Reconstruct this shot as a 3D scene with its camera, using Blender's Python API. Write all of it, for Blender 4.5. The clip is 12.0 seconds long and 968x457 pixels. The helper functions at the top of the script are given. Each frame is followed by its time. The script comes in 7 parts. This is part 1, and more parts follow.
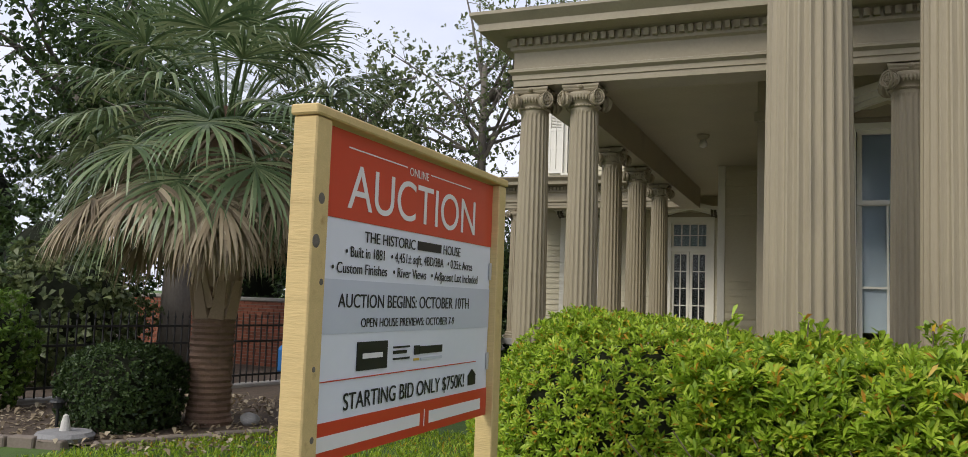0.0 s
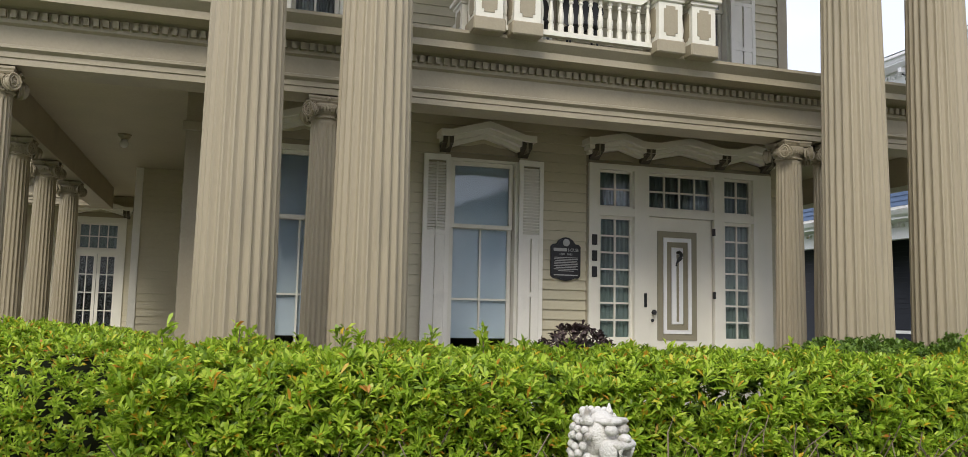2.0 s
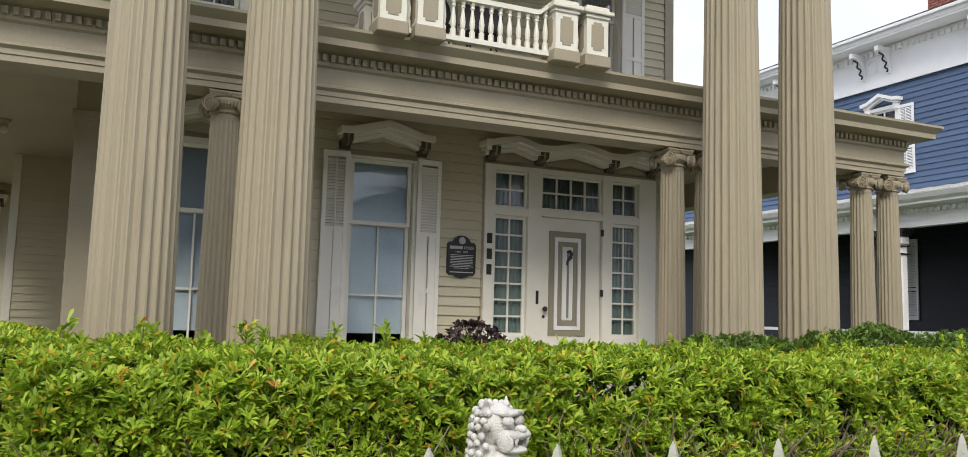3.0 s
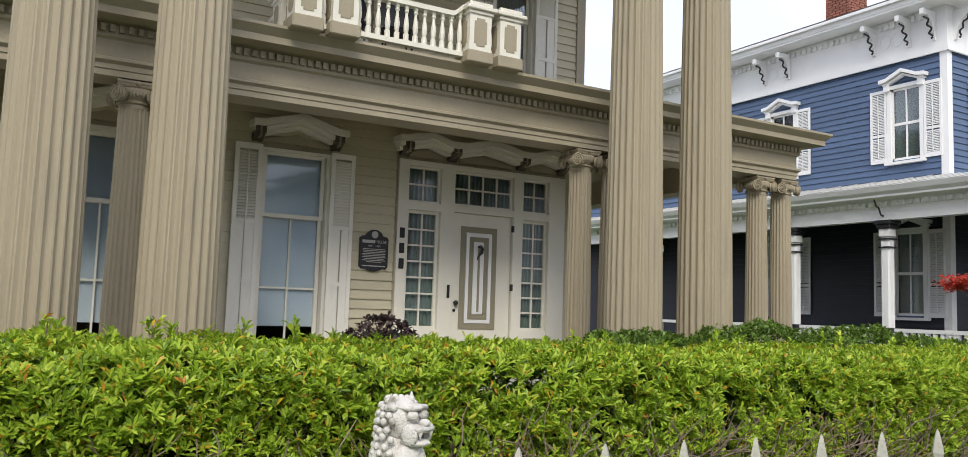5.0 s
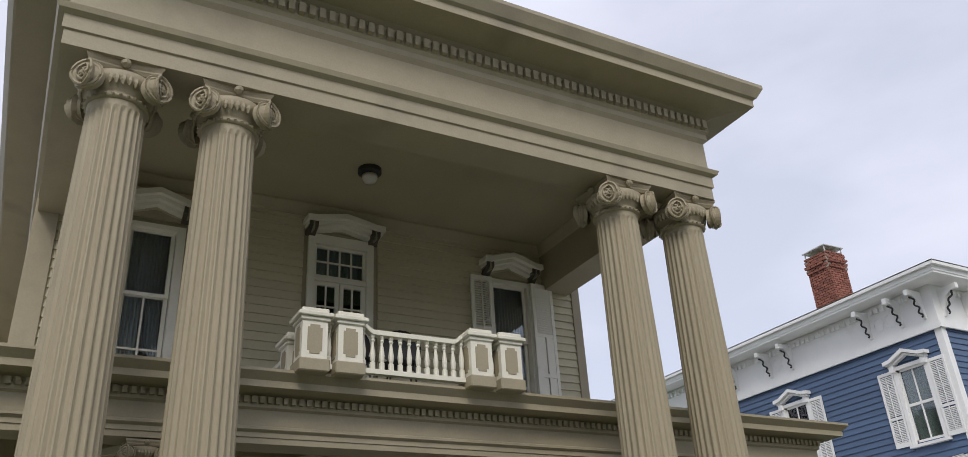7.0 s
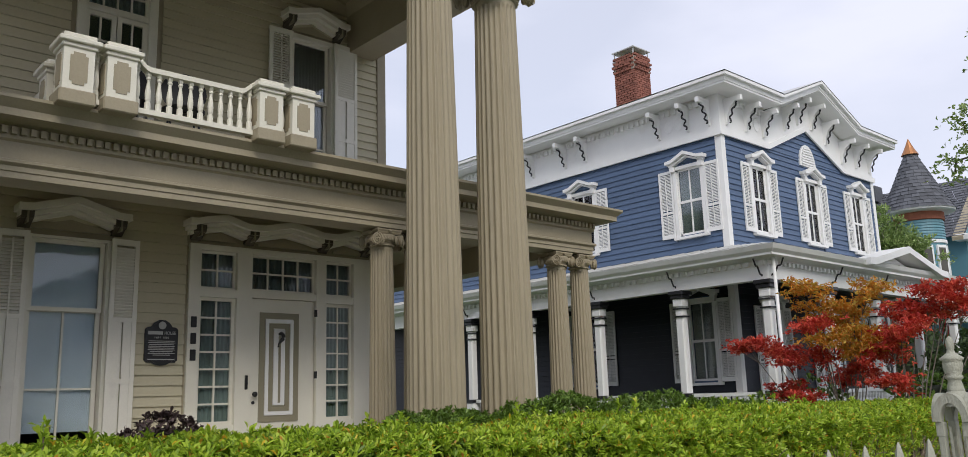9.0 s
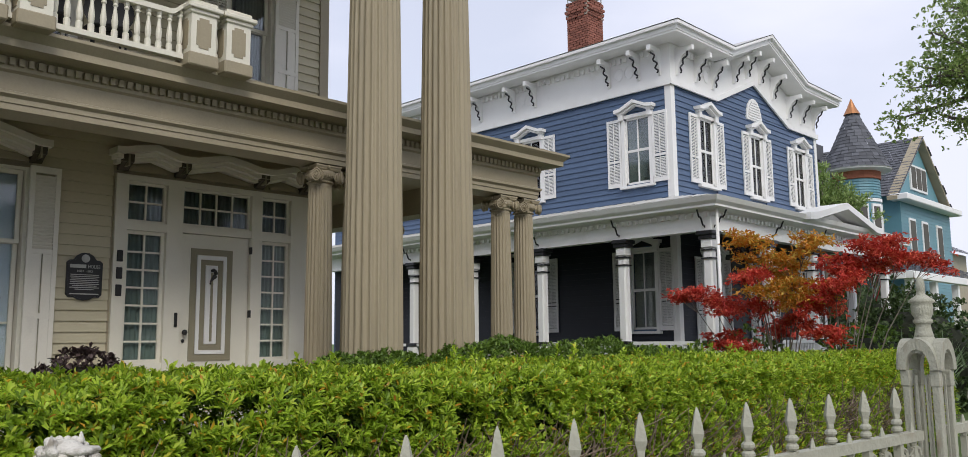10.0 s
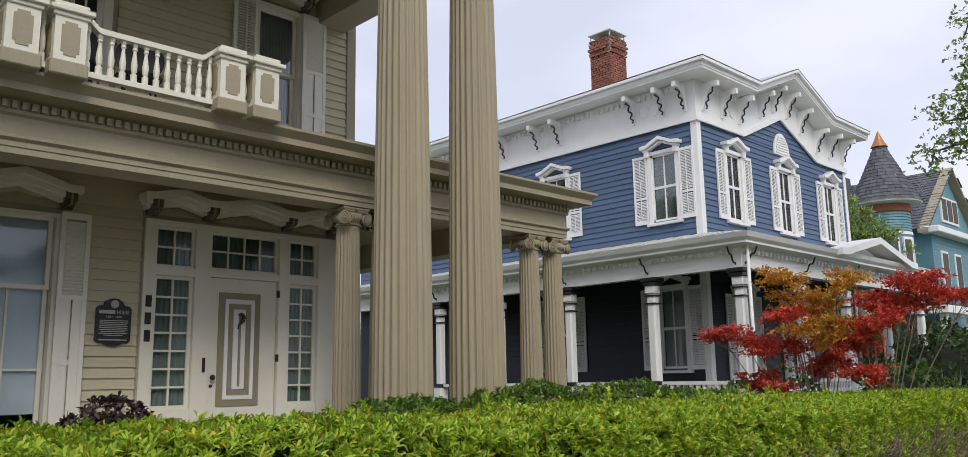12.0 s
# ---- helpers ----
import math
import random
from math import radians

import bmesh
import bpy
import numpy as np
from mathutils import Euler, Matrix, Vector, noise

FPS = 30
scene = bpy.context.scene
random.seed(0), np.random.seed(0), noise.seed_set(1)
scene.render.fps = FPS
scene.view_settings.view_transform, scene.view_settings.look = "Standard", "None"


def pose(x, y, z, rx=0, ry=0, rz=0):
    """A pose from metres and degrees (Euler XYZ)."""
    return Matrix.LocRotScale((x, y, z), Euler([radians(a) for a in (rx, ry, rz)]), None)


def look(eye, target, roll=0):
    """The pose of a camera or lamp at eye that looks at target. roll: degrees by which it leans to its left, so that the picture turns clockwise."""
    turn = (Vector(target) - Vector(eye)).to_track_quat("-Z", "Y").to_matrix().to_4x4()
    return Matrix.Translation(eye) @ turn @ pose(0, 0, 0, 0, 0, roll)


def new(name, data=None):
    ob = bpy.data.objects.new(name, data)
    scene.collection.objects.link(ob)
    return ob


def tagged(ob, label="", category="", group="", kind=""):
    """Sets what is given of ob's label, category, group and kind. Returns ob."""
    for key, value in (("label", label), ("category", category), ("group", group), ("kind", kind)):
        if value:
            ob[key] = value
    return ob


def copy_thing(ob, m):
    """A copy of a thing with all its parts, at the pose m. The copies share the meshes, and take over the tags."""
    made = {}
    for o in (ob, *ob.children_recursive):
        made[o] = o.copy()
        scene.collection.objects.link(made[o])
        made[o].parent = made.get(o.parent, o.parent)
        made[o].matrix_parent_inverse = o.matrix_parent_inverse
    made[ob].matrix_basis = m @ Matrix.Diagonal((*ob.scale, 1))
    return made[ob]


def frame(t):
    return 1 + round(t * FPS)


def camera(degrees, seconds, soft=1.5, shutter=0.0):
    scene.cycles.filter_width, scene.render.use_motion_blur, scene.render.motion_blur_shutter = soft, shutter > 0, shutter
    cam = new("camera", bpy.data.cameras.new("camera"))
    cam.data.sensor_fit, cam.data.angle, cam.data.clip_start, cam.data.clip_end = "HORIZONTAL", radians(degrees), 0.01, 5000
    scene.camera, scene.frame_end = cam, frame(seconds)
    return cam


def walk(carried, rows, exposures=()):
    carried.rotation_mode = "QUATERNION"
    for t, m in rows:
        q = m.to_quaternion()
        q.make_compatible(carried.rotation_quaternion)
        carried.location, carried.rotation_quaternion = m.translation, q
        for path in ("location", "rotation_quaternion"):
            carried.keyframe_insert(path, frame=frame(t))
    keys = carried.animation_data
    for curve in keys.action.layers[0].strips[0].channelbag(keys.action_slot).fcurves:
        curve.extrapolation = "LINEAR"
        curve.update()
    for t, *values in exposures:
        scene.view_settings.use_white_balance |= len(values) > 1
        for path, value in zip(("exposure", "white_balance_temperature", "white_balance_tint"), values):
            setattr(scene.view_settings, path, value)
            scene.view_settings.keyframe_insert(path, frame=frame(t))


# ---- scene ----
cam = camera(59.6, 12.0, 0.8)
PATH = [
    (0, (0.196, 0.58, 1.709), (-0.556, 2.426, 1.879), 2.0),
    (0.5, (0.155, 0.59, 1.707), (-0.248, 2.54, 1.895), 1.6),
    (1, (0.11, 0.525, 1.707), (0.125, 2.514, 1.909), 1.1),
    (1.5, (0.07, 0.474, 1.713), (0.336, 2.445, 1.922), 1.5),
    (2, (0.036, 0.357, 1.733), (0.608, 2.261, 1.948), 1.2),
    (2.5, (-0.035, 0.27, 1.751), (0.699, 2.118, 1.964), 0.9),
    (3, (-0.112, 0.171, 1.749), (0.702, 1.987, 1.957), 1.5),
    (3.2, (-0.117, 0.155, 1.746), (0.76, 1.942, 1.941), 1.6),
    (4.8, (-0.137, 0.007, 1.75), (0.856, 1.736, 1.904), 1.6),
    (5, (-0.157, -0.02, 1.799), (0.835, 1.707, 1.989), 1.9),
    (5.5, (-0.125, -0.123, 1.803), (0.833, 1.573, 2.257), 1.6),
    (6, (-0.17, -0.086, 1.805), (0.764, 1.552, 2.47), 0.2),
    (6.5, (-0.173, -0.177, 1.859), (0.715, 1.399, 2.713), -2.1),
    (6.7, (-0.195, -0.16, 1.858), (0.674, 1.388, 2.779), -3.3),
    (8.3, (-0.063, -0.17, 1.766), (1.128, 1.359, 2.261), -3.9),
    (8.5, (-0.022, -0.128, 1.754), (1.237, 1.36, 2.2), -3.6),
    (9, (0.126, -0.02, 1.745), (1.44, 1.436, 2.137), -1.8),
    (9.5, (0.251, 0.044, 1.738), (1.639, 1.456, 2.021), -0.9),
    (10, (0.338, 0.144, 1.726), (1.756, 1.53, 1.991), -0.6),
    (10.5, (0.349, 0.241, 1.762), (1.775, 1.602, 2.103), -0.4),
    (11, (0.357, 0.216, 1.762), (1.778, 1.578, 2.114), -0.7),
    (11.5, (0.369, 0.212, 1.769), (1.79, 1.572, 2.13), -0.9),
    (12, (0.365, 0.257, 1.791), (1.735, 1.672, 2.143), -1.0),
]
walk(cam, [(t, look(eye, aim, roll)) for t, eye, aim, roll in PATH], ((0.0, 0.38), (1.0, 0.60), (3.0, 0.73), (5.0, 0.72), (5.5, 0.47), (6.5, 0.16), (8.5, 0.22), (10.5, 0.26), (12.0, 0.26)))



# overcast daylight: bright sky, one wide soft sun from behind the street
world = bpy.data.worlds.new("sky_world")
scene.world = world
world.use_nodes = True
wn, wl = world.node_tree.nodes, world.node_tree.links
wn.clear()
w_out = wn.new("ShaderNodeOutputWorld")
w_bg = wn.new("ShaderNodeBackground")
w_sky = wn.new("ShaderNodeTexSky")
w_sky.sky_type, w_sky.sun_disc = "NISHITA", False
w_sky.sun_elevation, w_sky.sun_rotation = radians(41), radians(209)
w_co = wn.new("ShaderNodeTexCoord")
w_map = wn.new("ShaderNodeMapping")
w_map.inputs["Scale"].default_value = (1.0, 1.0, 2.6)
w_noise = wn.new("ShaderNodeTexNoise")
w_noise.inputs["Scale"].default_value, w_noise.inputs["Detail"].default_value = 2.2, 6.0
w_ramp = wn.new("ShaderNodeValToRGB")
w_ramp.color_ramp.elements[0].position, w_ramp.color_ramp.elements[1].position = 0.33, 0.62
w_ramp.color_ramp.elements[0].color = (0.72, 0.72, 0.72, 1)
w_mix = wn.new("ShaderNodeMix")
w_mix.data_type = "RGBA"
w_mix.inputs[7].default_value = (7.4, 7.6, 8.9, 1)
wl.new(w_co.outputs["Generated"], w_map.inputs["Vector"])
wl.new(w_map.outputs["Vector"], w_noise.inputs["Vector"])
wl.new(w_noise.outputs["Fac"], w_ramp.inputs["Fac"])
wl.new(w_ramp.outputs["Color"], w_mix.inputs[0])
wl.new(w_sky.outputs["Color"], w_mix.inputs[6])
wl.new(w_mix.outputs[2], w_bg.inputs["Color"])
w_bg.inputs["Strength"].default_value = 0.10
wl.new(w_bg.outputs["Background"], w_out.inputs["Surface"])

sun = new("sun", bpy.data.lights.new("sun", "SUN"))
sun.data.energy, sun.data.angle, sun.data.color = 1.55, radians(24), (1.0, 0.95, 0.86)
sun.matrix_world = look((-5, -9, 9.0), (0, 0, 0))


# ---- materials ----
def material(name, colour, rough=0.6, vary=0.12, scale=6.0, fine=60.0, bump=0.15, metal=0.0, spread=0.0, per="none", stain=None, stain_at=(0.55, 0.75), stretch=(1, 1, 1), spec=0.4):
    """Painted or natural surface: broad and fine value shifts, optional stains, bump, and a shift per object or island."""
    m = bpy.data.materials.new(name)
    m.use_nodes = True
    n, l = m.node_tree.nodes, m.node_tree.links
    b = n["Principled BSDF"]
    b.inputs["Roughness"].default_value, b.inputs["Metallic"].default_value = rough, metal
    b.inputs["Specular IOR Level"].default_value = spec
    co = n.new("ShaderNodeTexCoord")
    mp = n.new("ShaderNodeMapping")
    mp.inputs["Scale"].default_value = stretch
    l.new(co.outputs["Object"], mp.inputs["Vector"])
    big, small = n.new("ShaderNodeTexNoise"), n.new("ShaderNodeTexNoise")
    big.inputs["Scale"].default_value, big.inputs["Detail"].default_value = scale, 5
    small.inputs["Scale"].default_value, small.inputs["Detail"].default_value = fine, 4
    l.new(mp.outputs["Vector"], big.inputs["Vector"])
    l.new(mp.outputs["Vector"], small.inputs["Vector"])
    add = n.new("ShaderNodeMath")
    add.operation = "MULTIPLY_ADD"
    add.inputs[1].default_value = 0.5
    half = n.new("ShaderNodeMath")
    half.operation = "MULTIPLY"
    half.inputs[1].default_value = 0.5
    l.new(big.outputs["Fac"], half.inputs[0])
    l.new(small.outputs["Fac"], add.inputs[0])
    l.new(half.outputs[0], add.inputs[2])
    last = add.outputs[0]
    if per != "none":
        if per == "island":
            rnd = n.new("ShaderNodeNewGeometry").outputs["Random Per Island"]
        else:
            rnd = n.new("ShaderNodeObjectInfo").outputs["Random"]
        mad = n.new("ShaderNodeMath")
        mad.operation = "MULTIPLY_ADD"
        mad.inputs[1].default_value = spread
        l.new(rnd, mad.inputs[0])
        l.new(last, mad.inputs[2])
        sub = n.new("ShaderNodeMath")
        sub.operation = "SUBTRACT"
        sub.inputs[1].default_value = spread * 0.5
        l.new(mad.outputs[0], sub.inputs[0])
        last = sub.outputs[0]
    ramp = n.new("ShaderNodeValToRGB")
    cr = ramp.color_ramp
    cr.elements[0].position, cr.elements[1].position = 0.25, 0.75
    cr.elements[0].color = (*[c * (1 - vary) for c in colour], 1)
    cr.elements[1].color = (*[min(1, c * (1 + vary)) for c in colour], 1)
    l.new(last, ramp.inputs["Fac"])
    col = ramp.outputs["Color"]
    if stain:
        sn = n.new("ShaderNodeTexNoise")
        sn.inputs["Scale"].default_value, sn.inputs["Detail"].default_value = scale * 0.7, 8
        l.new(mp.outputs["Vector"], sn.inputs["Vector"])
        sr = n.new("ShaderNodeValToRGB")
        sr.color_ramp.elements[0].position, sr.color_ramp.elements[1].position = stain_at
        l.new(sn.outputs["Fac"], sr.inputs["Fac"])
        mx = n.new("ShaderNodeMix")
        mx.data_type = "RGBA"
        l.new(sr.outputs["Color"], mx.inputs[0])
        l.new(col, mx.inputs[6])
        mx.inputs[7].default_value = (*stain, 1)
        col = mx.outputs[2]
    l.new(col, b.inputs["Base Color"])
    if bump:
        bp = n.new("ShaderNodeBump")
        bp.inputs["Strength"].default_value, bp.inputs["Distance"].default_value = bump, 0.01
        l.new(small.outputs["Fac"], bp.inputs["Height"])
        l.new(bp.outputs["Normal"], b.inputs["Normal"])
    return m


def leafy(name, stops, rough=0.42, through_light=0.36):
    """Foliage whose hue runs over the stops from leaf to leaf."""
    m = bpy.data.materials.new(name)
    m.use_nodes = True
    n, l = m.node_tree.nodes, m.node_tree.links
    b = n["Principled BSDF"]
    ramp = n.new("ShaderNodeValToRGB")
    cr = ramp.color_ramp
    while len(cr.elements) < len(stops):
        cr.elements.new(0.5)
    for e, (p, c) in zip(cr.elements, stops):
        e.position, e.color = p, (*c, 1)
    l.new(n.new("ShaderNodeNewGeometry").outputs["Random Per Island"], ramp.inputs["Fac"])
    l.new(ramp.outputs["Color"], b.inputs["Base Color"])
    b.inputs["Roughness"].default_value = rough
    b.inputs["Specular IOR Level"].default_value = 0.35
    tr = n.new("ShaderNodeBsdfTranslucent")
    l.new(ramp.outputs["Color"], tr.inputs["Color"])
    mix = n.new("ShaderNodeMixShader")
    mix.inputs[0].default_value = through_light
    l.new(b.outputs[0], mix.inputs[1])
    l.new(tr.outputs[0], mix.inputs[2])
    l.new(mix.outputs[0], n["Material Output"].inputs["Surface"])
    return m


def glassy(name, tint=(0.86, 0.9, 0.92), wave=0.02):
    m = bpy.data.materials.new(name)
    m.use_nodes = True
    n, l = m.node_tree.nodes, m.node_tree.links
    n.remove(n["Principled BSDF"])
    tr, gl, fr, mix = n.new("ShaderNodeBsdfTransparent"), n.new("ShaderNodeBsdfGlossy"), n.new("ShaderNodeFresnel"), n.new("ShaderNodeMixShader")
    tr.inputs["Color"].default_value = (*tint, 1)
    gl.inputs["Roughness"].default_value = 0.015
    fr.inputs["IOR"].default_value = 1.6
    no, bp = n.new("ShaderNodeTexNoise"), n.new("ShaderNodeBump")
    no.inputs["Scale"].default_value = 3.0
    bp.inputs["Strength"].default_value, bp.inputs["Distance"].default_value = wave, 0.1
    l.new(no.outputs["Fac"], bp.inputs["Height"])
    l.new(bp.outputs["Normal"], gl.inputs["Normal"])
    l.new(fr.outputs[0], mix.inputs[0])
    l.new(tr.outputs[0], mix.inputs[1])
    l.new(gl.outputs[0], mix.inputs[2])
    l.new(mix.outputs[0], n["Material Output"].inputs["Surface"])
    return m


TAUPE = material("taupe_paint", (0.34, 0.295, 0.205), 0.5, 0.10, 2.5, 45, 0.12, stain=(0.255, 0.225, 0.16), stain_at=(0.56, 0.82))
COLUMN = material("column_paint", (0.33, 0.282, 0.192), 0.55, 0.10, 3.0, 50, 0.25, stain=(0.235, 0.205, 0.145), stain_at=(0.56, 0.85), stretch=(3, 3, 0.35))
SIDING = material("siding_paint", (0.52, 0.475, 0.335), 0.55, 0.07, 2.0, 40, 0.1, per="object", spread=0.25, stretch=(0.5, 1, 1))
CEILING = material("porch_ceiling_paint", (0.37, 0.325, 0.215), 0.6, 0.10, 1.6, 30, 0.08, stain=(0.33, 0.30, 0.21), stain_at=(0.55, 0.8))
CREAM = material("cream_trim_paint", (0.73, 0.705, 0.605), 0.5, 0.06, 4, 60, 0.08, stain=(0.66, 0.63, 0.53), stain_at=(0.62, 0.9))
OLIVE = material("olive_panel_paint", (0.27, 0.245, 0.17), 0.5, 0.08, 5, 60, 0.08)
# brackets are light themselves; this brown carries the shadow under the hoods
BRACKET = material("bracket_shadow_brown", (0.075, 0.062, 0.042), 0.55, 0.15, 8, 60, 0.2)
WHITE = material("white_trim_paint", (0.80, 0.80, 0.79), 0.45, 0.05, 3, 60, 0.06, stain=(0.68, 0.67, 0.64), stain_at=(0.6, 0.9))
SHUTTER = material("shutter_paint", (0.76, 0.735, 0.65), 0.5, 0.06, 4, 60, 0.08, stain=(0.55, 0.53, 0.46), stain_at=(0.6, 0.85))
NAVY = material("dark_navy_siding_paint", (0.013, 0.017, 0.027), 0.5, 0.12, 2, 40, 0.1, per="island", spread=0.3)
BLUE = material("blue_siding_paint", (0.078, 0.124, 0.215), 0.5, 0.12, 2, 40, 0.1, per="island", spread=0.3)
TEAL = material("teal_siding_paint", (0.12, 0.265, 0.315), 0.5, 0.12, 2, 40, 0.1, per="island", spread=0.3)
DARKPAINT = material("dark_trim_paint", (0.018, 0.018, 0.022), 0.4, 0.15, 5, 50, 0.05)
IRON = material("black_iron", (0.02, 0.02, 0.02), 0.45, 0.2, 10, 80, 0.2, stain=(0.06, 0.035, 0.02), stain_at=(0.62, 0.85))
FENCE = material("weathered_cream_iron", (0.36, 0.36, 0.29), 0.6, 0.12, 9, 70, 0.4, stain=(0.27, 0.22, 0.15), stain_at=(0.58, 0.72))
STONE = material("white_cast_stone", (0.62, 0.60, 0.55), 0.85, 0.16, 14, 90, 0.9, stain=(0.26, 0.235, 0.19), stain_at=(0.54, 0.72))
TIMBER = material("yellow_pine_post", (0.60, 0.45, 0.20), 0.65, 0.14, 4, 30, 0.2, stain=(0.40, 0.26, 0.10), stain_at=(0.62, 0.8), stretch=(6, 6, 0.6))
SIGN_W = material("sign_vinyl_white", (0.74, 0.76, 0.82), 0.3, 0.02, 1, 20, 0.0)
SIGN_G = material("sign_vinyl_grey", (0.55, 0.58, 0.65), 0.3, 0.02, 1, 20, 0.0)
SIGN_R = material("sign_vinyl_red", (0.58, 0.065, 0.03), 0.3, 0.03, 1, 20, 0.0)
INK = material("black_ink", (0.015, 0.015, 0.018), 0.4, 0.05, 1, 20, 0.0)
INK_W = material("white_ink", (0.78, 0.76, 0.74), 0.4, 0.02, 1, 20, 0.0)
INK_GOLD = material("gold_ink", (0.6, 0.4, 0.06), 0.4, 0.02, 1, 20, 0.0)
PLAQUE = material("black_cast_plaque", (0.02, 0.02, 0.022), 0.35, 0.1, 20, 90, 0.2)
PLAQUE_T = material("raised_plaque_lettering", (0.42, 0.42, 0.40), 0.4, 0.05, 5, 50, 0.0)
BRICK = material("red_brick", (0.22, 0.085, 0.06), 0.85, 0.2, 8, 60, 0.5, per="object", spread=0.9)
BRICK_I = material("red_brick_far", (0.30, 0.11, 0.065), 0.85, 0.2, 8, 60, 0.5, per="island", spread=0.9)
MORTAR = material("mortar", (0.36, 0.31, 0.26), 0.9, 0.1, 8, 60, 0.3)
SLATE = material("grey_shingle", (0.10, 0.105, 0.12), 0.75, 0.2, 3, 40, 0.4, per="island", spread=0.8)
METALROOF = material("pale_metal_roof", (0.52, 0.52, 0.50), 0.4, 0.08, 2, 30, 0.05, metal=0.25, stain=(0.40, 0.38, 0.35))
COPPER = material("copper_cap", (0.42, 0.19, 0.08), 0.4, 0.15, 5, 40, 0.1, metal=0.5)
GLASS = glassy("window_glass")
# lightened so the blind also carries the bright reflection on the panes
BLIND = material("roller_blind", (0.82, 0.87, 0.90), 0.8, 0.05, 2, 60, 0.05)
LACE = material("lace_curtain", (0.55, 0.56, 0.53), 0.9, 0.18, 30, 140, 0.2)
LACE_G = material("greenish_lace_curtain", (0.24, 0.30, 0.265), 0.9, 0.3, 24, 120, 0.2)
# dark colour stands in for unlit interiors, also used as far window panes
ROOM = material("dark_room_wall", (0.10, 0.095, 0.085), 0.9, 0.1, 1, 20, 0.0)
BARK = material("palm_trunk_bark", (0.20, 0.125, 0.085), 0.9, 0.25, 6, 40, 0.7, stretch=(1, 1, 4), stain=(0.10, 0.07, 0.05))
BOOT = material("palm_boot", (0.36, 0.26, 0.18), 0.85, 0.2, 7, 50, 0.5, per="object", spread=0.6)
WOOD_BARK = material("grey_tree_bark", (0.16, 0.14, 0.115), 0.9, 0.3, 5, 30, 0.8, stretch=(1, 1, 0.4))
TWIG = material("brown_twigs", (0.20, 0.15, 0.115), 0.9, 0.25, 8, 50, 0.3, per="island", spread=0.5)
# near-black fill whose colour stands in for shade among the leaves
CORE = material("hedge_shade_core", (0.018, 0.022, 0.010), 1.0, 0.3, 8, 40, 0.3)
SOIL = material("leaf_litter_soil", (0.09, 0.065, 0.045), 0.95, 0.45, 5, 45, 0.9)
LAWN = material("lawn_green", (0.075, 0.13, 0.025), 0.9, 0.35, 3, 90, 0.8)
PAVING = material("concrete_paving", (0.40, 0.38, 0.34), 0.85, 0.15, 1.5, 60, 0.3, stain=(0.18, 0.165, 0.145))
ASPHALT = material("asphalt", (0.05, 0.05, 0.052), 0.9, 0.2, 1.5, 90, 0.4)
EDGING = material("bed_edging_stone", (0.22, 0.18, 0.145), 0.9, 0.2, 4, 50, 0.6, per="object", spread=0.5)
ROCK = material("grey_rock", (0.26, 0.255, 0.25), 0.9, 0.25, 9, 50, 0.8)
BLUETARP = material("blue_pool_cover", (0.03, 0.16, 0.42), 0.5, 0.15, 4, 30, 0.3)
FLAG_R, FLAG_W, FLAG_B = (material("flag_" + k, c, 0.8, 0.05, 4, 60, 0.1) for k, c in (("red", (0.45, 0.03, 0.04)), ("white", (0.72, 0.70, 0.70)), ("blue", (0.03, 0.04, 0.14))))
BULB = material("frosted_lamp_glass", (0.62, 0.60, 0.55), 0.25, 0.03, 5, 40, 0.0)
FLOORP = material("porch_floor_paint", (0.42, 0.40, 0.36), 0.5, 0.1, 3, 40, 0.1, per="object", spread=0.2)

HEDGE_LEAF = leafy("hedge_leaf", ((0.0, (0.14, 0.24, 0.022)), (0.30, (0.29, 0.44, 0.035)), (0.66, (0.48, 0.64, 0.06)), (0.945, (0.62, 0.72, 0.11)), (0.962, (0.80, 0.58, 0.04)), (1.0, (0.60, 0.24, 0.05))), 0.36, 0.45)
DARK_LEAF = leafy("dark_shrub_leaf", ((0.0, (0.03, 0.055, 0.02)), (0.6, (0.06, 0.10, 0.03)), (1.0, (0.11, 0.17, 0.05))))
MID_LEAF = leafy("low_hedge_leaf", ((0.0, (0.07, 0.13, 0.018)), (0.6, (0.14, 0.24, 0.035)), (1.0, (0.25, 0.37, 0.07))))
WILD_LEAF = leafy("tree_leaf", ((0.0, (0.06, 0.085, 0.03)), (0.6, (0.12, 0.155, 0.055)), (1.0, (0.24, 0.27, 0.12))))
OAK_LEAF = leafy("oak_leaf", ((0.0, (0.14, 0.22, 0.06)), (0.6, (0.26, 0.37, 0.11)), (1.0, (0.42, 0.52, 0.20))))
PALM_LEAF = leafy("palm_leaf", ((0.0, (0.07, 0.115, 0.05)), (0.55, (0.14, 0.20, 0.085)), (1.0, (0.32, 0.36, 0.19))), 0.3, 0.2)
PALM_DEAD = leafy("dry_palm_leaf", ((0.0, (0.17, 0.13, 0.085)), (0.6, (0.34, 0.27, 0.17)), (1.0, (0.52, 0.44, 0.31))), 0.7, 0.15)
RED_LEAF = leafy("red_maple_leaf", ((0.0, (0.50, 0.05, 0.04)), (0.6, (0.72, 0.085, 0.06)), (1.0, (0.80, 0.20, 0.11))), 0.5, 0.35)
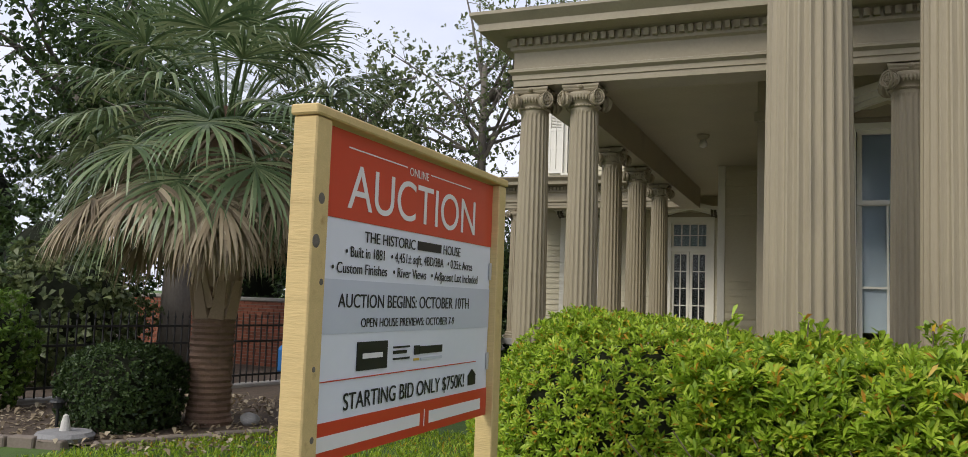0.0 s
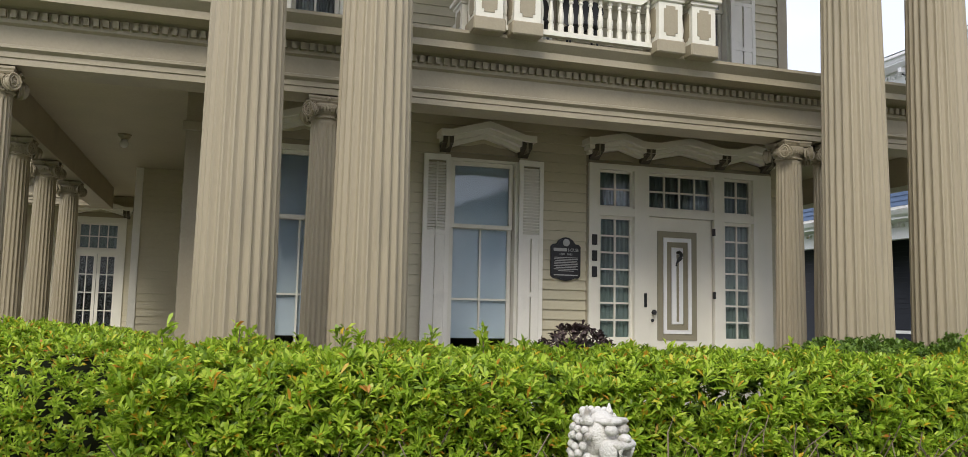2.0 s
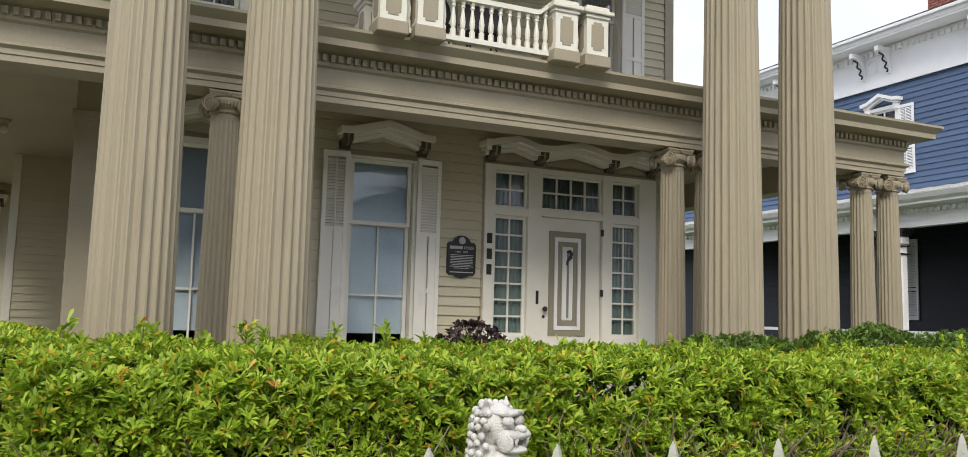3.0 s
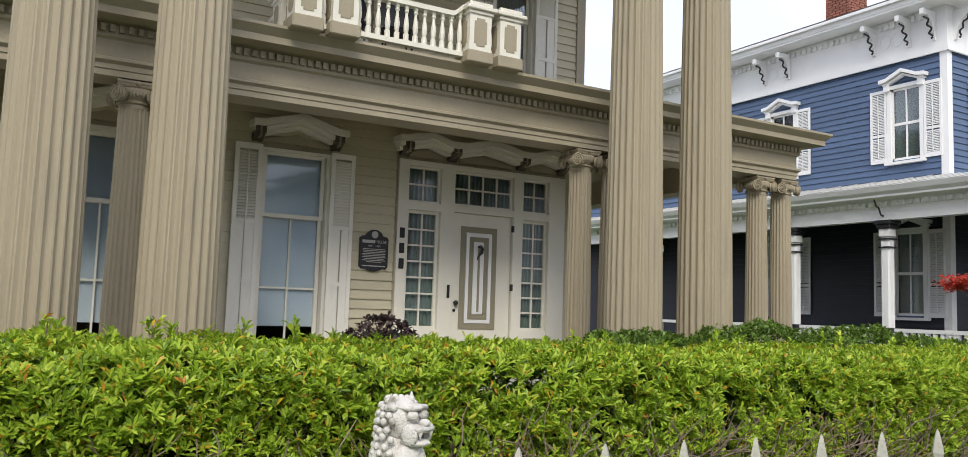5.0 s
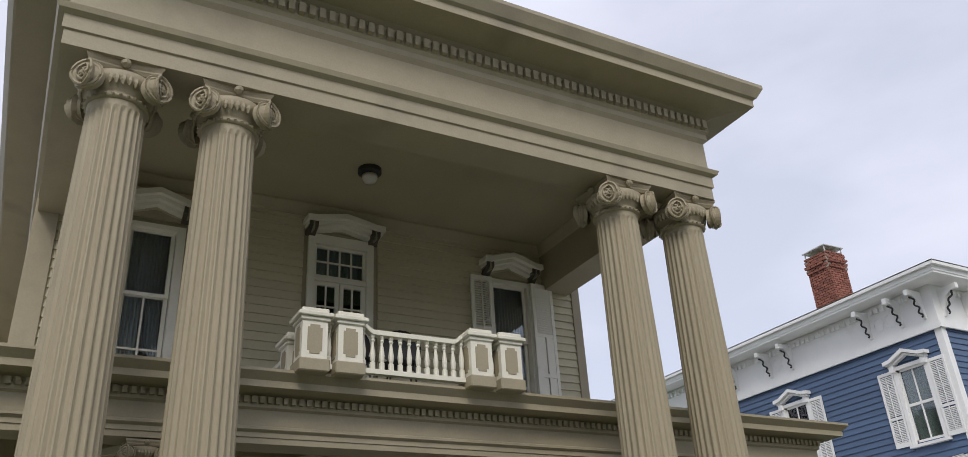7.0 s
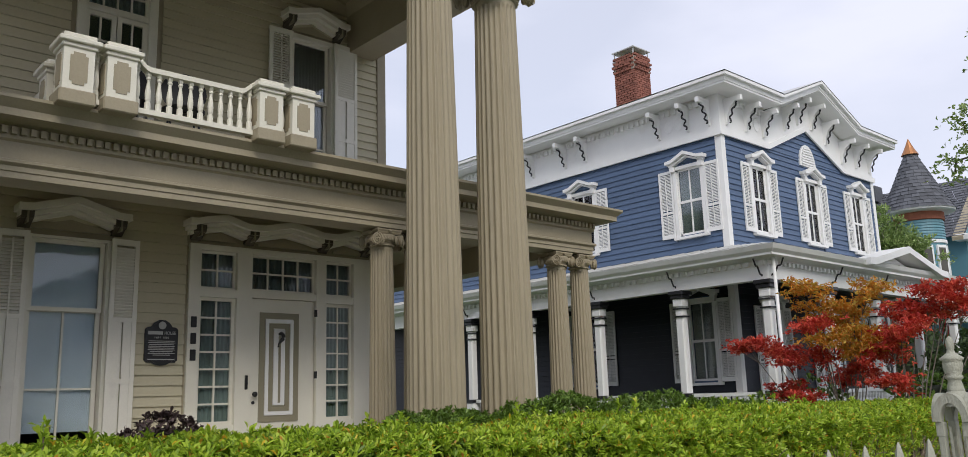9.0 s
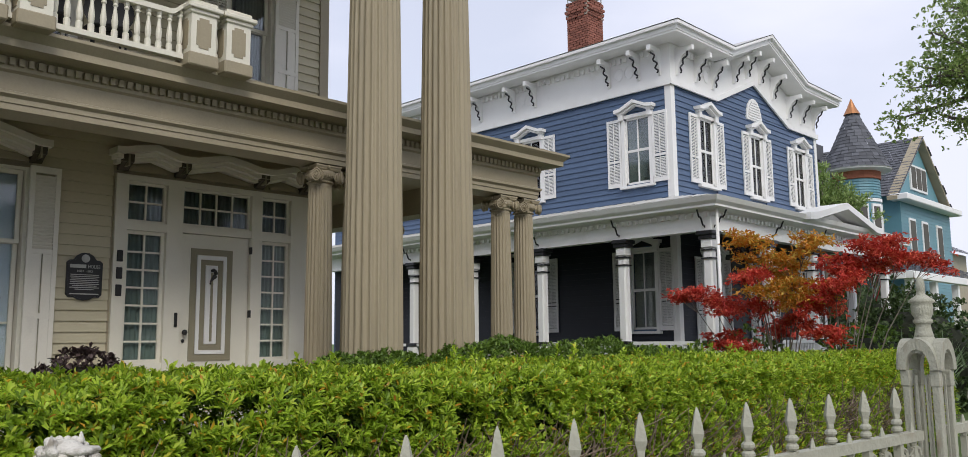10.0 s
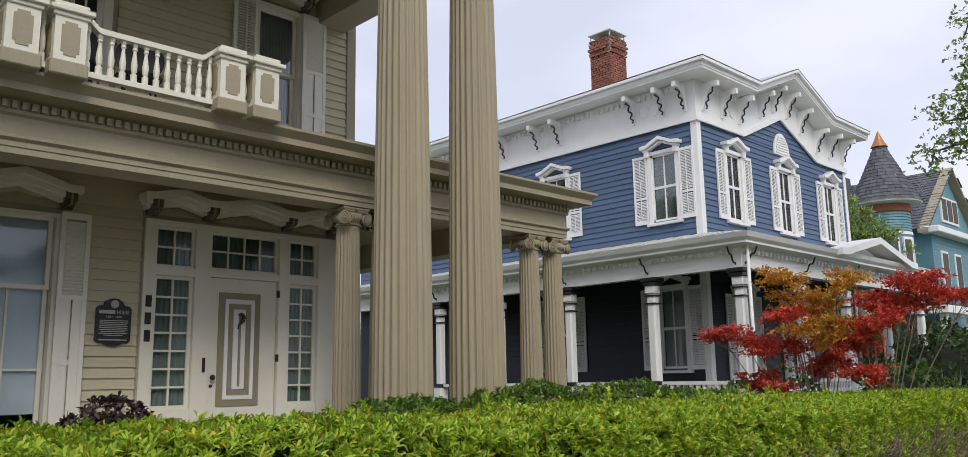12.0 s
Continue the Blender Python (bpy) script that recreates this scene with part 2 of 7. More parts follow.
ORANGE_LEAF = leafy("orange_maple_leaf", ((0.0, (0.60, 0.20, 0.03)), (0.5, (0.72, 0.36, 0.05)), (1.0, (0.58, 0.46, 0.09))), 0.5, 0.35)
PURPLE_LEAF = leafy("purple_shrub_leaf", ((0.0, (0.035, 0.022, 0.022)), (1.0, (0.11, 0.075, 0.07))), 0.6, 0.1)
SPIKY_LEAF = leafy("grey_green_grass_leaf", ((0.0, (0.18, 0.26, 0.13)), (1.0, (0.40, 0.50, 0.30))), 0.5, 0.3)


# ---- mesh helpers ----
def finish(bm, name, smooth=False):
    me = bpy.data.meshes.new(name)
    bm.to_mesh(me)
    bm.free()
    if smooth:
        me.polygons.foreach_set("use_smooth", [True] * len(me.polygons))
    return me


def part(name, bm, mat, parent, label="", smooth=False):
    """One mesh under a thing or a part; bm may be a bmesh or a mesh to share."""
    me = bm if isinstance(bm, bpy.types.Mesh) else finish(bm, name, smooth)
    if not me.materials:
        me.materials.append(mat)
    ob = new(name, me)
    ob.parent = parent
    return tagged(ob, label)


def thing(name, label, category, m=None, group="", kind=""):
    ob = tagged(new(name), label, category, group, kind)
    ob.empty_display_size = 0.2
    if m is not None:
        ob.matrix_basis = m
    return ob


def solid(name, bm, mat, label, category, group="", kind="", smooth=False):
    me = bm if isinstance(bm, bpy.types.Mesh) else finish(bm, name, smooth)
    if not me.materials:
        me.materials.append(mat)
    return tagged(new(name, me), label, category, group, kind)


def box(bm, x0, x1, y0, y1, z0, z1, bevel=0.0):
    v = [bm.verts.new((x, y, z)) for z in (z0, z1) for y in (y0, y1) for x in (x0, x1)]
    faces = [bm.faces.new([v[i] for i in f]) for f in ((0, 2, 3, 1), (4, 5, 7, 6), (0, 1, 5, 4), (2, 6, 7, 3), (0, 4, 6, 2), (1, 3, 7, 5))]
    if bevel:
        bmesh.ops.bevel(bm, geom=list({e for f in faces for e in f.edges}), offset=bevel, segments=1, affect="EDGES")
    return bm


def boxes(*rows, bevel=0.0):
    bm = bmesh.new()
    for r in rows:
        box(bm, *r, bevel=bevel)
    return bm


def lathe(profile, seg=24, bm=None, at=(0, 0, 0)):
    """Turned form: profile of (radius, z) from bottom to top."""
    bm = bm or bmesh.new()
    rings = []
    for r, z in profile:
        rings.append([bm.verts.new((at[0] + r * math.cos(2 * math.pi * i / seg), at[1] + r * math.sin(2 * math.pi * i / seg), at[2] + z)) for i in range(seg)])
    for a, b in zip(rings, rings[1:]):
        for i in range(seg):
            bm.faces.new((a[i], a[(i + 1) % seg], b[(i + 1) % seg], b[i]))
    bm.faces.new(rings[0][::-1])
    bm.faces.new(rings[-1])
    return bm


def moulding(bm, path, profile):
    """Sweep a closed (out, z) section along a plan line with mitred corners; out is to the right of the way."""
    n = len(path)
    offs = []
    for i, p in enumerate(path):
        p = Vector(p)
        d0 = (p - Vector(path[i - 1])).normalized() if i else None
        d1 = (Vector(path[i + 1]) - p).normalized() if i < n - 1 else None
        n0 = Vector((d0.y, -d0.x)) if d0 else None
        n1 = Vector((d1.y, -d1.x)) if d1 else None
        if n0 and n1:
            o = (n0 + n1) / (1 + n0.dot(n1))
        else:
            o = n0 or n1
        offs.append(o)
    rings = [[bm.verts.new((p[0] + o.x * a, p[1] + o.y * a, z)) for a, z in profile] for p, o in zip(path, offs)]
    k = len(profile)
    for a, b in zip(rings, rings[1:]):
        for i in range(k):
            bm.faces.new((a[i], a[(i + 1) % k], b[(i + 1) % k], b[i]))
    bm.faces.new(rings[0])
    bm.faces.new(rings[-1][::-1])
    bmesh.ops.recalc_face_normals(bm, faces=bm.faces)
    return bm


def tube(bm, pts, radii, seg=6):
    """A round bar along points."""
    if not hasattr(radii, "__len__"):
        radii = [radii] * len(pts)
    rings = []
    pts = [Vector(p) for p in pts]
    for i, p in enumerate(pts):
        d = (pts[min(i + 1, len(pts) - 1)] - pts[max(i - 1, 0)]).normalized()
        u = d.orthogonal().normalized() if abs(d.z) > 0.9 or True else d
        ref = Vector((0, 0, 1)) if abs(d.z) < 0.95 else Vector((1, 0, 0))
        u = d.cross(ref).normalized()
        w = d.cross(u)
        rings.append([bm.verts.new(p + (u * math.cos(2 * math.pi * k / seg) + w * math.sin(2 * math.pi * k / seg)) * radii[i]) for k in range(seg)])
    for a, b in zip(rings, rings[1:]):
        for k in range(seg):
            bm.faces.new((a[k], b[k], b[(k + 1) % seg], a[(k + 1) % seg]))
    bm.faces.new(rings[0])
    bm.faces.new(rings[-1][::-1])
    return bm


def prism(bm, outline, y0, y1):
    """A flat (x, z) outline with thickness from y0 to y1."""
    a = [bm.verts.new((x, y0, z)) for x, z in outline]
    b = [bm.verts.new((x, y1, z)) for x, z in outline]
    k = len(outline)
    bm.faces.new(a)
    bm.faces.new(b[::-1])
    for i in range(k):
        bm.faces.new((a[i], b[i], b[(i + 1) % k], a[(i + 1) % k]))
    bmesh.ops.recalc_face_normals(bm, faces=bm.faces)
    return bm


def pydata(name, verts, faces, mat, smooth=False):
    me = bpy.data.meshes.new(name)
    me.from_pydata([tuple(v) for v in verts], [], [tuple(f) for f in faces])
    me.materials.append(mat)
    if smooth:
        me.polygons.foreach_set("use_smooth", [True] * len(me.polygons))
    return me


def intervals(a, b, cuts):
    """What is left of a..b once the cuts are taken out."""
    out, x = [], a
    for c0, c1 in sorted(cuts):
        if c0 > x:
            out.append((x, min(c0, b)))
        x = max(x, c1)
    if x < b:
        out.append((x, b))
    return [(p, q) for p, q in out if q - p > 0.01]


def wall_mesh(x0, x1, z0, z1, y0, y1, holes):
    """A thick wall with rectangular openings (x0, x1, z0, z1)."""
    zs = sorted({z0, z1, *[h[2] for h in holes], *[h[3] for h in holes]})
    zs = [z for z in zs if z0 <= z <= z1]
    bm = bmesh.new()
    for a, b in zip(zs, zs[1:]):
        cuts = [(h[0], h[1]) for h in holes if h[2] < b - 1e-6 and h[3] > a + 1e-6]
        for p, q in intervals(x0, x1, cuts):
            box(bm, p, q, y0, y1, a, b)
    return bm


def clap_rows(x0, x1, z0, z1, pitch, holes):
    """Rows of lapped boards as (x0, x1, z, height)."""
    out, z = [], z0
    while z < z1 - 0.02:
        h = min(pitch, z1 - z)
        cuts = [(c[0], c[1]) for c in holes if c[2] < z + h and c[3] > z]
        out += [(p, q, z, h) for p, q in intervals(x0, x1, cuts)]
        z += pitch
    return out


def clap_verts(p, q, z, h, t=0.03):
    """One lapped board, thick below and thin above, on a wall that faces -y at y=0."""
    v = [(p, 0, z), (q, 0, z), (q, -t, z), (p, -t, z), (p, 0, z + h + 0.012), (q, 0, z + h + 0.012), (q, -0.005, z + h + 0.012), (p, -0.005, z + h + 0.012)]
    f = [(0, 1, 2, 3), (3, 2, 6, 7), (7, 6, 5, 4), (0, 3, 7, 4), (1, 5, 6, 2)]
    return v, f


def siding_mesh(name, rows, mat):
    vs, fs = [], []
    for r in rows:
        v, f = clap_verts(*r)
        k = len(vs)
        vs += v
        fs += [[i + k for i in g] for g in f]
    return pydata(name, vs, fs, mat)


# ---- setting: ground, street ----
WALL_Y, FLOOR_Z = 9.80, 0.93
g = bmesh.new()
bmesh.ops.create_grid(g, x_segments=2, y_segments=2, size=900)
solid("ground", g, LAWN, "wide flat lawn and far ground", "ground", kind="structure").location.z = -0.02
solid("pavement", boxes((-60, 90, -3.0, 1.95, -0.3, 0.02)), PAVING, "worn concrete pavement along the front fence", "pavement", kind="structure")
solid("road", boxes((-200, 300, -14.0, -3.3, -0.3, -0.012)), ASPHALT, "dark asphalt street", "road", kind="structure")

# ---- the taupe house ----
HX0, HX1, BACK = -0.42, 7.05, 19.5
openings = [(0.42, 1.10, 1.05, 3.58), (2.45, 3.25, 1.05, 3.60), (4.25, 6.70, 0.95, 3.66), (0.50, 1.13, 4.6, 6.73), (2.83, 3.62, 4.6, 6.92), (5.50, 6.16, 4.6, 6.72)]
cased = [(0.30, 1.22, 0.95, 3.72), (2.38, 3.31, 0.95, 3.74), (4.16, 6.79, 0.93, 3.80), (0.38, 1.25, 4.4, 6.85), (2.70, 3.75, 4.4, 7.02), (5.38, 6.28, 4.4, 6.84)]
front = solid("wall_front", wall_mesh(HX0, HX1, 0.3, 7.45, WALL_Y + 0.001, WALL_Y + 0.2, openings), TAUPE, "taupe painted clapboard front wall", "wall", kind="structure")


def volute_mesh(bm, centre, r, facing, hand, thick):
    """A round scroll with a raised spiral on its outer face."""
    f = Vector((math.cos(facing), math.sin(facing), 0))
    s = Vector((-f.y, f.x, 0)) * hand
    c = Vector(centre)
    up = Vector((0, 0, 1))
    seg = 20
    rings = []
    for off, rr in ((-thick, r * 0.9), (-thick * 0.5, r * 0.8), (0, r), (0.006, r * 0.97), (0.0, r * 0.86)):
        rings.append([bm.verts.new(c + f * off + (s * math.cos(2 * math.pi * k / seg) + up * math.sin(2 * math.pi * k / seg)) * rr) for k in range(seg)])
    for a, b in zip(rings, rings[1:]):
        for k in range(seg):
            bm.faces.new((a[k], a[(k + 1) % seg], b[(k + 1) % seg], b[k]))
    bm.faces.new(rings[0])
    bm.faces.new(rings[-1])
    pts, rad = [], []
    for i in range(44):
        u = i / 43
        ang = math.pi / 2 - u * 2.6 * 2 * math.pi
        rr = r * (0.92 * (1 - u) ** 0.85 + 0.10)
        pts.append(c + f * (0.004 + 0.02 * r * u * 8) + (s * math.cos(ang) + up * math.sin(ang)) * rr)
        rad.append(r * (0.095 - 0.03 * u))
    tube(bm, pts, rad, 5)
    lathe([(r * 0.02, 0), (r * 0.16, 0.0), (r * 0.12, r * 0.1), (r * 0.02, r * 0.16)], 8, bm, (0, 0, -50))
    eye = [v for v in bm.verts if v.co.z < -40]
    for v in eye:
        q = v.co - Vector((0, 0, -50))
        v.co = c + f * (q.z + 0.02 * r * 8) + s * q.x + up * q.y


def make_column(height, r0, r1, flutes, name, label, group):
    """Fluted column with a scrolled capital; the base stands at z = 0."""
    col = thing(name, label, "column", group=group)
    bh, ch = r0 * 0.9, r1 * 1.55
    part("base", lathe([(r0 * 1.42, 0), (r0 * 1.42, bh * 0.28), (r0 * 1.36, bh * 0.30), (r0 * 1.42, bh * 0.42), (r0 * 1.36, bh * 0.54), (r0 * 1.18, bh * 0.58), (r0 * 1.14, bh * 0.68), (r0 * 1.24, bh * 0.78), (r0 * 1.20, bh * 0.90), (r0 * 1.05, bh)], 40), COLUMN, col, smooth=False)
    bm = bmesh.new()
    per = 6
    seg = flutes * per
    prof = (0.0, 0.0, 0.6, 1.0, 1.0, 0.6)
    rings = []
    zs = [(bh, 0), (bh + r0 * 0.12, 0), (bh + r0 * 0.28, 1)]
    top = height - ch
    for i in range(1, 9):
        zs.append((bh + (top - bh - r1 * 0.45) * i / 8, 1))
    zs += [(top - r1 * 0.22, 0), (top, 0)]
    for z, fl in zs:
        u = (z - bh) / (top - bh)
        r = r0 + (r1 - r0) * (u ** 1.5)
        ring = []
        for k in range(seg):
            rr = r - fl * prof[k % per] * r * 0.07
            a = 2 * math.pi * (k + 0.5) / seg
            ring.append(bm.verts.new((rr * math.cos(a), rr * math.sin(a), z)))
        rings.append(ring)
    for a, b in zip(rings, rings[1:]):
        for k in range(seg):
            bm.faces.new((a[k], a[(k + 1) % seg], b[(k + 1) % seg], b[k]))
    part("shaft", bm, COLUMN, col)
    z = top
    ech = [(r1 * 1.02, z), (r1 * 1.12, z + ch * 0.04), (r1 * 1.12, z + ch * 0.10), (r1 * 1.02, z + ch * 0.12), (r1 * 1.05, z + ch * 0.2), (r1 * 1.32, z + ch * 0.45), (r1 * 1.38, z + ch * 0.62), (r1 * 1.25, z + ch * 0.70)]
    cap = part("capital", lathe(ech, 32), COLUMN, col, "scrolled capital with carved leaves", smooth=True)
    bm = bmesh.new()
    for k in range(28):
        a = 2 * math.pi * k / 28
        lathe([(r1 * 0.01, -r1 * 0.07), (r1 * 0.075, 0), (r1 * 0.01, r1 * 0.07)], 5, bm, (r1 * 1.12 * math.cos(a), r1 * 1.12 * math.sin(a), z + ch * 0.07))
    for k in range(4):
        for j in range(-2, 3):
            a = math.pi / 2 * k + j * 0.17
            lathe([(r1 * 0.03, -r1 * 0.2), (r1 * 0.11, -r1 * 0.02), (r1 * 0.10, r1 * 0.12), (r1 * 0.03, r1 * 0.22)], 6, bm, (r1 * 1.28 * math.cos(a), r1 * 1.28 * math.sin(a), z + ch * 0.42))
    part("bead_carving", bm, COLUMN, cap, "carved egg and bead band")
    A = r1 * 1.62
    out = []
    for k in range(4):
        a0 = math.pi / 4 + k * math.pi / 2
        for j in range(8):
            u = j / 8
            p = Vector((math.cos(a0), math.sin(a0))) * A * (1 - u) + Vector((math.cos(a0 + math.pi / 2), math.sin(a0 + math.pi / 2))) * A * u
            out.append(p * (1 - 0.28 * math.sin(math.pi * u) ** 0.8 * 0.35))
    bm = bmesh.new()
    levels = ((0.98, ch * 0.72), (1.06, ch * 0.80), (1.06, ch * 0.84), (1.13, ch * 0.92), (1.13, ch * 1.0))
    rings = [[bm.verts.new((p.x * s * 1.02, p.y * s * 1.02, z + h)) for p in out] for s, h in levels]
    k = len(out)
    for a, b in zip(rings, rings[1:]):
        for i in range(k):
            bm.faces.new((a[i], a[(i + 1) % k], b[(i + 1) % k], b[i]))
    bm.faces.new(rings[0][::-1])
    bm.faces.new(rings[-1])
    for k in range(4):
        a = math.pi / 2 * k
        lathe([(r1 * 0.05, -r1 * 0.16), (r1 * 0.17, -r1 * 0.04), (r1 * 0.19, r1 * 0.06), (r1 * 0.06, r1 * 0.2)], 8, bm, (A * 0.80 * math.cos(a), A * 0.80 * math.sin(a), z + ch * 0.86))
    part("abacus", bm, COLUMN, cap, "curved abacus with small rosettes")
    bm = bmesh.new()
    for k in range(4):
        face = math.pi / 2 * k
        for hand in (-1, 1):
            turn = face + hand * radians(24)
            fx = Vector((math.cos(face), math.sin(face), 0))
            sx = Vector((-fx.y, fx.x, 0)) * hand
            c = fx * r1 * 1.28 + sx * r1 * 1.18 + Vector((0, 0, z + ch * 0.36))
            volute_mesh(bm, c, r1 * 0.57, turn, hand, r1 * 0.30)
    part("volutes", bm, COLUMN, cap, "paired spiral scrolls")
    return col


small_col = make_column(3.73 - FLOOR_Z, 0.158, 0.132, 20, "porch_column", "taupe fluted porch column with a scrolled capital", "porch columns")
big_col = make_column(6.69 - 0.35, 0.305, 0.245, 24, "portico_column", "tall taupe fluted portico column with a scrolled capital", "portico columns")
small_col.matrix_basis = pose(-2.40, 8.15, FLOOR_Z)
spots = [(-1.91, 8.15), (0.82, 8.15), (1.31, 8.15), (5.85, 8.15), (6.34, 8.15), (8.86, 8.15), (9.34, 8.15)]
spots += [(-2.40, y) for y in (11.3, 12.9, 14.7)] + [(9.34, y) for y in (11.2, 14.2, 17.4)] + [(-6.1, 17.95)]
for x, y in spots:
    copy_thing(small_col, pose(x, y, FLOOR_Z))
big_col.matrix_basis = pose(0.08, 6.80, 0.35)
for x in (1.06, 5.565, 6.565):
    copy_thing(big_col, pose(x, 6.80, 0.35))
for x in (0.55, 6.03):
    solid("column_plinth", boxes((x - 1.0, x + 1.0, 6.25, 7.3, -0.1, 0.35), bevel=0.015), TAUPE, "taupe plinth under a pair of tall columns", "plinth", "column plinths")

# porch entablature, wrapping three sides and the rear wing
PE = [(0.0, 3.745), (0.0, 3.80), (0.012, 3.805), (0.012, 3.85), (0.045, 3.875), (0.045, 3.90), (0.0, 3.915), (0.0, 4.07), (0.03, 4.09), (0.03, 4.20), (0.09, 4.215), (0.27, 4.225), (0.27, 4.29), (0.29, 4.31), (0.34, 4.36), (0.34, 4.39), (-0.36, 4.42), (-0.36, 3.745)]
porch_line = [(-6.55, 17.85), (-2.57, 17.85), (-2.57, 7.99), (9.48, 7.99), (9.48, 19.5)]
ent = thing("porch_entablature", "taupe painted porch entablature with a dentil cornice", "entablature", kind="structure")
part("beam", moulding(bmesh.new(), porch_line, PE), TAUPE, ent)


def dentils(parent, path, out, z0, z1, pitch, width, depth):
    vs, fs = [], []
    for a, b in zip(path, path[1:]):
        a, b = Vector(a), Vector(b)
        d = (b - a).normalized()
        nn = Vector((d.y, -d.x))
        for i in range(int((b - a).length / pitch) + 1):
            p = a + d * (i * pitch)
            q0, q1 = p + nn * out, p + nn * (out + depth)
            k = len(vs)
            w = d * width
            for z in (z0, z1):
                vs += [(*q0, z), (*(q0 + w), z), (*(q1 + w), z), (*q1, z)]
            fs += [[k + j for j in f] for f in ((0, 1, 2, 3), (7, 6, 5, 4), (0, 4, 5, 1), (1, 5, 6, 2), (2, 6, 7, 3), (3, 7, 4, 0))]
    ob = part("dentils", pydata("dentils", vs, fs, TAUPE), TAUPE, parent, "row of small square dentils")
    tagged(ob, kind="stuff")


dentils(ent, porch_line[1:], 0.028, 4.125, 4.19, 0.078, 0.045, 0.045)
dentils(ent, porch_line[:2], 0.028, 4.125, 4.19, 0.078, 0.045, 0.045)
# porch floor, ceiling and roof
floor_bm = boxes((-2.75, 9.65, 7.75, WALL_Y, 0.80, FLOOR_Z), (-2.75, HX0, WALL_Y, 19.5, 0.80, FLOOR_Z), (HX1, 9.65, WALL_Y, 19.5, 0.80, FLOOR_Z), (-6.7, -2.75, 17.6, 19.5, 0.80, FLOOR_Z))
solid("porch_floor", floor_bm, FLOORP, "grey painted porch floor", "floor", kind="structure")
solid("porch_skirt", boxes((-2.6, 9.5, 7.95, 8.05, -0.2, 0.80), (-2.6, -2.5, 8.05, 19.5, -0.2, 0.8), (9.40, 9.5, 8.05, 19.5, -0.2, 0.8)), TAUPE, "taupe skirting below the porch floor", "skirting", kind="structure")
solid("porch_ceiling", boxes((-2.25, 9.15, 8.33, WALL_Y, 4.16, 4.22), (-2.25, HX0, WALL_Y, 19.5, 4.16, 4.22), (HX1, 9.15, WALL_Y, 19.5, 4.16, 4.22), (-6.5, -2.25, 18.2, 19.5, 4.16, 4.22)), CEILING, "tan painted porch ceiling", "ceiling", kind="structure")
solid("porch_roof", boxes((-2.55, 9.46, 8.0, WALL_Y, 4.40, 4.44), (-2.55, HX0, WALL_Y, 19.5, 4.40, 4.44), (HX1, 9.46, WALL_Y, 19.5, 4.40, 4.44), (-6.5, -2.55, 17.9, 19.5, 4.40, 4.44)), METALROOF, "low flat porch roof", "roof", kind="structure")
# portico entablature and main cornice round the house
ME = [(0.0, 6.68), (0.0, 6.83), (0.02, 6.84), (0.02, 6.98), (0.07, 7.01), (0.09, 7.06), (0.0, 7.08), (0.0, 7.48), (0.04, 7.53), (0.04, 7.60), (0.07, 7.63), (0.07, 7.81), (0.13, 7.84), (0.50, 7.88), (0.50, 7.98), (0.54, 8.0), (0.61, 8.12), (0.61, 8.17), (-0.45, 8.3), (-0.45, 6.68)]
main_line = [(-0.45, 19.5), (-0.45, 6.46), (6.86, 6.46), (6.86, 19.5)]
ment = thing("portico_entablature", "tall taupe portico entablature with a deep dentil cornice", "entablature", kind="structure")
part("beam", moulding(bmesh.new(), main_line, ME), TAUPE, ment)
dentils(ment, main_line, 0.068, 7.65, 7.77, 0.105, 0.062, 0.06)
solid("portico_ceiling", boxes((-0.05, 6.45, 6.85, WALL_Y, 7.40, 7.46)), CEILING, "tan painted portico ceiling", "ceiling", kind="structure")
cm = bmesh.new()
moulding(cm, [(6.42, 6.9), (6.42, WALL_Y - 0.02), (0.0, WALL_Y - 0.02), (0.0, 6.9)][::-1], [(-0.0, 7.24), (0.03, 7.26), (0.10, 7.37), (0.10, 7.40), (0.0, 7.40)])
solid("ceiling_trim", cm, CEILING, "cove moulding under the portico ceiling", "trim", kind="structure")
rf = bmesh.new()
rv = [rf.verts.new(p) for p in ((-1.02, 5.89, 8.18), (7.43, 5.89, 8.18), (7.43, 22, 8.18), (-1.02, 22, 8.18), (3.2, 12, 9.4), (3.2, 16, 9.4))]
for f in ((0, 1, 4), (1, 2, 5, 4), (2, 3, 5), (3, 0, 4, 5), (3, 2, 1, 0)):
    rf.faces.new([rv[i] for i in f])
solid("main_roof", rf, SLATE, "low hipped grey roof", "roof", kind="structure")
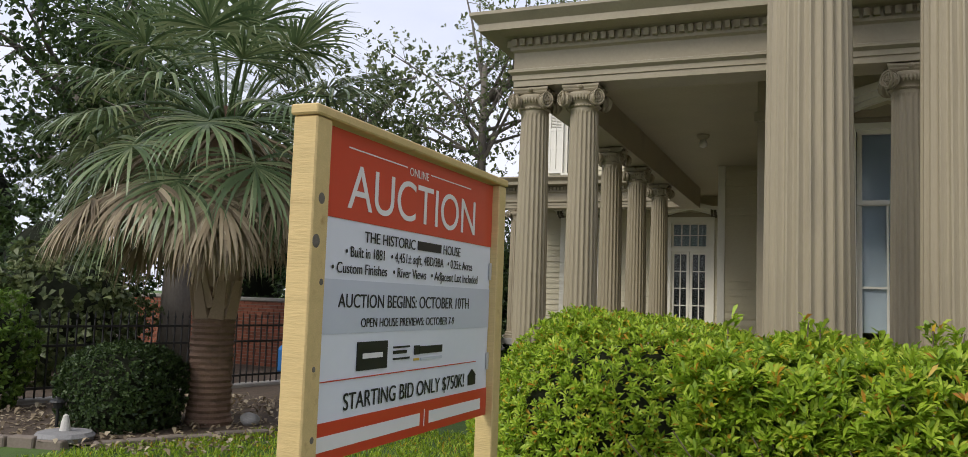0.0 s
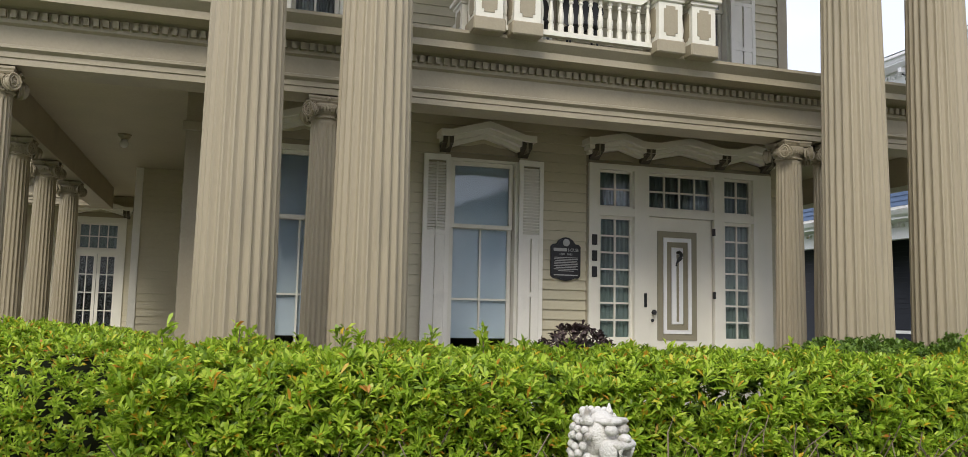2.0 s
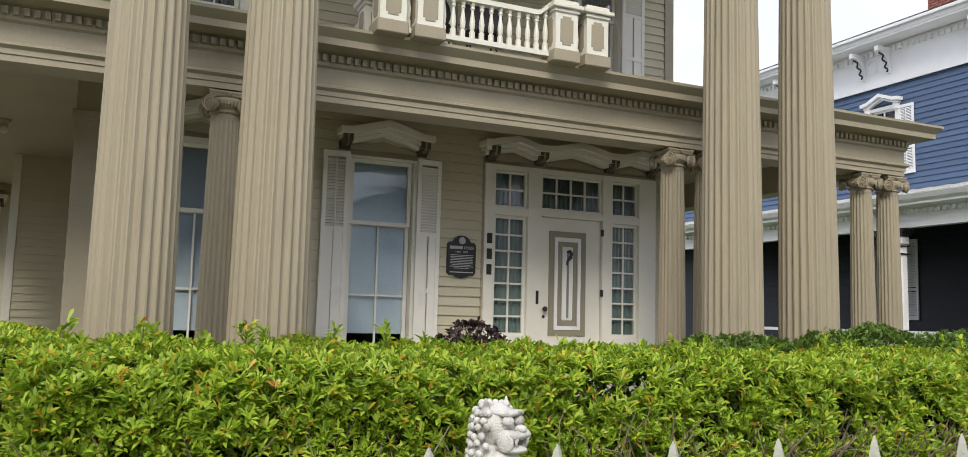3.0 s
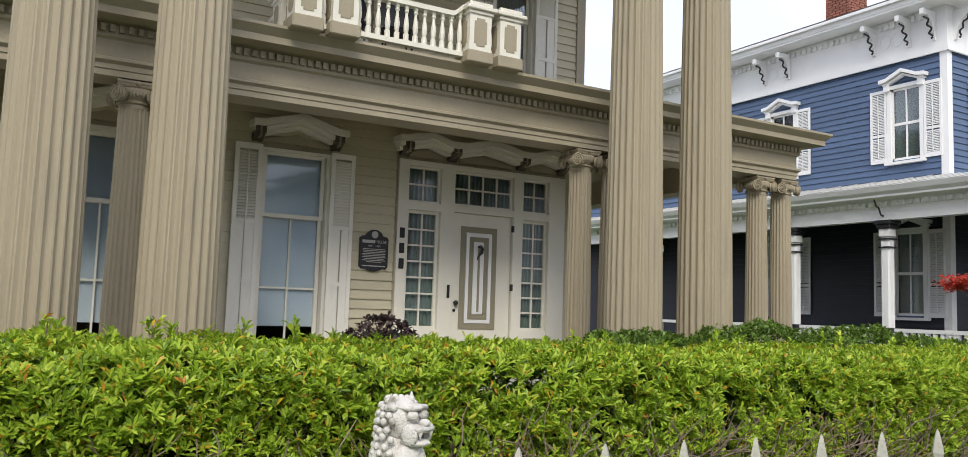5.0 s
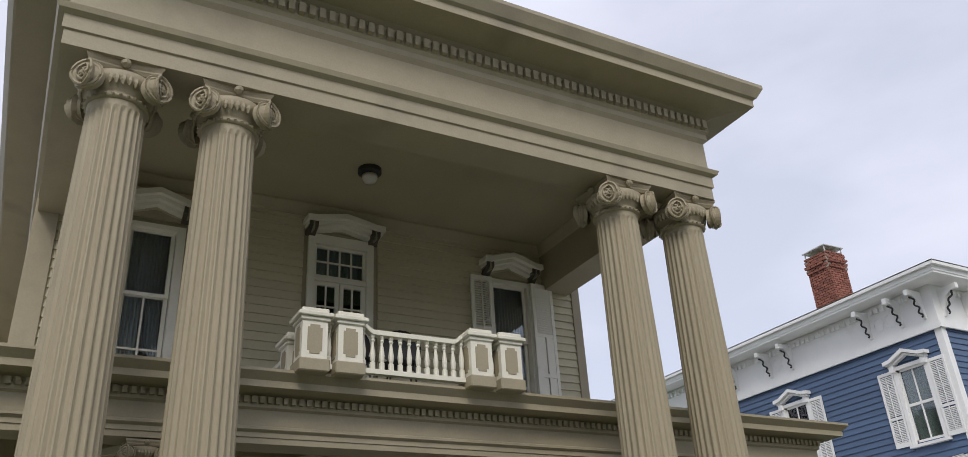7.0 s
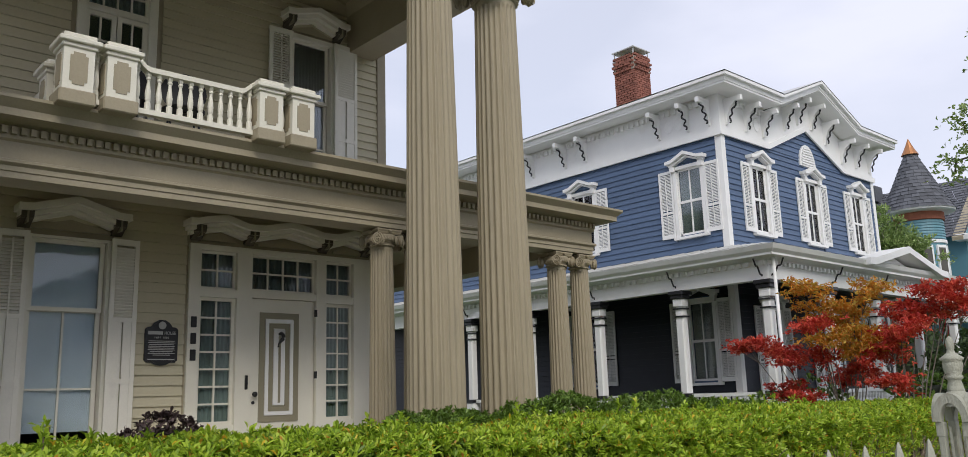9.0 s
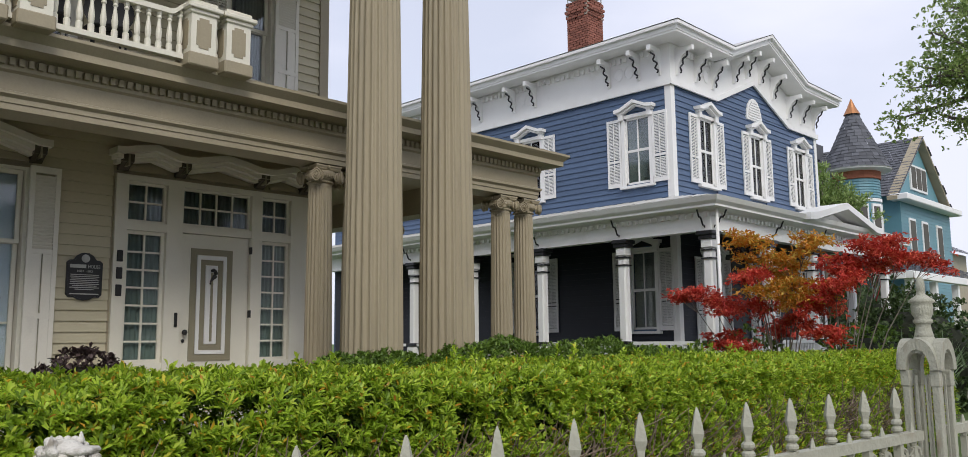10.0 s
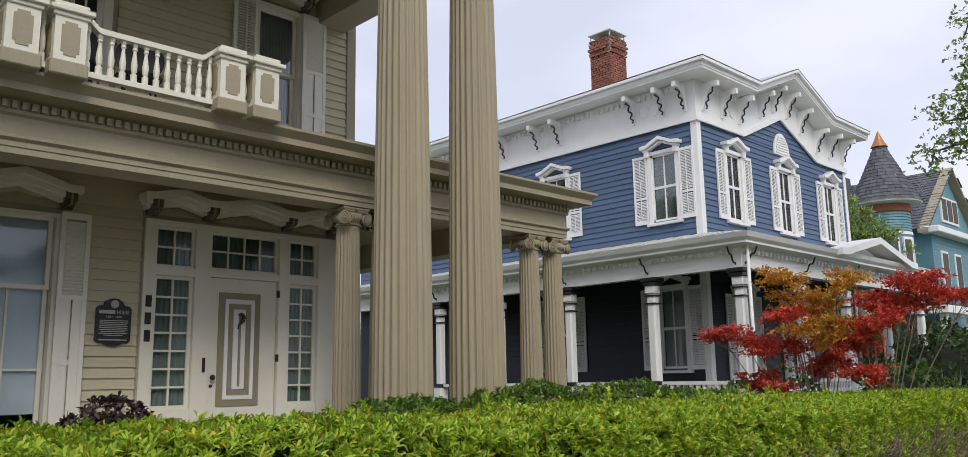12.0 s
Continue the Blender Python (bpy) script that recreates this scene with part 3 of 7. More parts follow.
# side walls, rear wing and inner darkness
solid("wall_left", boxes((HX0, HX0 + 0.2, WALL_Y + 0.2, 19.5, 0.3, 7.4), (-1.50, HX0, 15.5, 19.5, FLOOR_Z, 4.16)), SIDING, "taupe clapboard side wall with a bay", "wall", kind="structure")
solid("wall_right", boxes((HX1 - 0.2, HX1, WALL_Y + 0.2, 19.5, 0.3, 7.4)), SIDING, "taupe clapboard side wall", "wall", kind="structure")
# inner walls added and coloured dark so the windows show unlit rooms
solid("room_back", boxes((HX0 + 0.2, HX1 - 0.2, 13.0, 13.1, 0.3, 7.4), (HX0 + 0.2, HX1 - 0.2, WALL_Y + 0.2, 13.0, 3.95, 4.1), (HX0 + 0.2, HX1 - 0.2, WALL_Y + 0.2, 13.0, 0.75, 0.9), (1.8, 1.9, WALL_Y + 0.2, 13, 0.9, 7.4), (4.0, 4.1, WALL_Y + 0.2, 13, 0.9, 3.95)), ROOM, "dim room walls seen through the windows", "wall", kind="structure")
rear_holes = [(-5.42, -4.66, FLOOR_Z, 3.58), (-3.0, -2.21, FLOOR_Z, 3.58), (-5.45, -4.85, 4.7, 6.3)]
rear = solid("wall_rear_wing", wall_mesh(-6.35, HX0, 0.0, 7.6, 19.5, 19.7, rear_holes), TAUPE, "taupe clapboard wall of the rear wing", "wall", kind="structure")
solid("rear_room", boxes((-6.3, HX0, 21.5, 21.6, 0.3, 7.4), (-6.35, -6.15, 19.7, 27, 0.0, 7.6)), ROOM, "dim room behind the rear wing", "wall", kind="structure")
ob = part("siding", siding_mesh("siding", clap_rows(-6.25, -1.36, FLOOR_Z, 7.5, 0.125, [(a - 0.12, b + 0.12, c, d + 0.12) for a, b, c, d in rear_holes]), SIDING), SIDING, rear)
ob.location.y = 19.5
tagged(ob, kind="stuff")
solid("corner_board", boxes((-6.37, -6.22, 19.46, 19.5, 0, 7.6), bevel=0.004), CREAM, "painted corner board of the rear wing", "trim", kind="structure")
solid("rear_cornice", boxes((-6.9, HX0, 18.9, 19.9, 7.6, 7.85), (-6.9, -6.3, 19.9, 24, 7.6, 7.85), bevel=0.02), TAUPE, "taupe cornice of the rear wing", "trim", kind="structure")
bay = siding_mesh("siding", clap_rows(-1.48, HX0, FLOOR_Z, 4.15, 0.125, []), SIDING)
ob = solid("bay_siding", bay, SIDING, "taupe clapboards of the side bay", "wall", kind="structure")
ob.location.y = 15.5
solid("bay_corner_board", boxes((-1.54, -1.42, 15.46, 15.5, FLOOR_Z, 4.16), bevel=0.004), CREAM, "corner board of the side bay", "trim", kind="structure")
solid("pilaster", boxes((HX0 - 0.06, HX0 + 0.20, WALL_Y - 0.05, WALL_Y, FLOOR_Z, 7.25), (HX0 - 0.09, HX0 + 0.23, WALL_Y - 0.08, WALL_Y, 3.68, 3.78), bevel=0.006), TAUPE, "flat taupe corner pilaster", "trim", kind="structure")
solid("corner_board_right", boxes((HX1 - 0.13, HX1 + 0.02, WALL_Y - 0.04, WALL_Y, FLOOR_Z, 6.9), bevel=0.006), TAUPE, "taupe corner board", "trim", kind="structure")


# ---- windows, doors and shutters; local x along the wall, -y out of it ----
def band(bm, pts, under, y0, y1):
    """A moulded band that follows a top line of (x, z) points."""
    prism(bm, list(pts) + [(x, z - under) for x, z in reversed(pts)], y0, y1)
    return bm


def hood(parent, peaks, x0, x1, z, rise, paint, panel, brackets, depth=0.25):
    """Shaped hood with a low peak over each bay, brackets below and sunk panels."""
    k = len(peaks)
    marks = [x0] + [(peaks[i] + peaks[i + 1]) / 2 for i in range(k - 1)] + [x1]
    if k == 3:
        marks = [x0, brackets[1] - 0.02, brackets[2] + 0.02, x1]
    top = []
    for i, p in enumerate(peaks):
        a, b = marks[i], marks[i + 1]
        r = rise * min(1.0, 0.6 + (b - a) * 0.33)
        w = b - a
        pts = [(a, z + 0.015), (a + 0.12 * w, z + 0.02), (a + 0.24 * w, z + 0.02 + r * 0.30), (p, z + r), (b - 0.24 * w, z + 0.02 + r * 0.30), (b - 0.12 * w, z + 0.02), (b, z + 0.015)]
        top += pts if not top else pts[1:]
    h = part("hood", band(bmesh.new(), top, 0.075, -depth, 0), paint, parent, "moulded hood with low peaks")
    part("cornice_band", band(bmesh.new(), [(x0 + 0.03 + (x - x0) * ((x1 - x0 - 0.06) / (x1 - x0)), q - 0.075) for x, q in top], 0.05, -depth * 0.74, 0), paint, h)
    part("lower_band", band(bmesh.new(), [(x0 + 0.05 + (x - x0) * ((x1 - x0 - 0.1) / (x1 - x0)), q - 0.125) for x, q in top], 0.045, -depth * 0.45, 0), paint, h)
    for i, p in enumerate(peaks):
        a, b = marks[i] + 0.14, marks[i + 1] - 0.14
        tri = bmesh.new()
        prism(tri, [(a, z - 0.20), (b, z - 0.20), (b, z - 0.18), (p, z - 0.165 + rise * 0.6), (a, z - 0.18)], -0.03, 0)
        part("tympanum", tri, panel, h, "small sunk panel under the peak")
    for x in brackets:
        bm = bmesh.new()
        prism(bm, [(0, 0), (0.0, -0.15), (0.03, -0.17), (0.07, -0.14), (0.12, -0.11), (0.19, -0.08), (0.20, 0)], -0.062, 0.062)
        br = part("bracket", bm, BRACKET, parent, "carved bracket in a dark shadow brown")
        br.matrix_basis = Matrix.Translation((x, 0, z - 0.045)) @ Matrix.Rotation(radians(-90), 4, "Z")
        part("bracket_scroll", boxes((x - 0.066, x + 0.066, -0.17, -0.02, z - 0.135, z - 0.122), (x - 0.009, x + 0.009, -0.206, -0.02, z - 0.18, z - 0.05)), OLIVE, br).matrix_parent_inverse = br.matrix_basis.inverted()


def sash(parent, x0, x1, z0, z1, cols, rows, paint, y=0.05, rail=0.045, bar=0.022, name="sash"):
    """A glazed frame with bars and one pane in each light."""
    bm = boxes((x0, x1, y - 0.02, y + 0.02, z0, z0 + rail), (x0, x1, y - 0.02, y + 0.02, z1 - rail, z1), (x0, x0 + rail, y - 0.02, y + 0.02, z0 + rail, z1 - rail), (x1 - rail, x1, y - 0.02, y + 0.02, z0 + rail, z1 - rail))
    fr = part(name, bm, paint, parent)
    gx0, gx1, gz0, gz1 = x0 + rail, x1 - rail, z0 + rail, z1 - rail
    if cols > 1 or rows > 1:
        bm = bmesh.new()
        for i in range(1, cols):
            x = gx0 + (gx1 - gx0) * i / cols
            box(bm, x - bar / 2, x + bar / 2, y - 0.015, y + 0.012, gz0, gz1)
        for j in range(1, rows):
            q = gz0 + (gz1 - gz0) * j / rows
            box(bm, gx0, gx1, y - 0.0125, y + 0.010, q - bar / 2, q + bar / 2)
        part("glazing_bars", bm, paint, fr)
    for i in range(cols):
        for j in range(rows):
            a, b = gx0 + (gx1 - gx0) * i / cols, gx0 + (gx1 - gx0) * (i + 1) / cols
            c, d = gz0 + (gz1 - gz0) * j / rows, gz0 + (gz1 - gz0) * (j + 1) / rows
            pane = part("pane", boxes((a + 0.003, b - 0.003, y, y + 0.004, c + 0.003, d - 0.003)), GLASS, fr)
            pane.visible_shadow = False
    return fr


def casing(parent, x0, x1, z0, z1, w, paint, sill=True):
    part("window_frame", boxes((x0 - w, x0, -0.045, 0.10, z0, z1 + w * 0.6), (x1, x1 + w, -0.045, 0.10, z0, z1 + w * 0.6), (x0, x1, -0.043, 0.10, z1, z1 + w * 0.6)), paint, parent)
    if sill:
        part("window_sill", boxes((x0 - w - 0.04, x1 + w + 0.04, -0.10, 0.10, z0 - 0.05, z0), bevel=0.006), paint, parent)


def shutter_mesh(w, h, panels=False):
    """Shutter: stiles, rails, sloping slats, and flat panels in the lower part where asked; hinge side at x = 0."""
    frame_bm = boxes((0, 0.05, -0.035, 0, 0, h), (w - 0.05, w, -0.035, 0, 0, h), (0.05, w - 0.05, -0.034, -0.001, 0, 0.10), (0.05, w - 0.05, -0.034, -0.001, h - 0.07, h), (0.05, w - 0.05, -0.034, -0.001, h * 0.36, h * 0.36 + 0.06), (w / 2 - 0.008, w / 2 + 0.008, -0.045, -0.03, 0.12, h - 0.09))
    if panels:
        box(frame_bm, 0.05, w - 0.05, -0.0345, -0.0015, h * 0.63, h * 0.63 + 0.05)
        box(frame_bm, 0.048, w / 2 - 0.012, -0.024, -0.006, 0.09, h * 0.64)
        box(frame_bm, w / 2 + 0.012, w - 0.048, -0.024, -0.006, 0.09, h * 0.64)
    vs, fs = [], []
    z = h * 0.63 + 0.055 if panels else 0.11
    while z < h - 0.09:
        if not h * 0.36 - 0.03 < z < h * 0.36 + 0.06:
            k = len(vs)
            vs += [(0.045, -0.030, z), (w - 0.045, -0.030, z), (w - 0.045, -0.006, z + 0.030), (0.045, -0.006, z + 0.030), (0.045, -0.024, z - 0.004), (w - 0.045, -0.024, z - 0.004), (w - 0.045, 0.0, z + 0.026), (0.045, 0.0, z + 0.026)]
            fs += [[k + i for i in f] for f in ((0, 1, 2, 3), (7, 6, 5, 4), (0, 4, 5, 1), (3, 2, 6, 7))]
        z += 0.036
    return frame_bm, vs, fs


def shutter(parent, x, z, w, h, mirror, paint, swing=6, y=-0.05):
    fb, vs, fs = shutter_mesh(w, h, True)
    s = part("shutter", fb, paint, parent, "louvred shutter folded open")
    slats = part("slats", pydata("slats", vs, fs, paint), paint, s)
    tagged(slats, kind="stuff")
    ang = -swing if mirror else swing
    s.matrix_basis = Matrix.Translation((x, y, z)) @ Matrix.Rotation(radians(180 + ang if mirror else ang), 4, "Z") @ (Matrix.Translation((0, 0.035, 0)) if mirror else Matrix.Identity(4))
    return s


def cloth(name, parent, x0, x1, z0, z1, y, mat, waves=9, depth=0.02, pinch=0.0, label=""):
    vs, fs = [], []
    nx, nz = waves * 6, 8
    for j in range(nz + 1):
        v = j / nz
        for i in range(nx + 1):
            u = i / nx
            x = x0 + (x1 - x0) * u
            if pinch:
                x = x + (pinch * (1 - v) ** 1.5) * (x1 - x0) * (1 - u)
            vs.append((x, y + depth * math.sin(u * waves * 2 * math.pi + 0.5 * math.sin(5 * v)), z0 + (z1 - z0) * v))
    for j in range(nz):
        for i in range(nx):
            a = j * (nx + 1) + i
            fs.append((a, a + 1, a + nx + 2, a + nx + 1))
    return part(name, pydata(name, vs, fs, mat, True), mat, parent, label)


AT_FRONT = Matrix.Translation((0, WALL_Y, 0))


def front_window(name, x0, x1, z0, z1, label, shut=(), hood_z=None, blind=True, m=AT_FRONT, paint=CREAM, mid=None, panel=TAUPE, cols=2, case=0.10):
    w = thing(name, label, "window", m, "windows of the taupe house", "structure")
    casing(w, x0, x1, z0, z1, case, paint)
    mid = mid or z0 + (z1 - z0) * 0.68
    sash(w, x0 + 0.01, x1 - 0.01, mid - 0.02, z1, 1, 1, paint, 0.045, name="upper_sash")
    sash(w, x0 + 0.01, x1 - 0.01, z0, mid + 0.02, cols, 2, paint, 0.085, name="lower_sash")
    hz = hood_z or z1 + 0.32
    hood(w, [(x0 + x1) / 2], x0 - 0.19, x1 + 0.19, hz, 0.15, paint, panel, (x0 - 0.09, x1 + 0.09))
    for side, sw in shut:
        if side == "l":
            shutter(w, x0 - 0.03 - sw, z0, sw, z1 - z0 + 0.05, False, SHUTTER, -3, -0.05)
        else:
            shutter(w, x1 + 0.03 + sw, z0, sw, z1 - z0 + 0.05, True, SHUTTER, -3, -0.05)
    if blind:
        part("blind", boxes((x0 + 0.03, x1 - 0.03, 0.12, 0.125, z0 + 0.42, z1)), BLIND, w, "pale roller blind drawn almost down")
    else:
        cloth("curtain", w, x0 - 0.02, x0 + (x1 - x0) * 0.56, z0, z1, 0.14, LACE, 7, 0.025, 0.0, "gathered lace curtain")
        cloth("curtain", w, x0 + (x1 - x0) * 0.5, x1 + 0.02, z0, z1, 0.165, LACE, 7, 0.025, 0.25, "gathered lace curtain")
    return w


front_window("window_1", 2.46, 3.24, 1.10, 3.58, "tall sash window with a pale blind and open louvred shutters", (("l", 0.31), ("r", 0.31)), 3.88, mid=2.82, case=0.05)
front_window("window_2", 0.47, 1.05, 1.10, 3.56, "tall sash window with a pale blind between columns", (), 3.88, mid=2.82)
front_window("window_3", 0.55, 1.10, 4.50, 6.70, "upper sash window with lace curtains and a shaped hood", (), 7.03, blind=False, mid=5.85)
front_window("window_4", 5.53, 6.13, 4.50, 6.70, "upper sash window with lace curtains and open shutters", (("l", 0.34), ("r", 0.38)), 7.00, blind=False, mid=5.85)

# front entrance: door, side lights, transoms under one hood of three peaks
door = thing("door_1", "cream front entrance with side lights and a closed panelled door", "door", AT_FRONT, kind="structure")
part("frame", boxes((4.19, 4.33, -0.05, 0.12, FLOOR_Z, 3.68), (4.80, 5.00, -0.05, 0.12, FLOOR_Z, 3.68), (5.92, 6.07, -0.05, 0.12, FLOOR_Z, 3.68), (6.50, 6.77, -0.05, 0.12, FLOOR_Z, 3.68), (4.33, 4.80, -0.045, 0.12, 3.04, 3.14), (5.00, 5.92, -0.045, 0.12, 3.06, 3.15), (6.07, 6.50, -0.045, 0.12, 3.04, 3.14), (4.33, 6.5, -0.047, 0.12, 3.61, 3.68), (4.33, 4.80, -0.03, 0.12, FLOOR_Z, 1.52), (6.07, 6.50, -0.03, 0.12, FLOOR_Z, 1.52)), CREAM, door)
sash(door, 4.33, 4.80, 3.14, 3.61, 2, 2, CREAM, 0.03, 0.03, name="transom_light")
sash(door, 5.00, 5.92, 3.15, 3.61, 4, 2, CREAM, 0.03, 0.03, name="transom_light")
sash(door, 6.07, 6.50, 3.14, 3.61, 2, 2, CREAM, 0.03, 0.03, name="transom_light")
sash(door, 4.33, 4.80, 1.52, 3.04, 2, 7, CREAM, 0.03, 0.04, name="side_light")
sash(door, 6.07, 6.50, 1.52, 3.04, 2, 7, CREAM, 0.03, 0.04, name="side_light")
for a, b, c, d in ((4.35, 4.78, 3.15, 3.60), (5.02, 5.90, 3.16, 3.60), (6.09, 6.48, 3.15, 3.60), (4.35, 4.78, 1.53, 3.03), (6.09, 6.48, 1.53, 3.03)):
    cloth("curtain", door, a, b, c, d, 0.085, LACE_G, max(4, int((b - a) * 18)), 0.012, 0.0, "gathered greenish lace curtain")
for a, b in ((4.42, 4.72), (6.14, 6.44)):
    part("lower_panel", boxes((a, b, -0.04, -0.029, 1.08, 1.42), bevel=0.004), OLIVE, door, "olive panel below the side light")
leaf = part("door_leaf", boxes((5.01, 5.91, 0.0, 0.05, FLOOR_Z + 0.01, 3.055), bevel=0.004), CREAM, door)


def ring_rect(bm, x0, x1, z0, z1, w, y0, y1):
    box(bm, x0, x1, y0, y1, z0, z0 + w)
    box(bm, x0, x1, y0, y1, z1 - w, z1)
    box(bm, x0, x0 + w, y0, y1, z0 + w, z1 - w)
    box(bm, x1 - w, x1, y0, y1, z0 + w, z1 - w)
    return bm


part("outer_moulding", ring_rect(bmesh.new(), 5.135, 5.685, 1.53, 2.885, 0.075, -0.012, 0.0), OLIVE, leaf, "olive painted rectangular moulding")
part("white_moulding", ring_rect(bmesh.new(), 5.215, 5.605, 1.61, 2.80, 0.045, -0.02, 0.0), WHITE, leaf)
part("inner_moulding", ring_rect(bmesh.new(), 5.265, 5.555, 1.66, 2.75, 0.06, -0.012, 0.0), OLIVE, leaf, "olive painted rectangular moulding")
part("centre_panel", boxes((5.33, 5.49, -0.018, 0, 1.73, 2.68), bevel=0.004), WHITE, leaf)
part("centre_strip", boxes((5.395, 5.425, -0.026, -0.017, 1.76, 2.60)), OLIVE, leaf)
kn = bmesh.new()
tube(kn, [(5.41 + 0.035 * math.sin(u * 5.2), -0.05, 2.64 - u * 0.19) for u in [i / 12 for i in range(13)]], [0.012 + 0.014 * math.sin(math.pi * min(1, i / 9)) for i in range(13)], 6)
lathe([(0.005, 0), (0.03, 0.01), (0.03, 0.03), (0.01, 0.04)], 10, kn, (5.41, -0.045, 2.60))
part("knocker", kn, IRON, leaf, "black iron sea horse shaped knocker")
part("handle_plate", boxes((4.925, 4.965, -0.065, -0.05, 1.93, 2.10), bevel=0.006), IRON, door)
kb = bmesh.new()
lathe([(0.012, 0.0), (0.014, 0.03), (0.032, 0.045), (0.034, 0.06), (0.02, 0.075), (0.005, 0.078)], 14, kb)
knob = part("door_knob", kb, IRON, leaf, smooth=True)
knob.matrix_basis = Matrix.Translation((5.065, 0.0, 1.87)) @ Matrix.Rotation(radians(90), 4, "X")
lock = bmesh.new()
lathe([(0.02, 0.0), (0.02, 0.012), (0.005, 0.015)], 12, lock)
part("lock", lock, IRON, leaf).matrix_basis = Matrix.Translation((5.065, 0.0, 1.77)) @ Matrix.Rotation(radians(90), 4, "X")
for z in (1.2, 2.1, 2.9):
    part("hinge", boxes((5.905, 5.93, -0.058, -0.02, z - 0.045, z + 0.045)), IRON, door)
hood(door, [4.56, 5.46, 6.40], 4.10, 6.84, 3.93, 0.11, CREAM, TAUPE, (4.26, 4.95, 6.02, 6.69), 0.26)

for i in range(3):
    z = 2.73 - i * 0.195
    solid("number_plate", boxes((4.225, 4.295, WALL_Y - 0.066, WALL_Y - 0.051, z - 0.065, z + 0.065), bevel=0.006), IRON, "black bar in place of a house numeral", "house number", "house numerals")

# upper balcony door
ud = thing("door_2", "cream glazed balcony double door under a shaped hood", "door", AT_FRONT, kind="structure")
part("frame", boxes((2.76, 2.86, -0.045, 0.1, 4.5, 7.0), (3.58, 3.68, -0.045, 0.1, 4.5, 7.0), (2.86, 3.58, -0.04, 0.1, 6.86, 7.0), (2.86, 3.58, -0.02, 0.08, 6.34, 6.40)), CREAM, ud)
sash(ud, 2.86, 3.58, 6.40, 6.86, 4, 2, CREAM, 0.04, 0.035, name="transom_light")
sash(ud, 2.86, 3.215, 4.5, 6.34, 2, 6, CREAM, 0.04, 0.055, name="door_leaf")
sash(ud, 3.225, 3.58, 4.5, 6.34, 2, 6, CREAM, 0.04, 0.055, name="door_leaf")
cloth("curtain", ud, 2.88, 3.56, 6.42, 6.84, 0.09, LACE_G, 10, 0.012)
hood(ud, [3.22], 2.68, 3.78, 7.16, 0.11, CREAM, TAUPE, (2.78, 3.66))

# rear wing french doors and upper window
for i, (a, b) in enumerate(((-5.42, -4.66), (-3.0, -2.21))):
    d = thing(f"door_{3 + i}", "cream glazed french doors with a peaked hood on the rear porch", "door", Matrix.Translation((0, 19.5, 0)), "french doors", "structure")
    part("frame", boxes((a - 0.14, a, -0.05, 0.1, FLOOR_Z, 3.7), (b, b + 0.14, -0.05, 0.1, FLOOR_Z, 3.7), (a, b, -0.045, 0.1, 3.58, 3.7), (a, b, -0.045, 0.1, 2.94, 3.02)), CREAM, d)
    c = (a + b) / 2
    sash(d, a, b, 3.02, 3.58, 4, 2, CREAM, 0.03, 0.04, name="transom_light")
    sash(d, a, c - 0.005, FLOOR_Z + 0.02, 2.94, 2, 5, CREAM, 0.03, 0.06, name="door_leaf")
    sash(d, c + 0.005, b, FLOOR_Z + 0.02, 2.94, 2, 5, CREAM, 0.03, 0.06, name="door_leaf")
    cloth("curtain", d, a + 0.02, b - 0.02, 3.05, 3.56, 0.08, LACE_G, 9, 0.012)
    hood(d, [c], a - 0.26, b + 0.26, 3.90, 0.14, CREAM, TAUPE, (a - 0.13, b + 0.13))
rw = thing("window_5", "upper sash window of the rear wing with an open shutter", "window", Matrix.Translation((0, 19.5, 0)), "windows of the taupe house", "structure")
casing(rw, -5.45, -4.85, 4.75, 6.3, 0.1, CREAM)
sash(rw, -5.45, -4.85, 4.75, 6.3, 1, 2, CREAM)
part("blind", boxes((-5.43, -4.87, 0.12, 0.125, 4.8, 6.28)), BLIND, rw)
shutter(rw, -5.90, 4.75, 0.36, 1.6, False, SHUTTER, -3)

# ---- balcony on the porch roof ----
bal = thing("balcony", "cream painted wooden balcony with panelled posts and turned balusters", "balcony")
BZ = 4.40


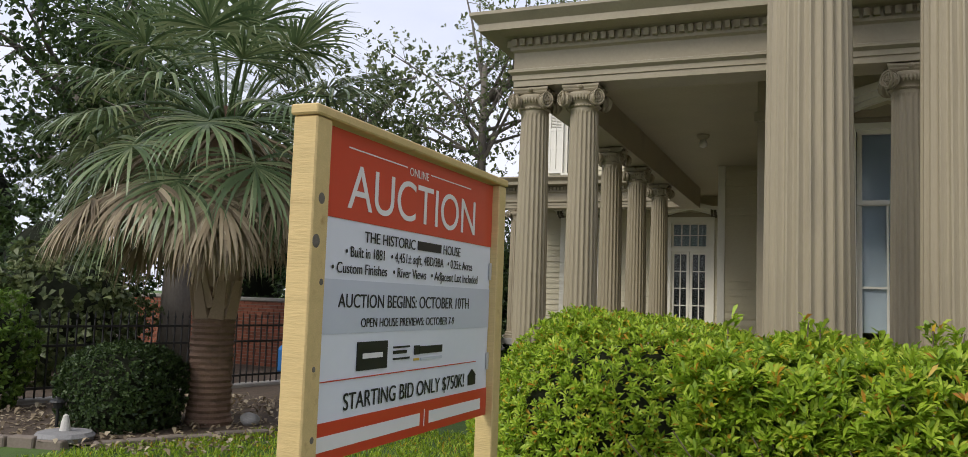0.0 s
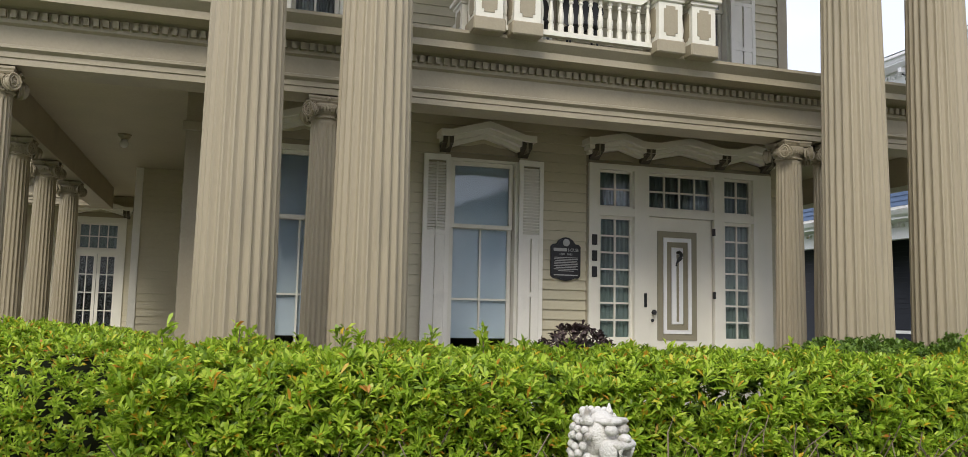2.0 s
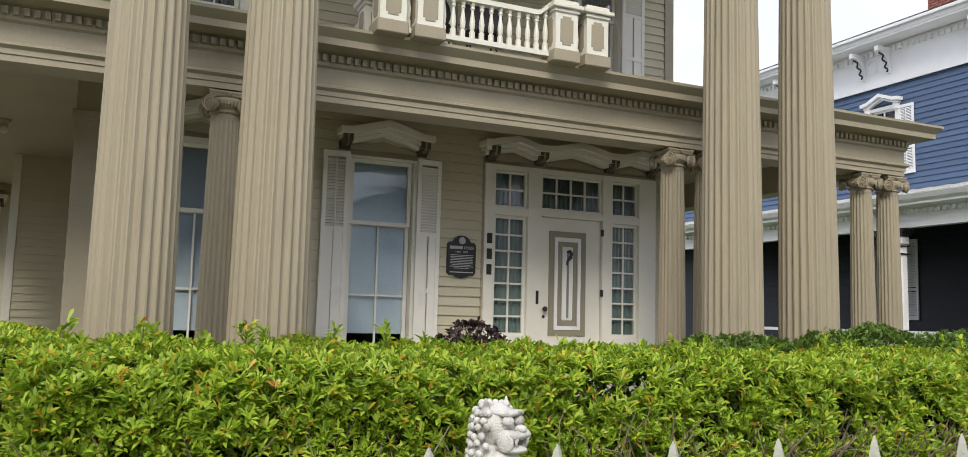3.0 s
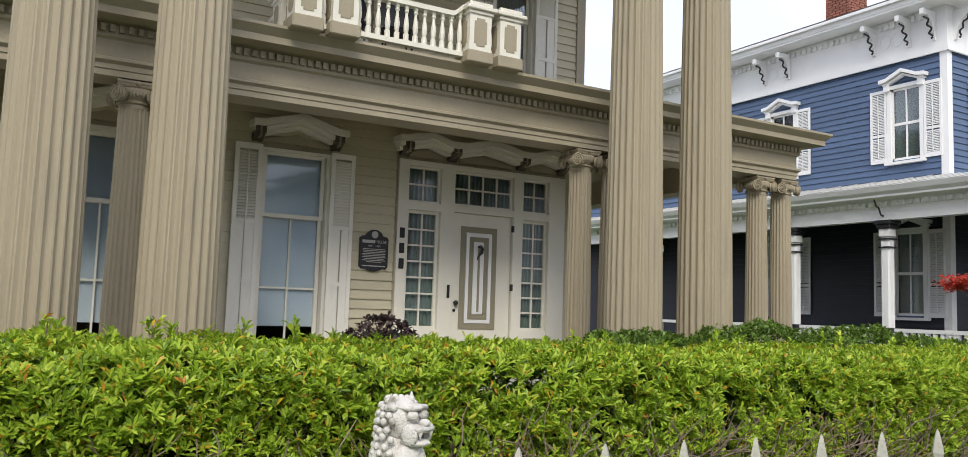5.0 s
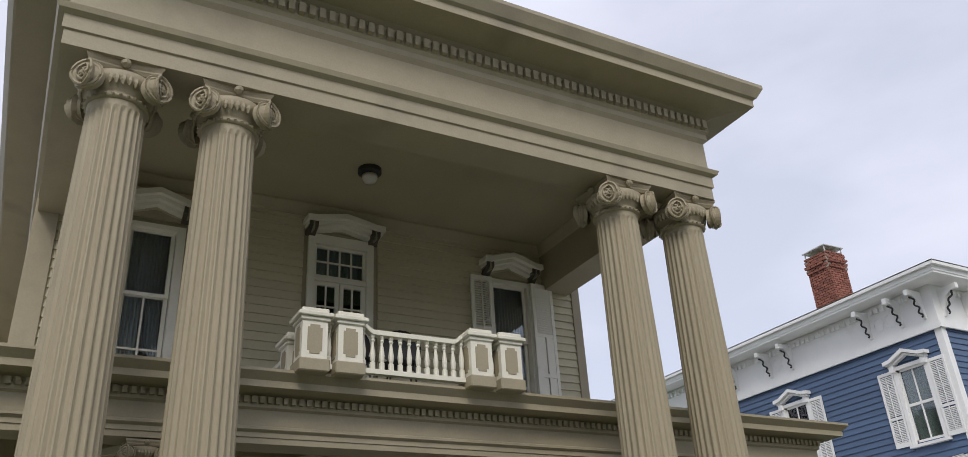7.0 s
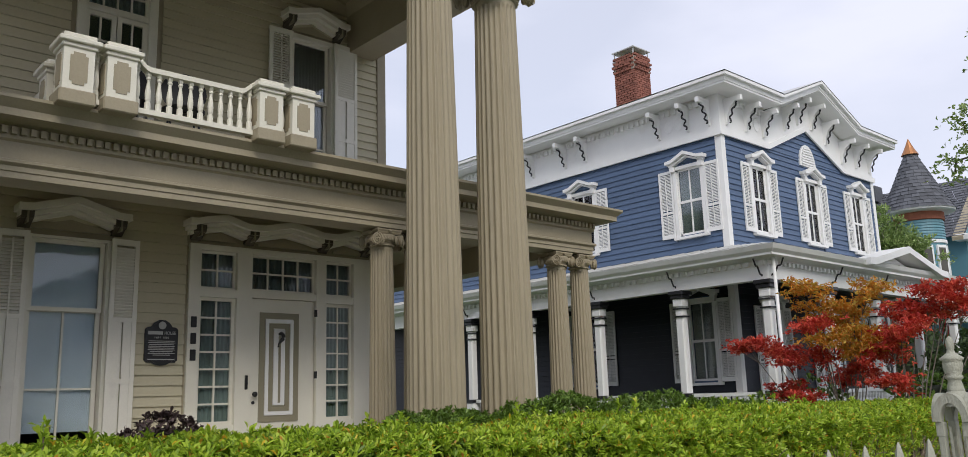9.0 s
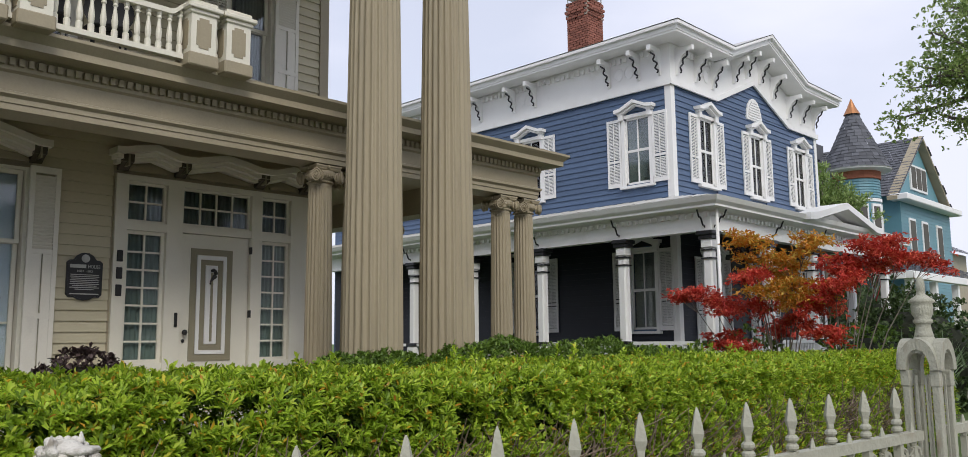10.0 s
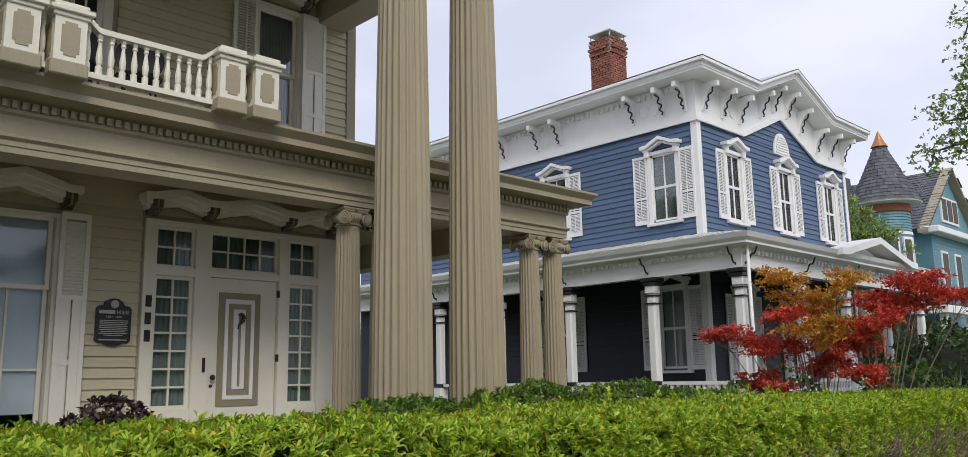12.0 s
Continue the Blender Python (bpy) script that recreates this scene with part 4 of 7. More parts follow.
def newel(x, y, top=5.0):
    s = 0.13
    p = part("post", boxes((x - s, x + s, y - s, y + s, BZ, top - 0.10)), CREAM, bal)
    part("plinth", boxes((x - s - 0.025, x + s + 0.025, y - s - 0.025, y + s + 0.025, BZ - 0.04, BZ + 0.09), bevel=0.012), TAUPE, p)
    bm = boxes((x - s - 0.02, x + s + 0.02, y - s - 0.02, y + s + 0.02, top - 0.14, top - 0.10), (x - s - 0.05, x + s + 0.05, y - s - 0.05, y + s + 0.05, top - 0.10, top - 0.055), (x - s - 0.01, x + s + 0.01, y - s - 0.01, y + s + 0.01, top - 0.055, top - 0.005), bevel=0.008)
    part("cap", bm, CREAM, p)
    for dx, dy in ((0, -1), (1, 0), (-1, 0)):
        w, a, b = 0.075, BZ + 0.14, top - 0.18
        out = [(-w, a + 0.03), (-w + 0.025, a + 0.03), (-w + 0.025, a), (w - 0.025, a), (w - 0.025, a + 0.03), (w, a + 0.03), (w, b - 0.03), (w - 0.025, b - 0.03), (w - 0.025, b), (-w + 0.025, b), (-w + 0.025, b - 0.03), (-w, b - 0.03)]
        bm = prism(bmesh.new(), out, -s - 0.006, -s + 0.004)
        q = part("inset_panel", bm, TAUPE, p, "taupe inset panel with notched corners")
        q.matrix_basis = Matrix.Translation((x, y, 0)) @ Matrix.Rotation({(0, -1): 0, (1, 0): radians(90), (-1, 0): radians(-90)}[(dx, dy)], 4, "Z")
    return p


BALY = 7.66
for x in (2.20, 2.57, 4.06, 4.43):
    newel(x, BALY, 5.02)
newel(2.20, 8.15, 4.92)
newel(2.20, 9.55, 4.78)
bal_profile = [(0.030, 0), (0.030, 0.09), (0.018, 0.10), (0.026, 0.13), (0.030, 0.20), (0.022, 0.28), (0.015, 0.34), (0.015, 0.37), (0.024, 0.385), (0.024, 0.40), (0.017, 0.41), (0.026, 0.43), (0.026, 0.47)]


def baluster_mesh(h):
    k = h / 0.47
    return finish(lathe([(r, z * k) for r, z in bal_profile], 8), "baluster", False)


def rail_top(u):
    e = min(u, 1 - u)
    return 0.10 * (0.5 + 0.5 * math.cos(math.pi * min(1, e / 0.13)))


base_h = 0.36
tops = []
for i in range(41):
    u = i / 40
    tops.append((2.70 + (3.93 - 2.70) * u, BZ + 0.08 + base_h + 0.055 + rail_top(u)))
part("hand_rail", band(bmesh.new(), tops, 0.05, BALY - 0.045, BALY + 0.045), CREAM, bal, "hand rail with ramped ends")
part("bottom_rail", boxes((2.70, 3.93, BALY - 0.035, BALY + 0.035, BZ + 0.03, BZ + 0.08), (2.33, 2.44, BALY - 0.03, BALY + 0.03, BZ + 0.03, BZ + 0.08), (4.19, 4.30, BALY - 0.03, BALY + 0.03, BZ + 0.03, BZ + 0.08), (2.33, 2.44, BALY - 0.03, BALY + 0.03, BZ + 0.50, BZ + 0.54), (4.19, 4.30, BALY - 0.03, BALY + 0.03, BZ + 0.50, BZ + 0.54)), CREAM, bal)
for i in range(12):
    u = (i + 0.5) / 12
    me = baluster_mesh(base_h + 0.012 + rail_top(u))
    part("baluster", me, CREAM, bal).location = (2.70 + 1.23 * u, BALY, BZ + 0.08)
side_b = baluster_mesh(0.42)
for x in (2.385, 4.245):
    part("baluster", side_b, CREAM, bal).location = (x, BALY, BZ + 0.08)
low_b = baluster_mesh(0.27)
for i in range(11):
    part("baluster", low_b, CREAM, bal).location = (2.20, 8.33 + i * 0.105, BZ + 0.07)
part("side_rail", boxes((2.155, 2.245, 8.27, 9.43, BZ + 0.34, BZ + 0.40), (2.165, 2.235, 8.27, 9.43, BZ + 0.02, BZ + 0.07), (2.165, 2.235, 7.79, 8.02, BZ + 0.02, BZ + 0.07), (2.165, 2.235, 7.79, 8.02, BZ + 0.44, BZ + 0.49), bevel=0.006), CREAM, bal)
# black metal garden chairs on the balcony
for x, r in ((2.95, 10), (3.55, -14)):
    ch = thing("balcony_chair", "round backed black metal chair on the balcony", "chair", pose(x, 8.55, BZ + 0.045, 0, 0, r), "balcony chairs")
    bm = lathe([(0.02, 0), (0.20, 0.005), (0.24, 0.012), (0.20, 0.02), (0.02, 0.025)], 20)
    b = part("backrest", bm, IRON, ch)
    b.matrix_basis = Matrix.Translation((0, 0, 0.62)) @ Matrix.Rotation(radians(80), 4, "X")
    part("seat", lathe([(0.02, 0.40), (0.22, 0.40), (0.23, 0.42), (0.02, 0.43)], 20), IRON, ch)
    for k in range(4):
        a = math.pi / 4 + k * math.pi / 2
        part("leg", tube(bmesh.new(), [(0.24 * math.cos(a), 0.24 * math.sin(a), 0), (0.18 * math.cos(a), 0.18 * math.sin(a), 0.41)], 0.012), IRON, ch)


def ceiling_lamp(x, y, z, kind):
    l = thing("ceiling_light", "small dark ceiling light with a frosted glass shade" if kind else "small porch ceiling light with a bare glass bulb", "lamp", pose(x, y, z))
    if kind:
        part("canopy", lathe([(0.08, -0.10), (0.15, -0.06), (0.15, 0.0), (0.05, 0.0)], 20), IRON, l)
        part("shade", lathe([(0.02, -0.21), (0.07, -0.19), (0.10, -0.14), (0.10, -0.095)], 18), BULB, l, smooth=True)
    else:
        part("canopy", lathe([(0.05, -0.07), (0.07, -0.05), (0.09, -0.02), (0.09, 0.0), (0.03, 0.0)], 18), CEILING, l)
        part("bulb", lathe([(0.01, -0.19), (0.05, -0.17), (0.06, -0.13), (0.04, -0.07)], 14), BULB, l, smooth=True)


ceiling_lamp(3.15, 8.55, 7.40, 1)
ceiling_lamp(-1.43, 12.70, 4.16, 0)
# downpipe at the rear wing corner
dp = tube(bmesh.new(), [(-6.2, 19.35, 3.7), (-6.2, 19.35, 1.3), (-6.25, 19.3, 1.1), (-6.5, 19.2, 0.9), (-6.5, 19.2, 0.2)], 0.05, 8)
solid("downpipe", dp, TAUPE, "taupe painted rain downpipe with an elbow", "downpipe", smooth=True)

# ---- plaque ----
plaque = thing("wall_plaque", "black cast history plaque with raised pale lettering", "plaque", Matrix.Translation((3.89, WALL_Y - 0.03, 2.47)))
out = []
for u, v in ((-0.19, -0.19), (-0.16, -0.22), (-0.11, -0.22), (-0.06, -0.245), (0, -0.255), (0.06, -0.245), (0.11, -0.22), (0.16, -0.22), (0.19, -0.19), (0.19, 0.16), (0.165, 0.185), (0.12, 0.19), (0.09, 0.235), (0.04, 0.265), (0, 0.27), (-0.04, 0.265), (-0.09, 0.235), (-0.12, 0.19), (-0.165, 0.185), (-0.19, 0.16)):
    out.append((u, v))
part("plate", prism(bmesh.new(), out, -0.02, 0.006), PLAQUE, plaque)
part("rim", prism(bmesh.new(), [(u * 0.94, v * 0.94) for u, v in out], -0.024, -0.018), PLAQUE, plaque)


def letters(name, text, size, m, mat, parent, width=None, thick=0.0015, label=""):
    """Words as a mesh, with the built-in font, centred; fitted to a width where one is given."""
    cu = bpy.data.curves.new(name, "FONT")
    cu.body, cu.size, cu.extrude, cu.align_x = text, size, thick, "CENTER"
    tmp = bpy.data.objects.new("tmp_text", cu)
    scene.collection.objects.link(tmp)
    me = bpy.data.meshes.new_from_object(tmp.evaluated_get(bpy.context.evaluated_depsgraph_get()))
    bpy.data.objects.remove(tmp)
    bpy.data.curves.remove(cu)
    xs = [v.co.x for v in me.vertices]
    k = width / (max(xs) - min(xs)) if width else 1.0
    mid = (max(xs) + min(xs)) / 2
    for v in me.vertices:
        v.co.x = (v.co.x - mid) * k
    me.materials.clear()
    me.materials.append(mat)
    ob = part(name, me, mat, parent, label)
    ob.matrix_basis = m
    return ob


FLAT = Matrix.Rotation(radians(90), 4, "X")
part("text_bar", boxes((-0.16, 0.01, -0.0255, -0.022, 0.10, 0.138)), PLAQUE_T, plaque)
letters("title", "HOUSE", 0.055, Matrix.Translation((0.095, -0.025, 0.10)) @ FLAT, PLAQUE_T, plaque, 0.13)
for u, word in ((-0.05, "1881"), (0.05, "1882")):
    letters("date", word, 0.032, Matrix.Translation((u, -0.025, 0.055)) @ FLAT, PLAQUE_T, plaque, 0.065)
seal = lathe([(0.005, 0), (0.04, 0.002), (0.045, 0.008), (0.03, 0.012), (0.005, 0.014)], 18)
part("seal", seal, PLAQUE_T, plaque).matrix_basis = Matrix.Translation((0, -0.022, 0.205)) @ FLAT
for i in range(9):
    w = (0.15, 0.155, 0.14, 0.155, 0.15, 0.155, 0.13, 0.155, 0.10)[i]
    part("text_bar", boxes((-w, w, -0.0255, -0.022, 0.022 - i * 0.02, 0.030 - i * 0.02)), PLAQUE_T, plaque)
part("text_bar", boxes((-0.155, 0.155, -0.0255, -0.022, -0.19, -0.178)), PLAQUE_T, plaque)

# ---- auction sign: its face looks along +x, its words run along +y ----
SIGN = Matrix(((0, 0, 0.79, -1.213), (0.79, 0, 0, 2.725), (0, 0.845, 0, 0.344), (0, 0, 0, 1)))
sign = thing("auction_sign", "large red and white auction sign on pine posts", "sign", SIGN)


def sbox(u0, u1, z0, z1, d0, d1, bevel=0.0):
    return boxes((u0, u1, z0, z1, d0, d1), bevel=bevel)


part("panel", sbox(0.0, 1.77, 1.02, 2.23, -0.012, 0.0), SIGN_W, sign)
part("red_header", sbox(0.0, 1.77, 1.90, 2.23, 0.0005, 0.0035), SIGN_R, sign)
part("red_footer", sbox(0.0, 1.77, 1.02, 1.16, 0.0005, 0.0035), SIGN_R, sign)
part("grey_band", sbox(0.0, 1.77, 1.475, 1.675, 0.0005, 0.003), SIGN_G, sign)
post_l = part("post", sbox(-0.108, -0.002, -0.75, 2.235, -0.06, 0.045, 0.006), TIMBER, sign)
part("post", sbox(1.772, 1.878, -0.75, 2.235, -0.06, 0.045, 0.006), TIMBER, sign)
part("top_rail", sbox(-0.12, 1.89, 2.238, 2.275, -0.068, 0.053, 0.006), TIMBER, sign)
for u, z, a in ((-0.055, 1.95, 0.020), (-0.03, 1.66, 0.012), (-0.078, 1.80, 0.024), (-0.05, 1.36, 0.010), (-0.04, 1.12, 0.012)):
    kn = lathe([(a, -0.002), (a, 0.0008), (a * 0.5, 0.0016)], 14, None, (u, z, 0.0455))
    part("knot", kn, WOOD_BARK, post_l, "dark knot in the pine")
for z in (1.30, 1.77):
    part("bracket", sbox(1.745, 1.773, z - 0.045, z + 0.045, 0.004, 0.012, 0.002), METALROOF, sign, "small galvanised bracket")


def words(text, u, z, size, width, mat, name="lettering"):
    letters(name, text, size, Matrix.Translation((u, z, 0.0055)), mat, sign, width, 0.0008)


def sbar(u0, u1, z0, z1, mat, name="bar", d=0.005):
    part(name, sbox(u0, u1, z0, z1, 0.0025, d), mat, sign)


words("ONLINE", 0.825, 2.142, 0.05, 0.20, INK_W)
words("AUCTION", 0.855, 1.945, 0.245, 1.32, INK_W)
sbar(0.19, 0.70, 2.170, 2.175, INK_W, "rule")
sbar(0.95, 1.45, 2.170, 2.175, INK_W, "rule")
words("THE HISTORIC", 0.578, 1.825, 0.062, 0.465, INK)
sbar(0.84, 1.10, 1.827, 1.866, INK, "text_bar")
words("HOUSE", 1.23, 1.825, 0.062, 0.21, INK)
words("\u2022 Built in 1881   \u2022 4,451\u00b1 sqft, 4BD/3BA   \u2022 0.25\u00b1 Acres", 0.85, 1.763, 0.058, 1.30, INK)
words("\u2022 Custom Finishes   \u2022 River Views   \u2022 Adjacent Lot Included", 0.84, 1.700, 0.058, 1.48, INK)
words("AUCTION BEGINS: OCTOBER 10TH", 0.815, 1.572, 0.075, 1.31, INK)
words("OPEN HOUSE PREVIEWS: OCTOBER 7-9", 0.815, 1.497, 0.050, 0.94, INK)
sbar(0.325, 0.585, 1.33, 1.44, INK, "logo_plate")
sbar(0.37, 0.54, 1.375, 1.395, INK_W, "logo_bar", 0.007)
for k in range(3):
    sbar(0.64, 0.80 - 0.03 * (k % 2), 1.405 - k * 0.024, 1.413 - k * 0.024 + (0.006 if k == 1 else 0), INK, "text_bar")
sbar(0.845, 0.90, 1.37, 1.41, INK, "logo_bar")
sbar(0.905, 1.155, 1.372, 1.405, INK, "logo_bar")
sbar(0.845, 0.90, 1.345, 1.355, INK_GOLD, "logo_bar")
sbar(0.915, 1.155, 1.343, 1.355, SIGN_G, "logo_bar")
sbar(0.06, 1.60, 1.303, 1.307, SIGN_R, "rule")
words("STARTING BID ONLY $750K!", 0.84, 1.19, 0.092, 1.21, INK)
hs = bmesh.new()
prism(hs, [(1.50, 1.19), (1.60, 1.19), (1.60, 1.235), (1.61, 1.235), (1.55, 1.27), (1.49, 1.235), (1.50, 1.235)], 0.003, 0.0055)
for v in hs.verts:
    v.co = Vector((v.co.x, v.co.z, v.co.y))
part("house_mark", hs, INK, sign)
for a, b in ((0.03, 0.93), (1.03, 1.68)):
    sbar(a, b, 1.058, 1.112, INK_W, "text_bar")
sbar(0.975, 0.982, 1.05, 1.125, INK_W, "rule")


# ---- iron front fence with spear heads, gate post ----
FZ = 1.63
AT_FENCE = pose(0.42, 0.88, 0, 0, 0, -5)
fence = thing("front_fence", "weathered cream painted iron fence with spear heads", "fence", AT_FENCE)


def spear_mesh(big):
    bm = bmesh.new()
    if big:
        box(bm, -0.007, 0.007, -0.007, 0.007, 0.05, FZ - 0.085)
        for z in (FZ - 0.078, FZ - 0.065):
            lathe([(0.007, z - 0.006), (0.0105, z - 0.002), (0.0105, z + 0.002), (0.007, z + 0.006)], 8, bm)
        lathe([(0.006, FZ - 0.06), (0.007, FZ - 0.05), (0.0115, FZ - 0.037), (0.009, FZ - 0.025), (0.004, FZ - 0.006), (0.001, FZ)], 4, bm)
    else:
        box(bm, -0.006, 0.006, -0.006, 0.006, 0.05, FZ - 0.115)
        lathe([(0.005, FZ - 0.115), (0.0085, FZ - 0.107), (0.005, FZ - 0.10), (0.007, FZ - 0.092), (0.0015, FZ - 0.07)], 6, bm)
    return finish(bm, "picket")


big_s, small_s = spear_mesh(True), spear_mesh(False)
GATE_U, PITCH = 1.805, 0.127
for k in range(-2, 38):
    for u, me in ((k * PITCH, big_s), ((k + 0.5) * PITCH, small_s)):
        if abs(u - GATE_U) > 0.085:
            part("picket", me, FENCE, fence).location = (u, 0, 0)
for u0, u1 in ((-0.30, GATE_U - 0.06), (GATE_U + 0.06, 4.8)):
    for z in (0.22, FZ - 0.105):
        part("rail", boxes((u0, u1, -0.01, 0.01, z, z + 0.018)), FENCE, fence)
scroll = bmesh.new()
for k in range(8):
    for side in (-1, 1):
        cx = GATE_U - 1.0 + k * PITCH + side * 0.026
        tube(scroll, [(cx + side * 0.023 * (1 - i / 14) * math.cos(i * 0.75), 0, FZ - 0.135 + 0.023 * (1 - i / 14) * math.sin(i * 0.75)) for i in range(14)], 0.005, 5)
part("scrollwork", scroll, FENCE, fence, "curled iron scrolls below the rail")
solid("kerb_wall", boxes((-9, 5.2, -0.10, 0.10, -0.1, 0.06), bevel=0.01), PAVING, "low concrete kerb under the iron fence", "kerb", kind="structure").matrix_basis = AT_FENCE

gp = thing("gate_post", "weathered cream cast iron gate post with an urn finial", "gate post", AT_FENCE @ Matrix.Translation((GATE_U, 0, 0.813)) @ Matrix.Diagonal((0.25, 0.25, 0.55, 1)))
S = 0.15
part("base", boxes((-S - 0.03, S + 0.03, -S - 0.03, S + 0.03, -1.478, -1.2), (-S - 0.02, S + 0.02, -S - 0.02, S + 0.02, 1.06, 1.10), (-S, S, -S, S, -1.2, -1.15), bevel=0.008), FENCE, gp)
for sx in (-1, 1):
    for sy in (-1, 1):
        bm = boxes((sx * 0.115 - 0.028, sx * 0.115 + 0.028, sy * 0.115 - 0.028, sy * 0.115 + 0.028, -1.2, 1.54), (sx * 0.115 - 0.036, sx * 0.115 + 0.036, sy * 0.115 - 0.036, sy * 0.115 + 0.036, 1.48, 1.54), bevel=0.005)
        part("corner_upright", bm, FENCE, gp)
for k in range(4):
    part("side_bar", boxes((-0.045, -0.03, -0.125, -0.11, -1.2, 1.52), (0.03, 0.045, -0.125, -0.11, -1.2, 1.52)), FENCE, gp).matrix_basis = Matrix.Rotation(k * math.pi / 2, 4, "Z")
    bm = bmesh.new()
    arc = [(0.155 * math.cos(a), 1.54 + 0.115 * math.sin(a)) for a in [math.pi * i / 12 for i in range(13)]]
    inn = [(0.095 * math.cos(a), 1.54 + 0.075 * math.sin(a)) for a in [math.pi * i / 12 for i in range(12, -1, -1)]]
    prism(bm, arc + inn, -0.175, -0.10)
    part("arch", bm, FENCE, gp).matrix_basis = Matrix.Rotation(k * math.pi / 2, 4, "Z")
part("dome", lathe([(0.165, 1.60), (0.13, 1.63), (0.085, 1.65), (0.07, 1.665)], 16), FENCE, gp, smooth=True)
part("finial", lathe([(r, 1.885 - (1.885 - zf) * 0.64) for r, zf in [(0.075, 1.535), (0.07, 1.55), (0.055, 1.60), (0.06, 1.61), (0.075, 1.615), (0.075, 1.63), (0.06, 1.64), (0.08, 1.665), (0.085, 1.71), (0.08, 1.725), (0.10, 1.735), (0.10, 1.745), (0.06, 1.765), (0.035, 1.78), (0.03, 1.80), (0.035, 1.805), (0.034, 1.85), (0.022, 1.875), (0.004, 1.885)]], 20), FENCE, gp, "turned urn finial", smooth=True)

# ---- white stone guardian lion ornament, one plain form ----
lb = bmesh.new()


def blob(bm, c, r, seg=10, rings=7):
    ret = bmesh.ops.create_uvsphere(bm, u_segments=seg, v_segments=rings, radius=1.0)
    for v in ret["verts"]:
        v.co = Vector((v.co.x * r[0] + c[0], v.co.y * r[1] + c[1], v.co.z * r[2] + c[2]))


for c, r in (((0, 0.03, 0.30), (0.17, 0.16, 0.30)), ((0, -0.09, 0.39), (0.14, 0.09, 0.13)), ((-0.10, -0.12, 0.12), (0.05, 0.07, 0.24)), ((0.10, -0.12, 0.12), (0.05, 0.07, 0.24)), ((0, -0.02, 0.64), (0.118, 0.12, 0.135)), ((0, -0.13, 0.515), (0.085, 0.10, 0.028)), ((-0.055, -0.145, 0.675), (0.038, 0.035, 0.03)), ((0.055, -0.145, 0.675), (0.038, 0.035, 0.03)), ((0, -0.195, 0.632), (0.042, 0.035, 0.026)), ((-0.075, -0.14, 0.56), (0.02, 0.06, 0.06)), ((0.075, -0.14, 0.56), (0.02, 0.06, 0.06))):
    blob(lb, c, r, 14, 9)
box(lb, -0.082, 0.082, -0.225, -0.03, 0.575, 0.625, 0.018)
box(lb, -0.088, 0.088, -0.17, -0.02, 0.70, 0.735, 0.014)
for x in (-0.055, 0.055):
    lathe([(0.016, 0.0), (0.003, -0.045)], 6, lb, (x, -0.205, 0.585))
    lathe([(0.030, 0.70), (0.026, 0.74), (0.004, 0.80)], 7, lb, (x * 1.9, -0.02, 0))
rng = random.Random(5)
for row, (h, k, n) in enumerate(((0.755, 0.075, 8), (0.72, 0.112, 11), (0.675, 0.128, 11), (0.63, 0.134, 10), (0.585, 0.138, 10), (0.54, 0.142, 10), (0.495, 0.146, 9), (0.45, 0.15, 9))):
    for i in range(n):
        a = math.radians(-28 + 236 * (i + 0.5 * (row % 2)) / n)
        blob(lb, (k * math.cos(a), -0.01 + k * math.sin(a), h + rng.uniform(-0.008, 0.008)), (0.023, 0.023, 0.023), 8, 6)
box(lb, -0.2, 0.2, -0.24, 0.2, -0.02, 0.05)
lion = solid("stone_lion", lb, STONE, "weathered white cast stone guardian lion ornament", "statue", smooth=True)
lion.matrix_basis = pose(1.81, 4.28, 0.61, 0, 0, 30) @ Matrix.Scale(0.90, 4)
solid("lion_pedestal", boxes((1.60, 2.08, 4.04, 4.52, -0.1, 0.53), (1.57, 2.11, 4.01, 4.55, 0.53, 0.60), bevel=0.012), STONE, "white cast stone pedestal below the lion", "pedestal")

# ---- the blue house next door ----
BX0, BX1, BY0 = 16.90, 24.80, 10.28
SIDE = Matrix(((0, 1, 0, BX0), (-1, 0, 0, BY0), (0, 0, 1, 0), (0, 0, 0, 1)))
FRONT = Matrix(((1, 0, 0, 0), (0, 1, 0, BY0), (0, 0, 1, 0), (0, 0, 0, 1)))
bh = thing("blue_house", "two storey blue clapboard house with white trim and a wraparound porch", "house")
win_side = [(-1.27, -0.59, 5.37, 6.98), (-4.63, -3.93, 5.37, 6.98), (-1.22, -0.56, 1.96, 3.77), (-4.63, -3.93, 1.96, 3.77)]
win_front = [(c - 0.33, c + 0.33, z0, z1) for c in (18.42, 21.0, 23.62) for z0, z1 in ((5.40, 7.02), (1.60, 3.60))]
w = part("wall", wall_mesh(-13, 0, 0.4, 8.4, 0.0, 0.2, win_side), BLUE, bh)
w.matrix_basis = SIDE
GAB = [(BX0, 7.62), (18.95, 7.62), (20.92, 8.45), (22.90, 7.62), (BX1, 7.62)]
w2 = part("wall", wall_mesh(BX0 + 0.2, BX1, 0.4, 8.4, 0.001, 0.2, win_front), BLUE, bh)
w2.matrix_basis = FRONT
side_rows = clap_rows(-12.9, 0, 0.5, 7.62, 0.135, [(a - 0.1, b + 0.1, c - 0.05, d + 0.1) for a, b, c, d in win_side])
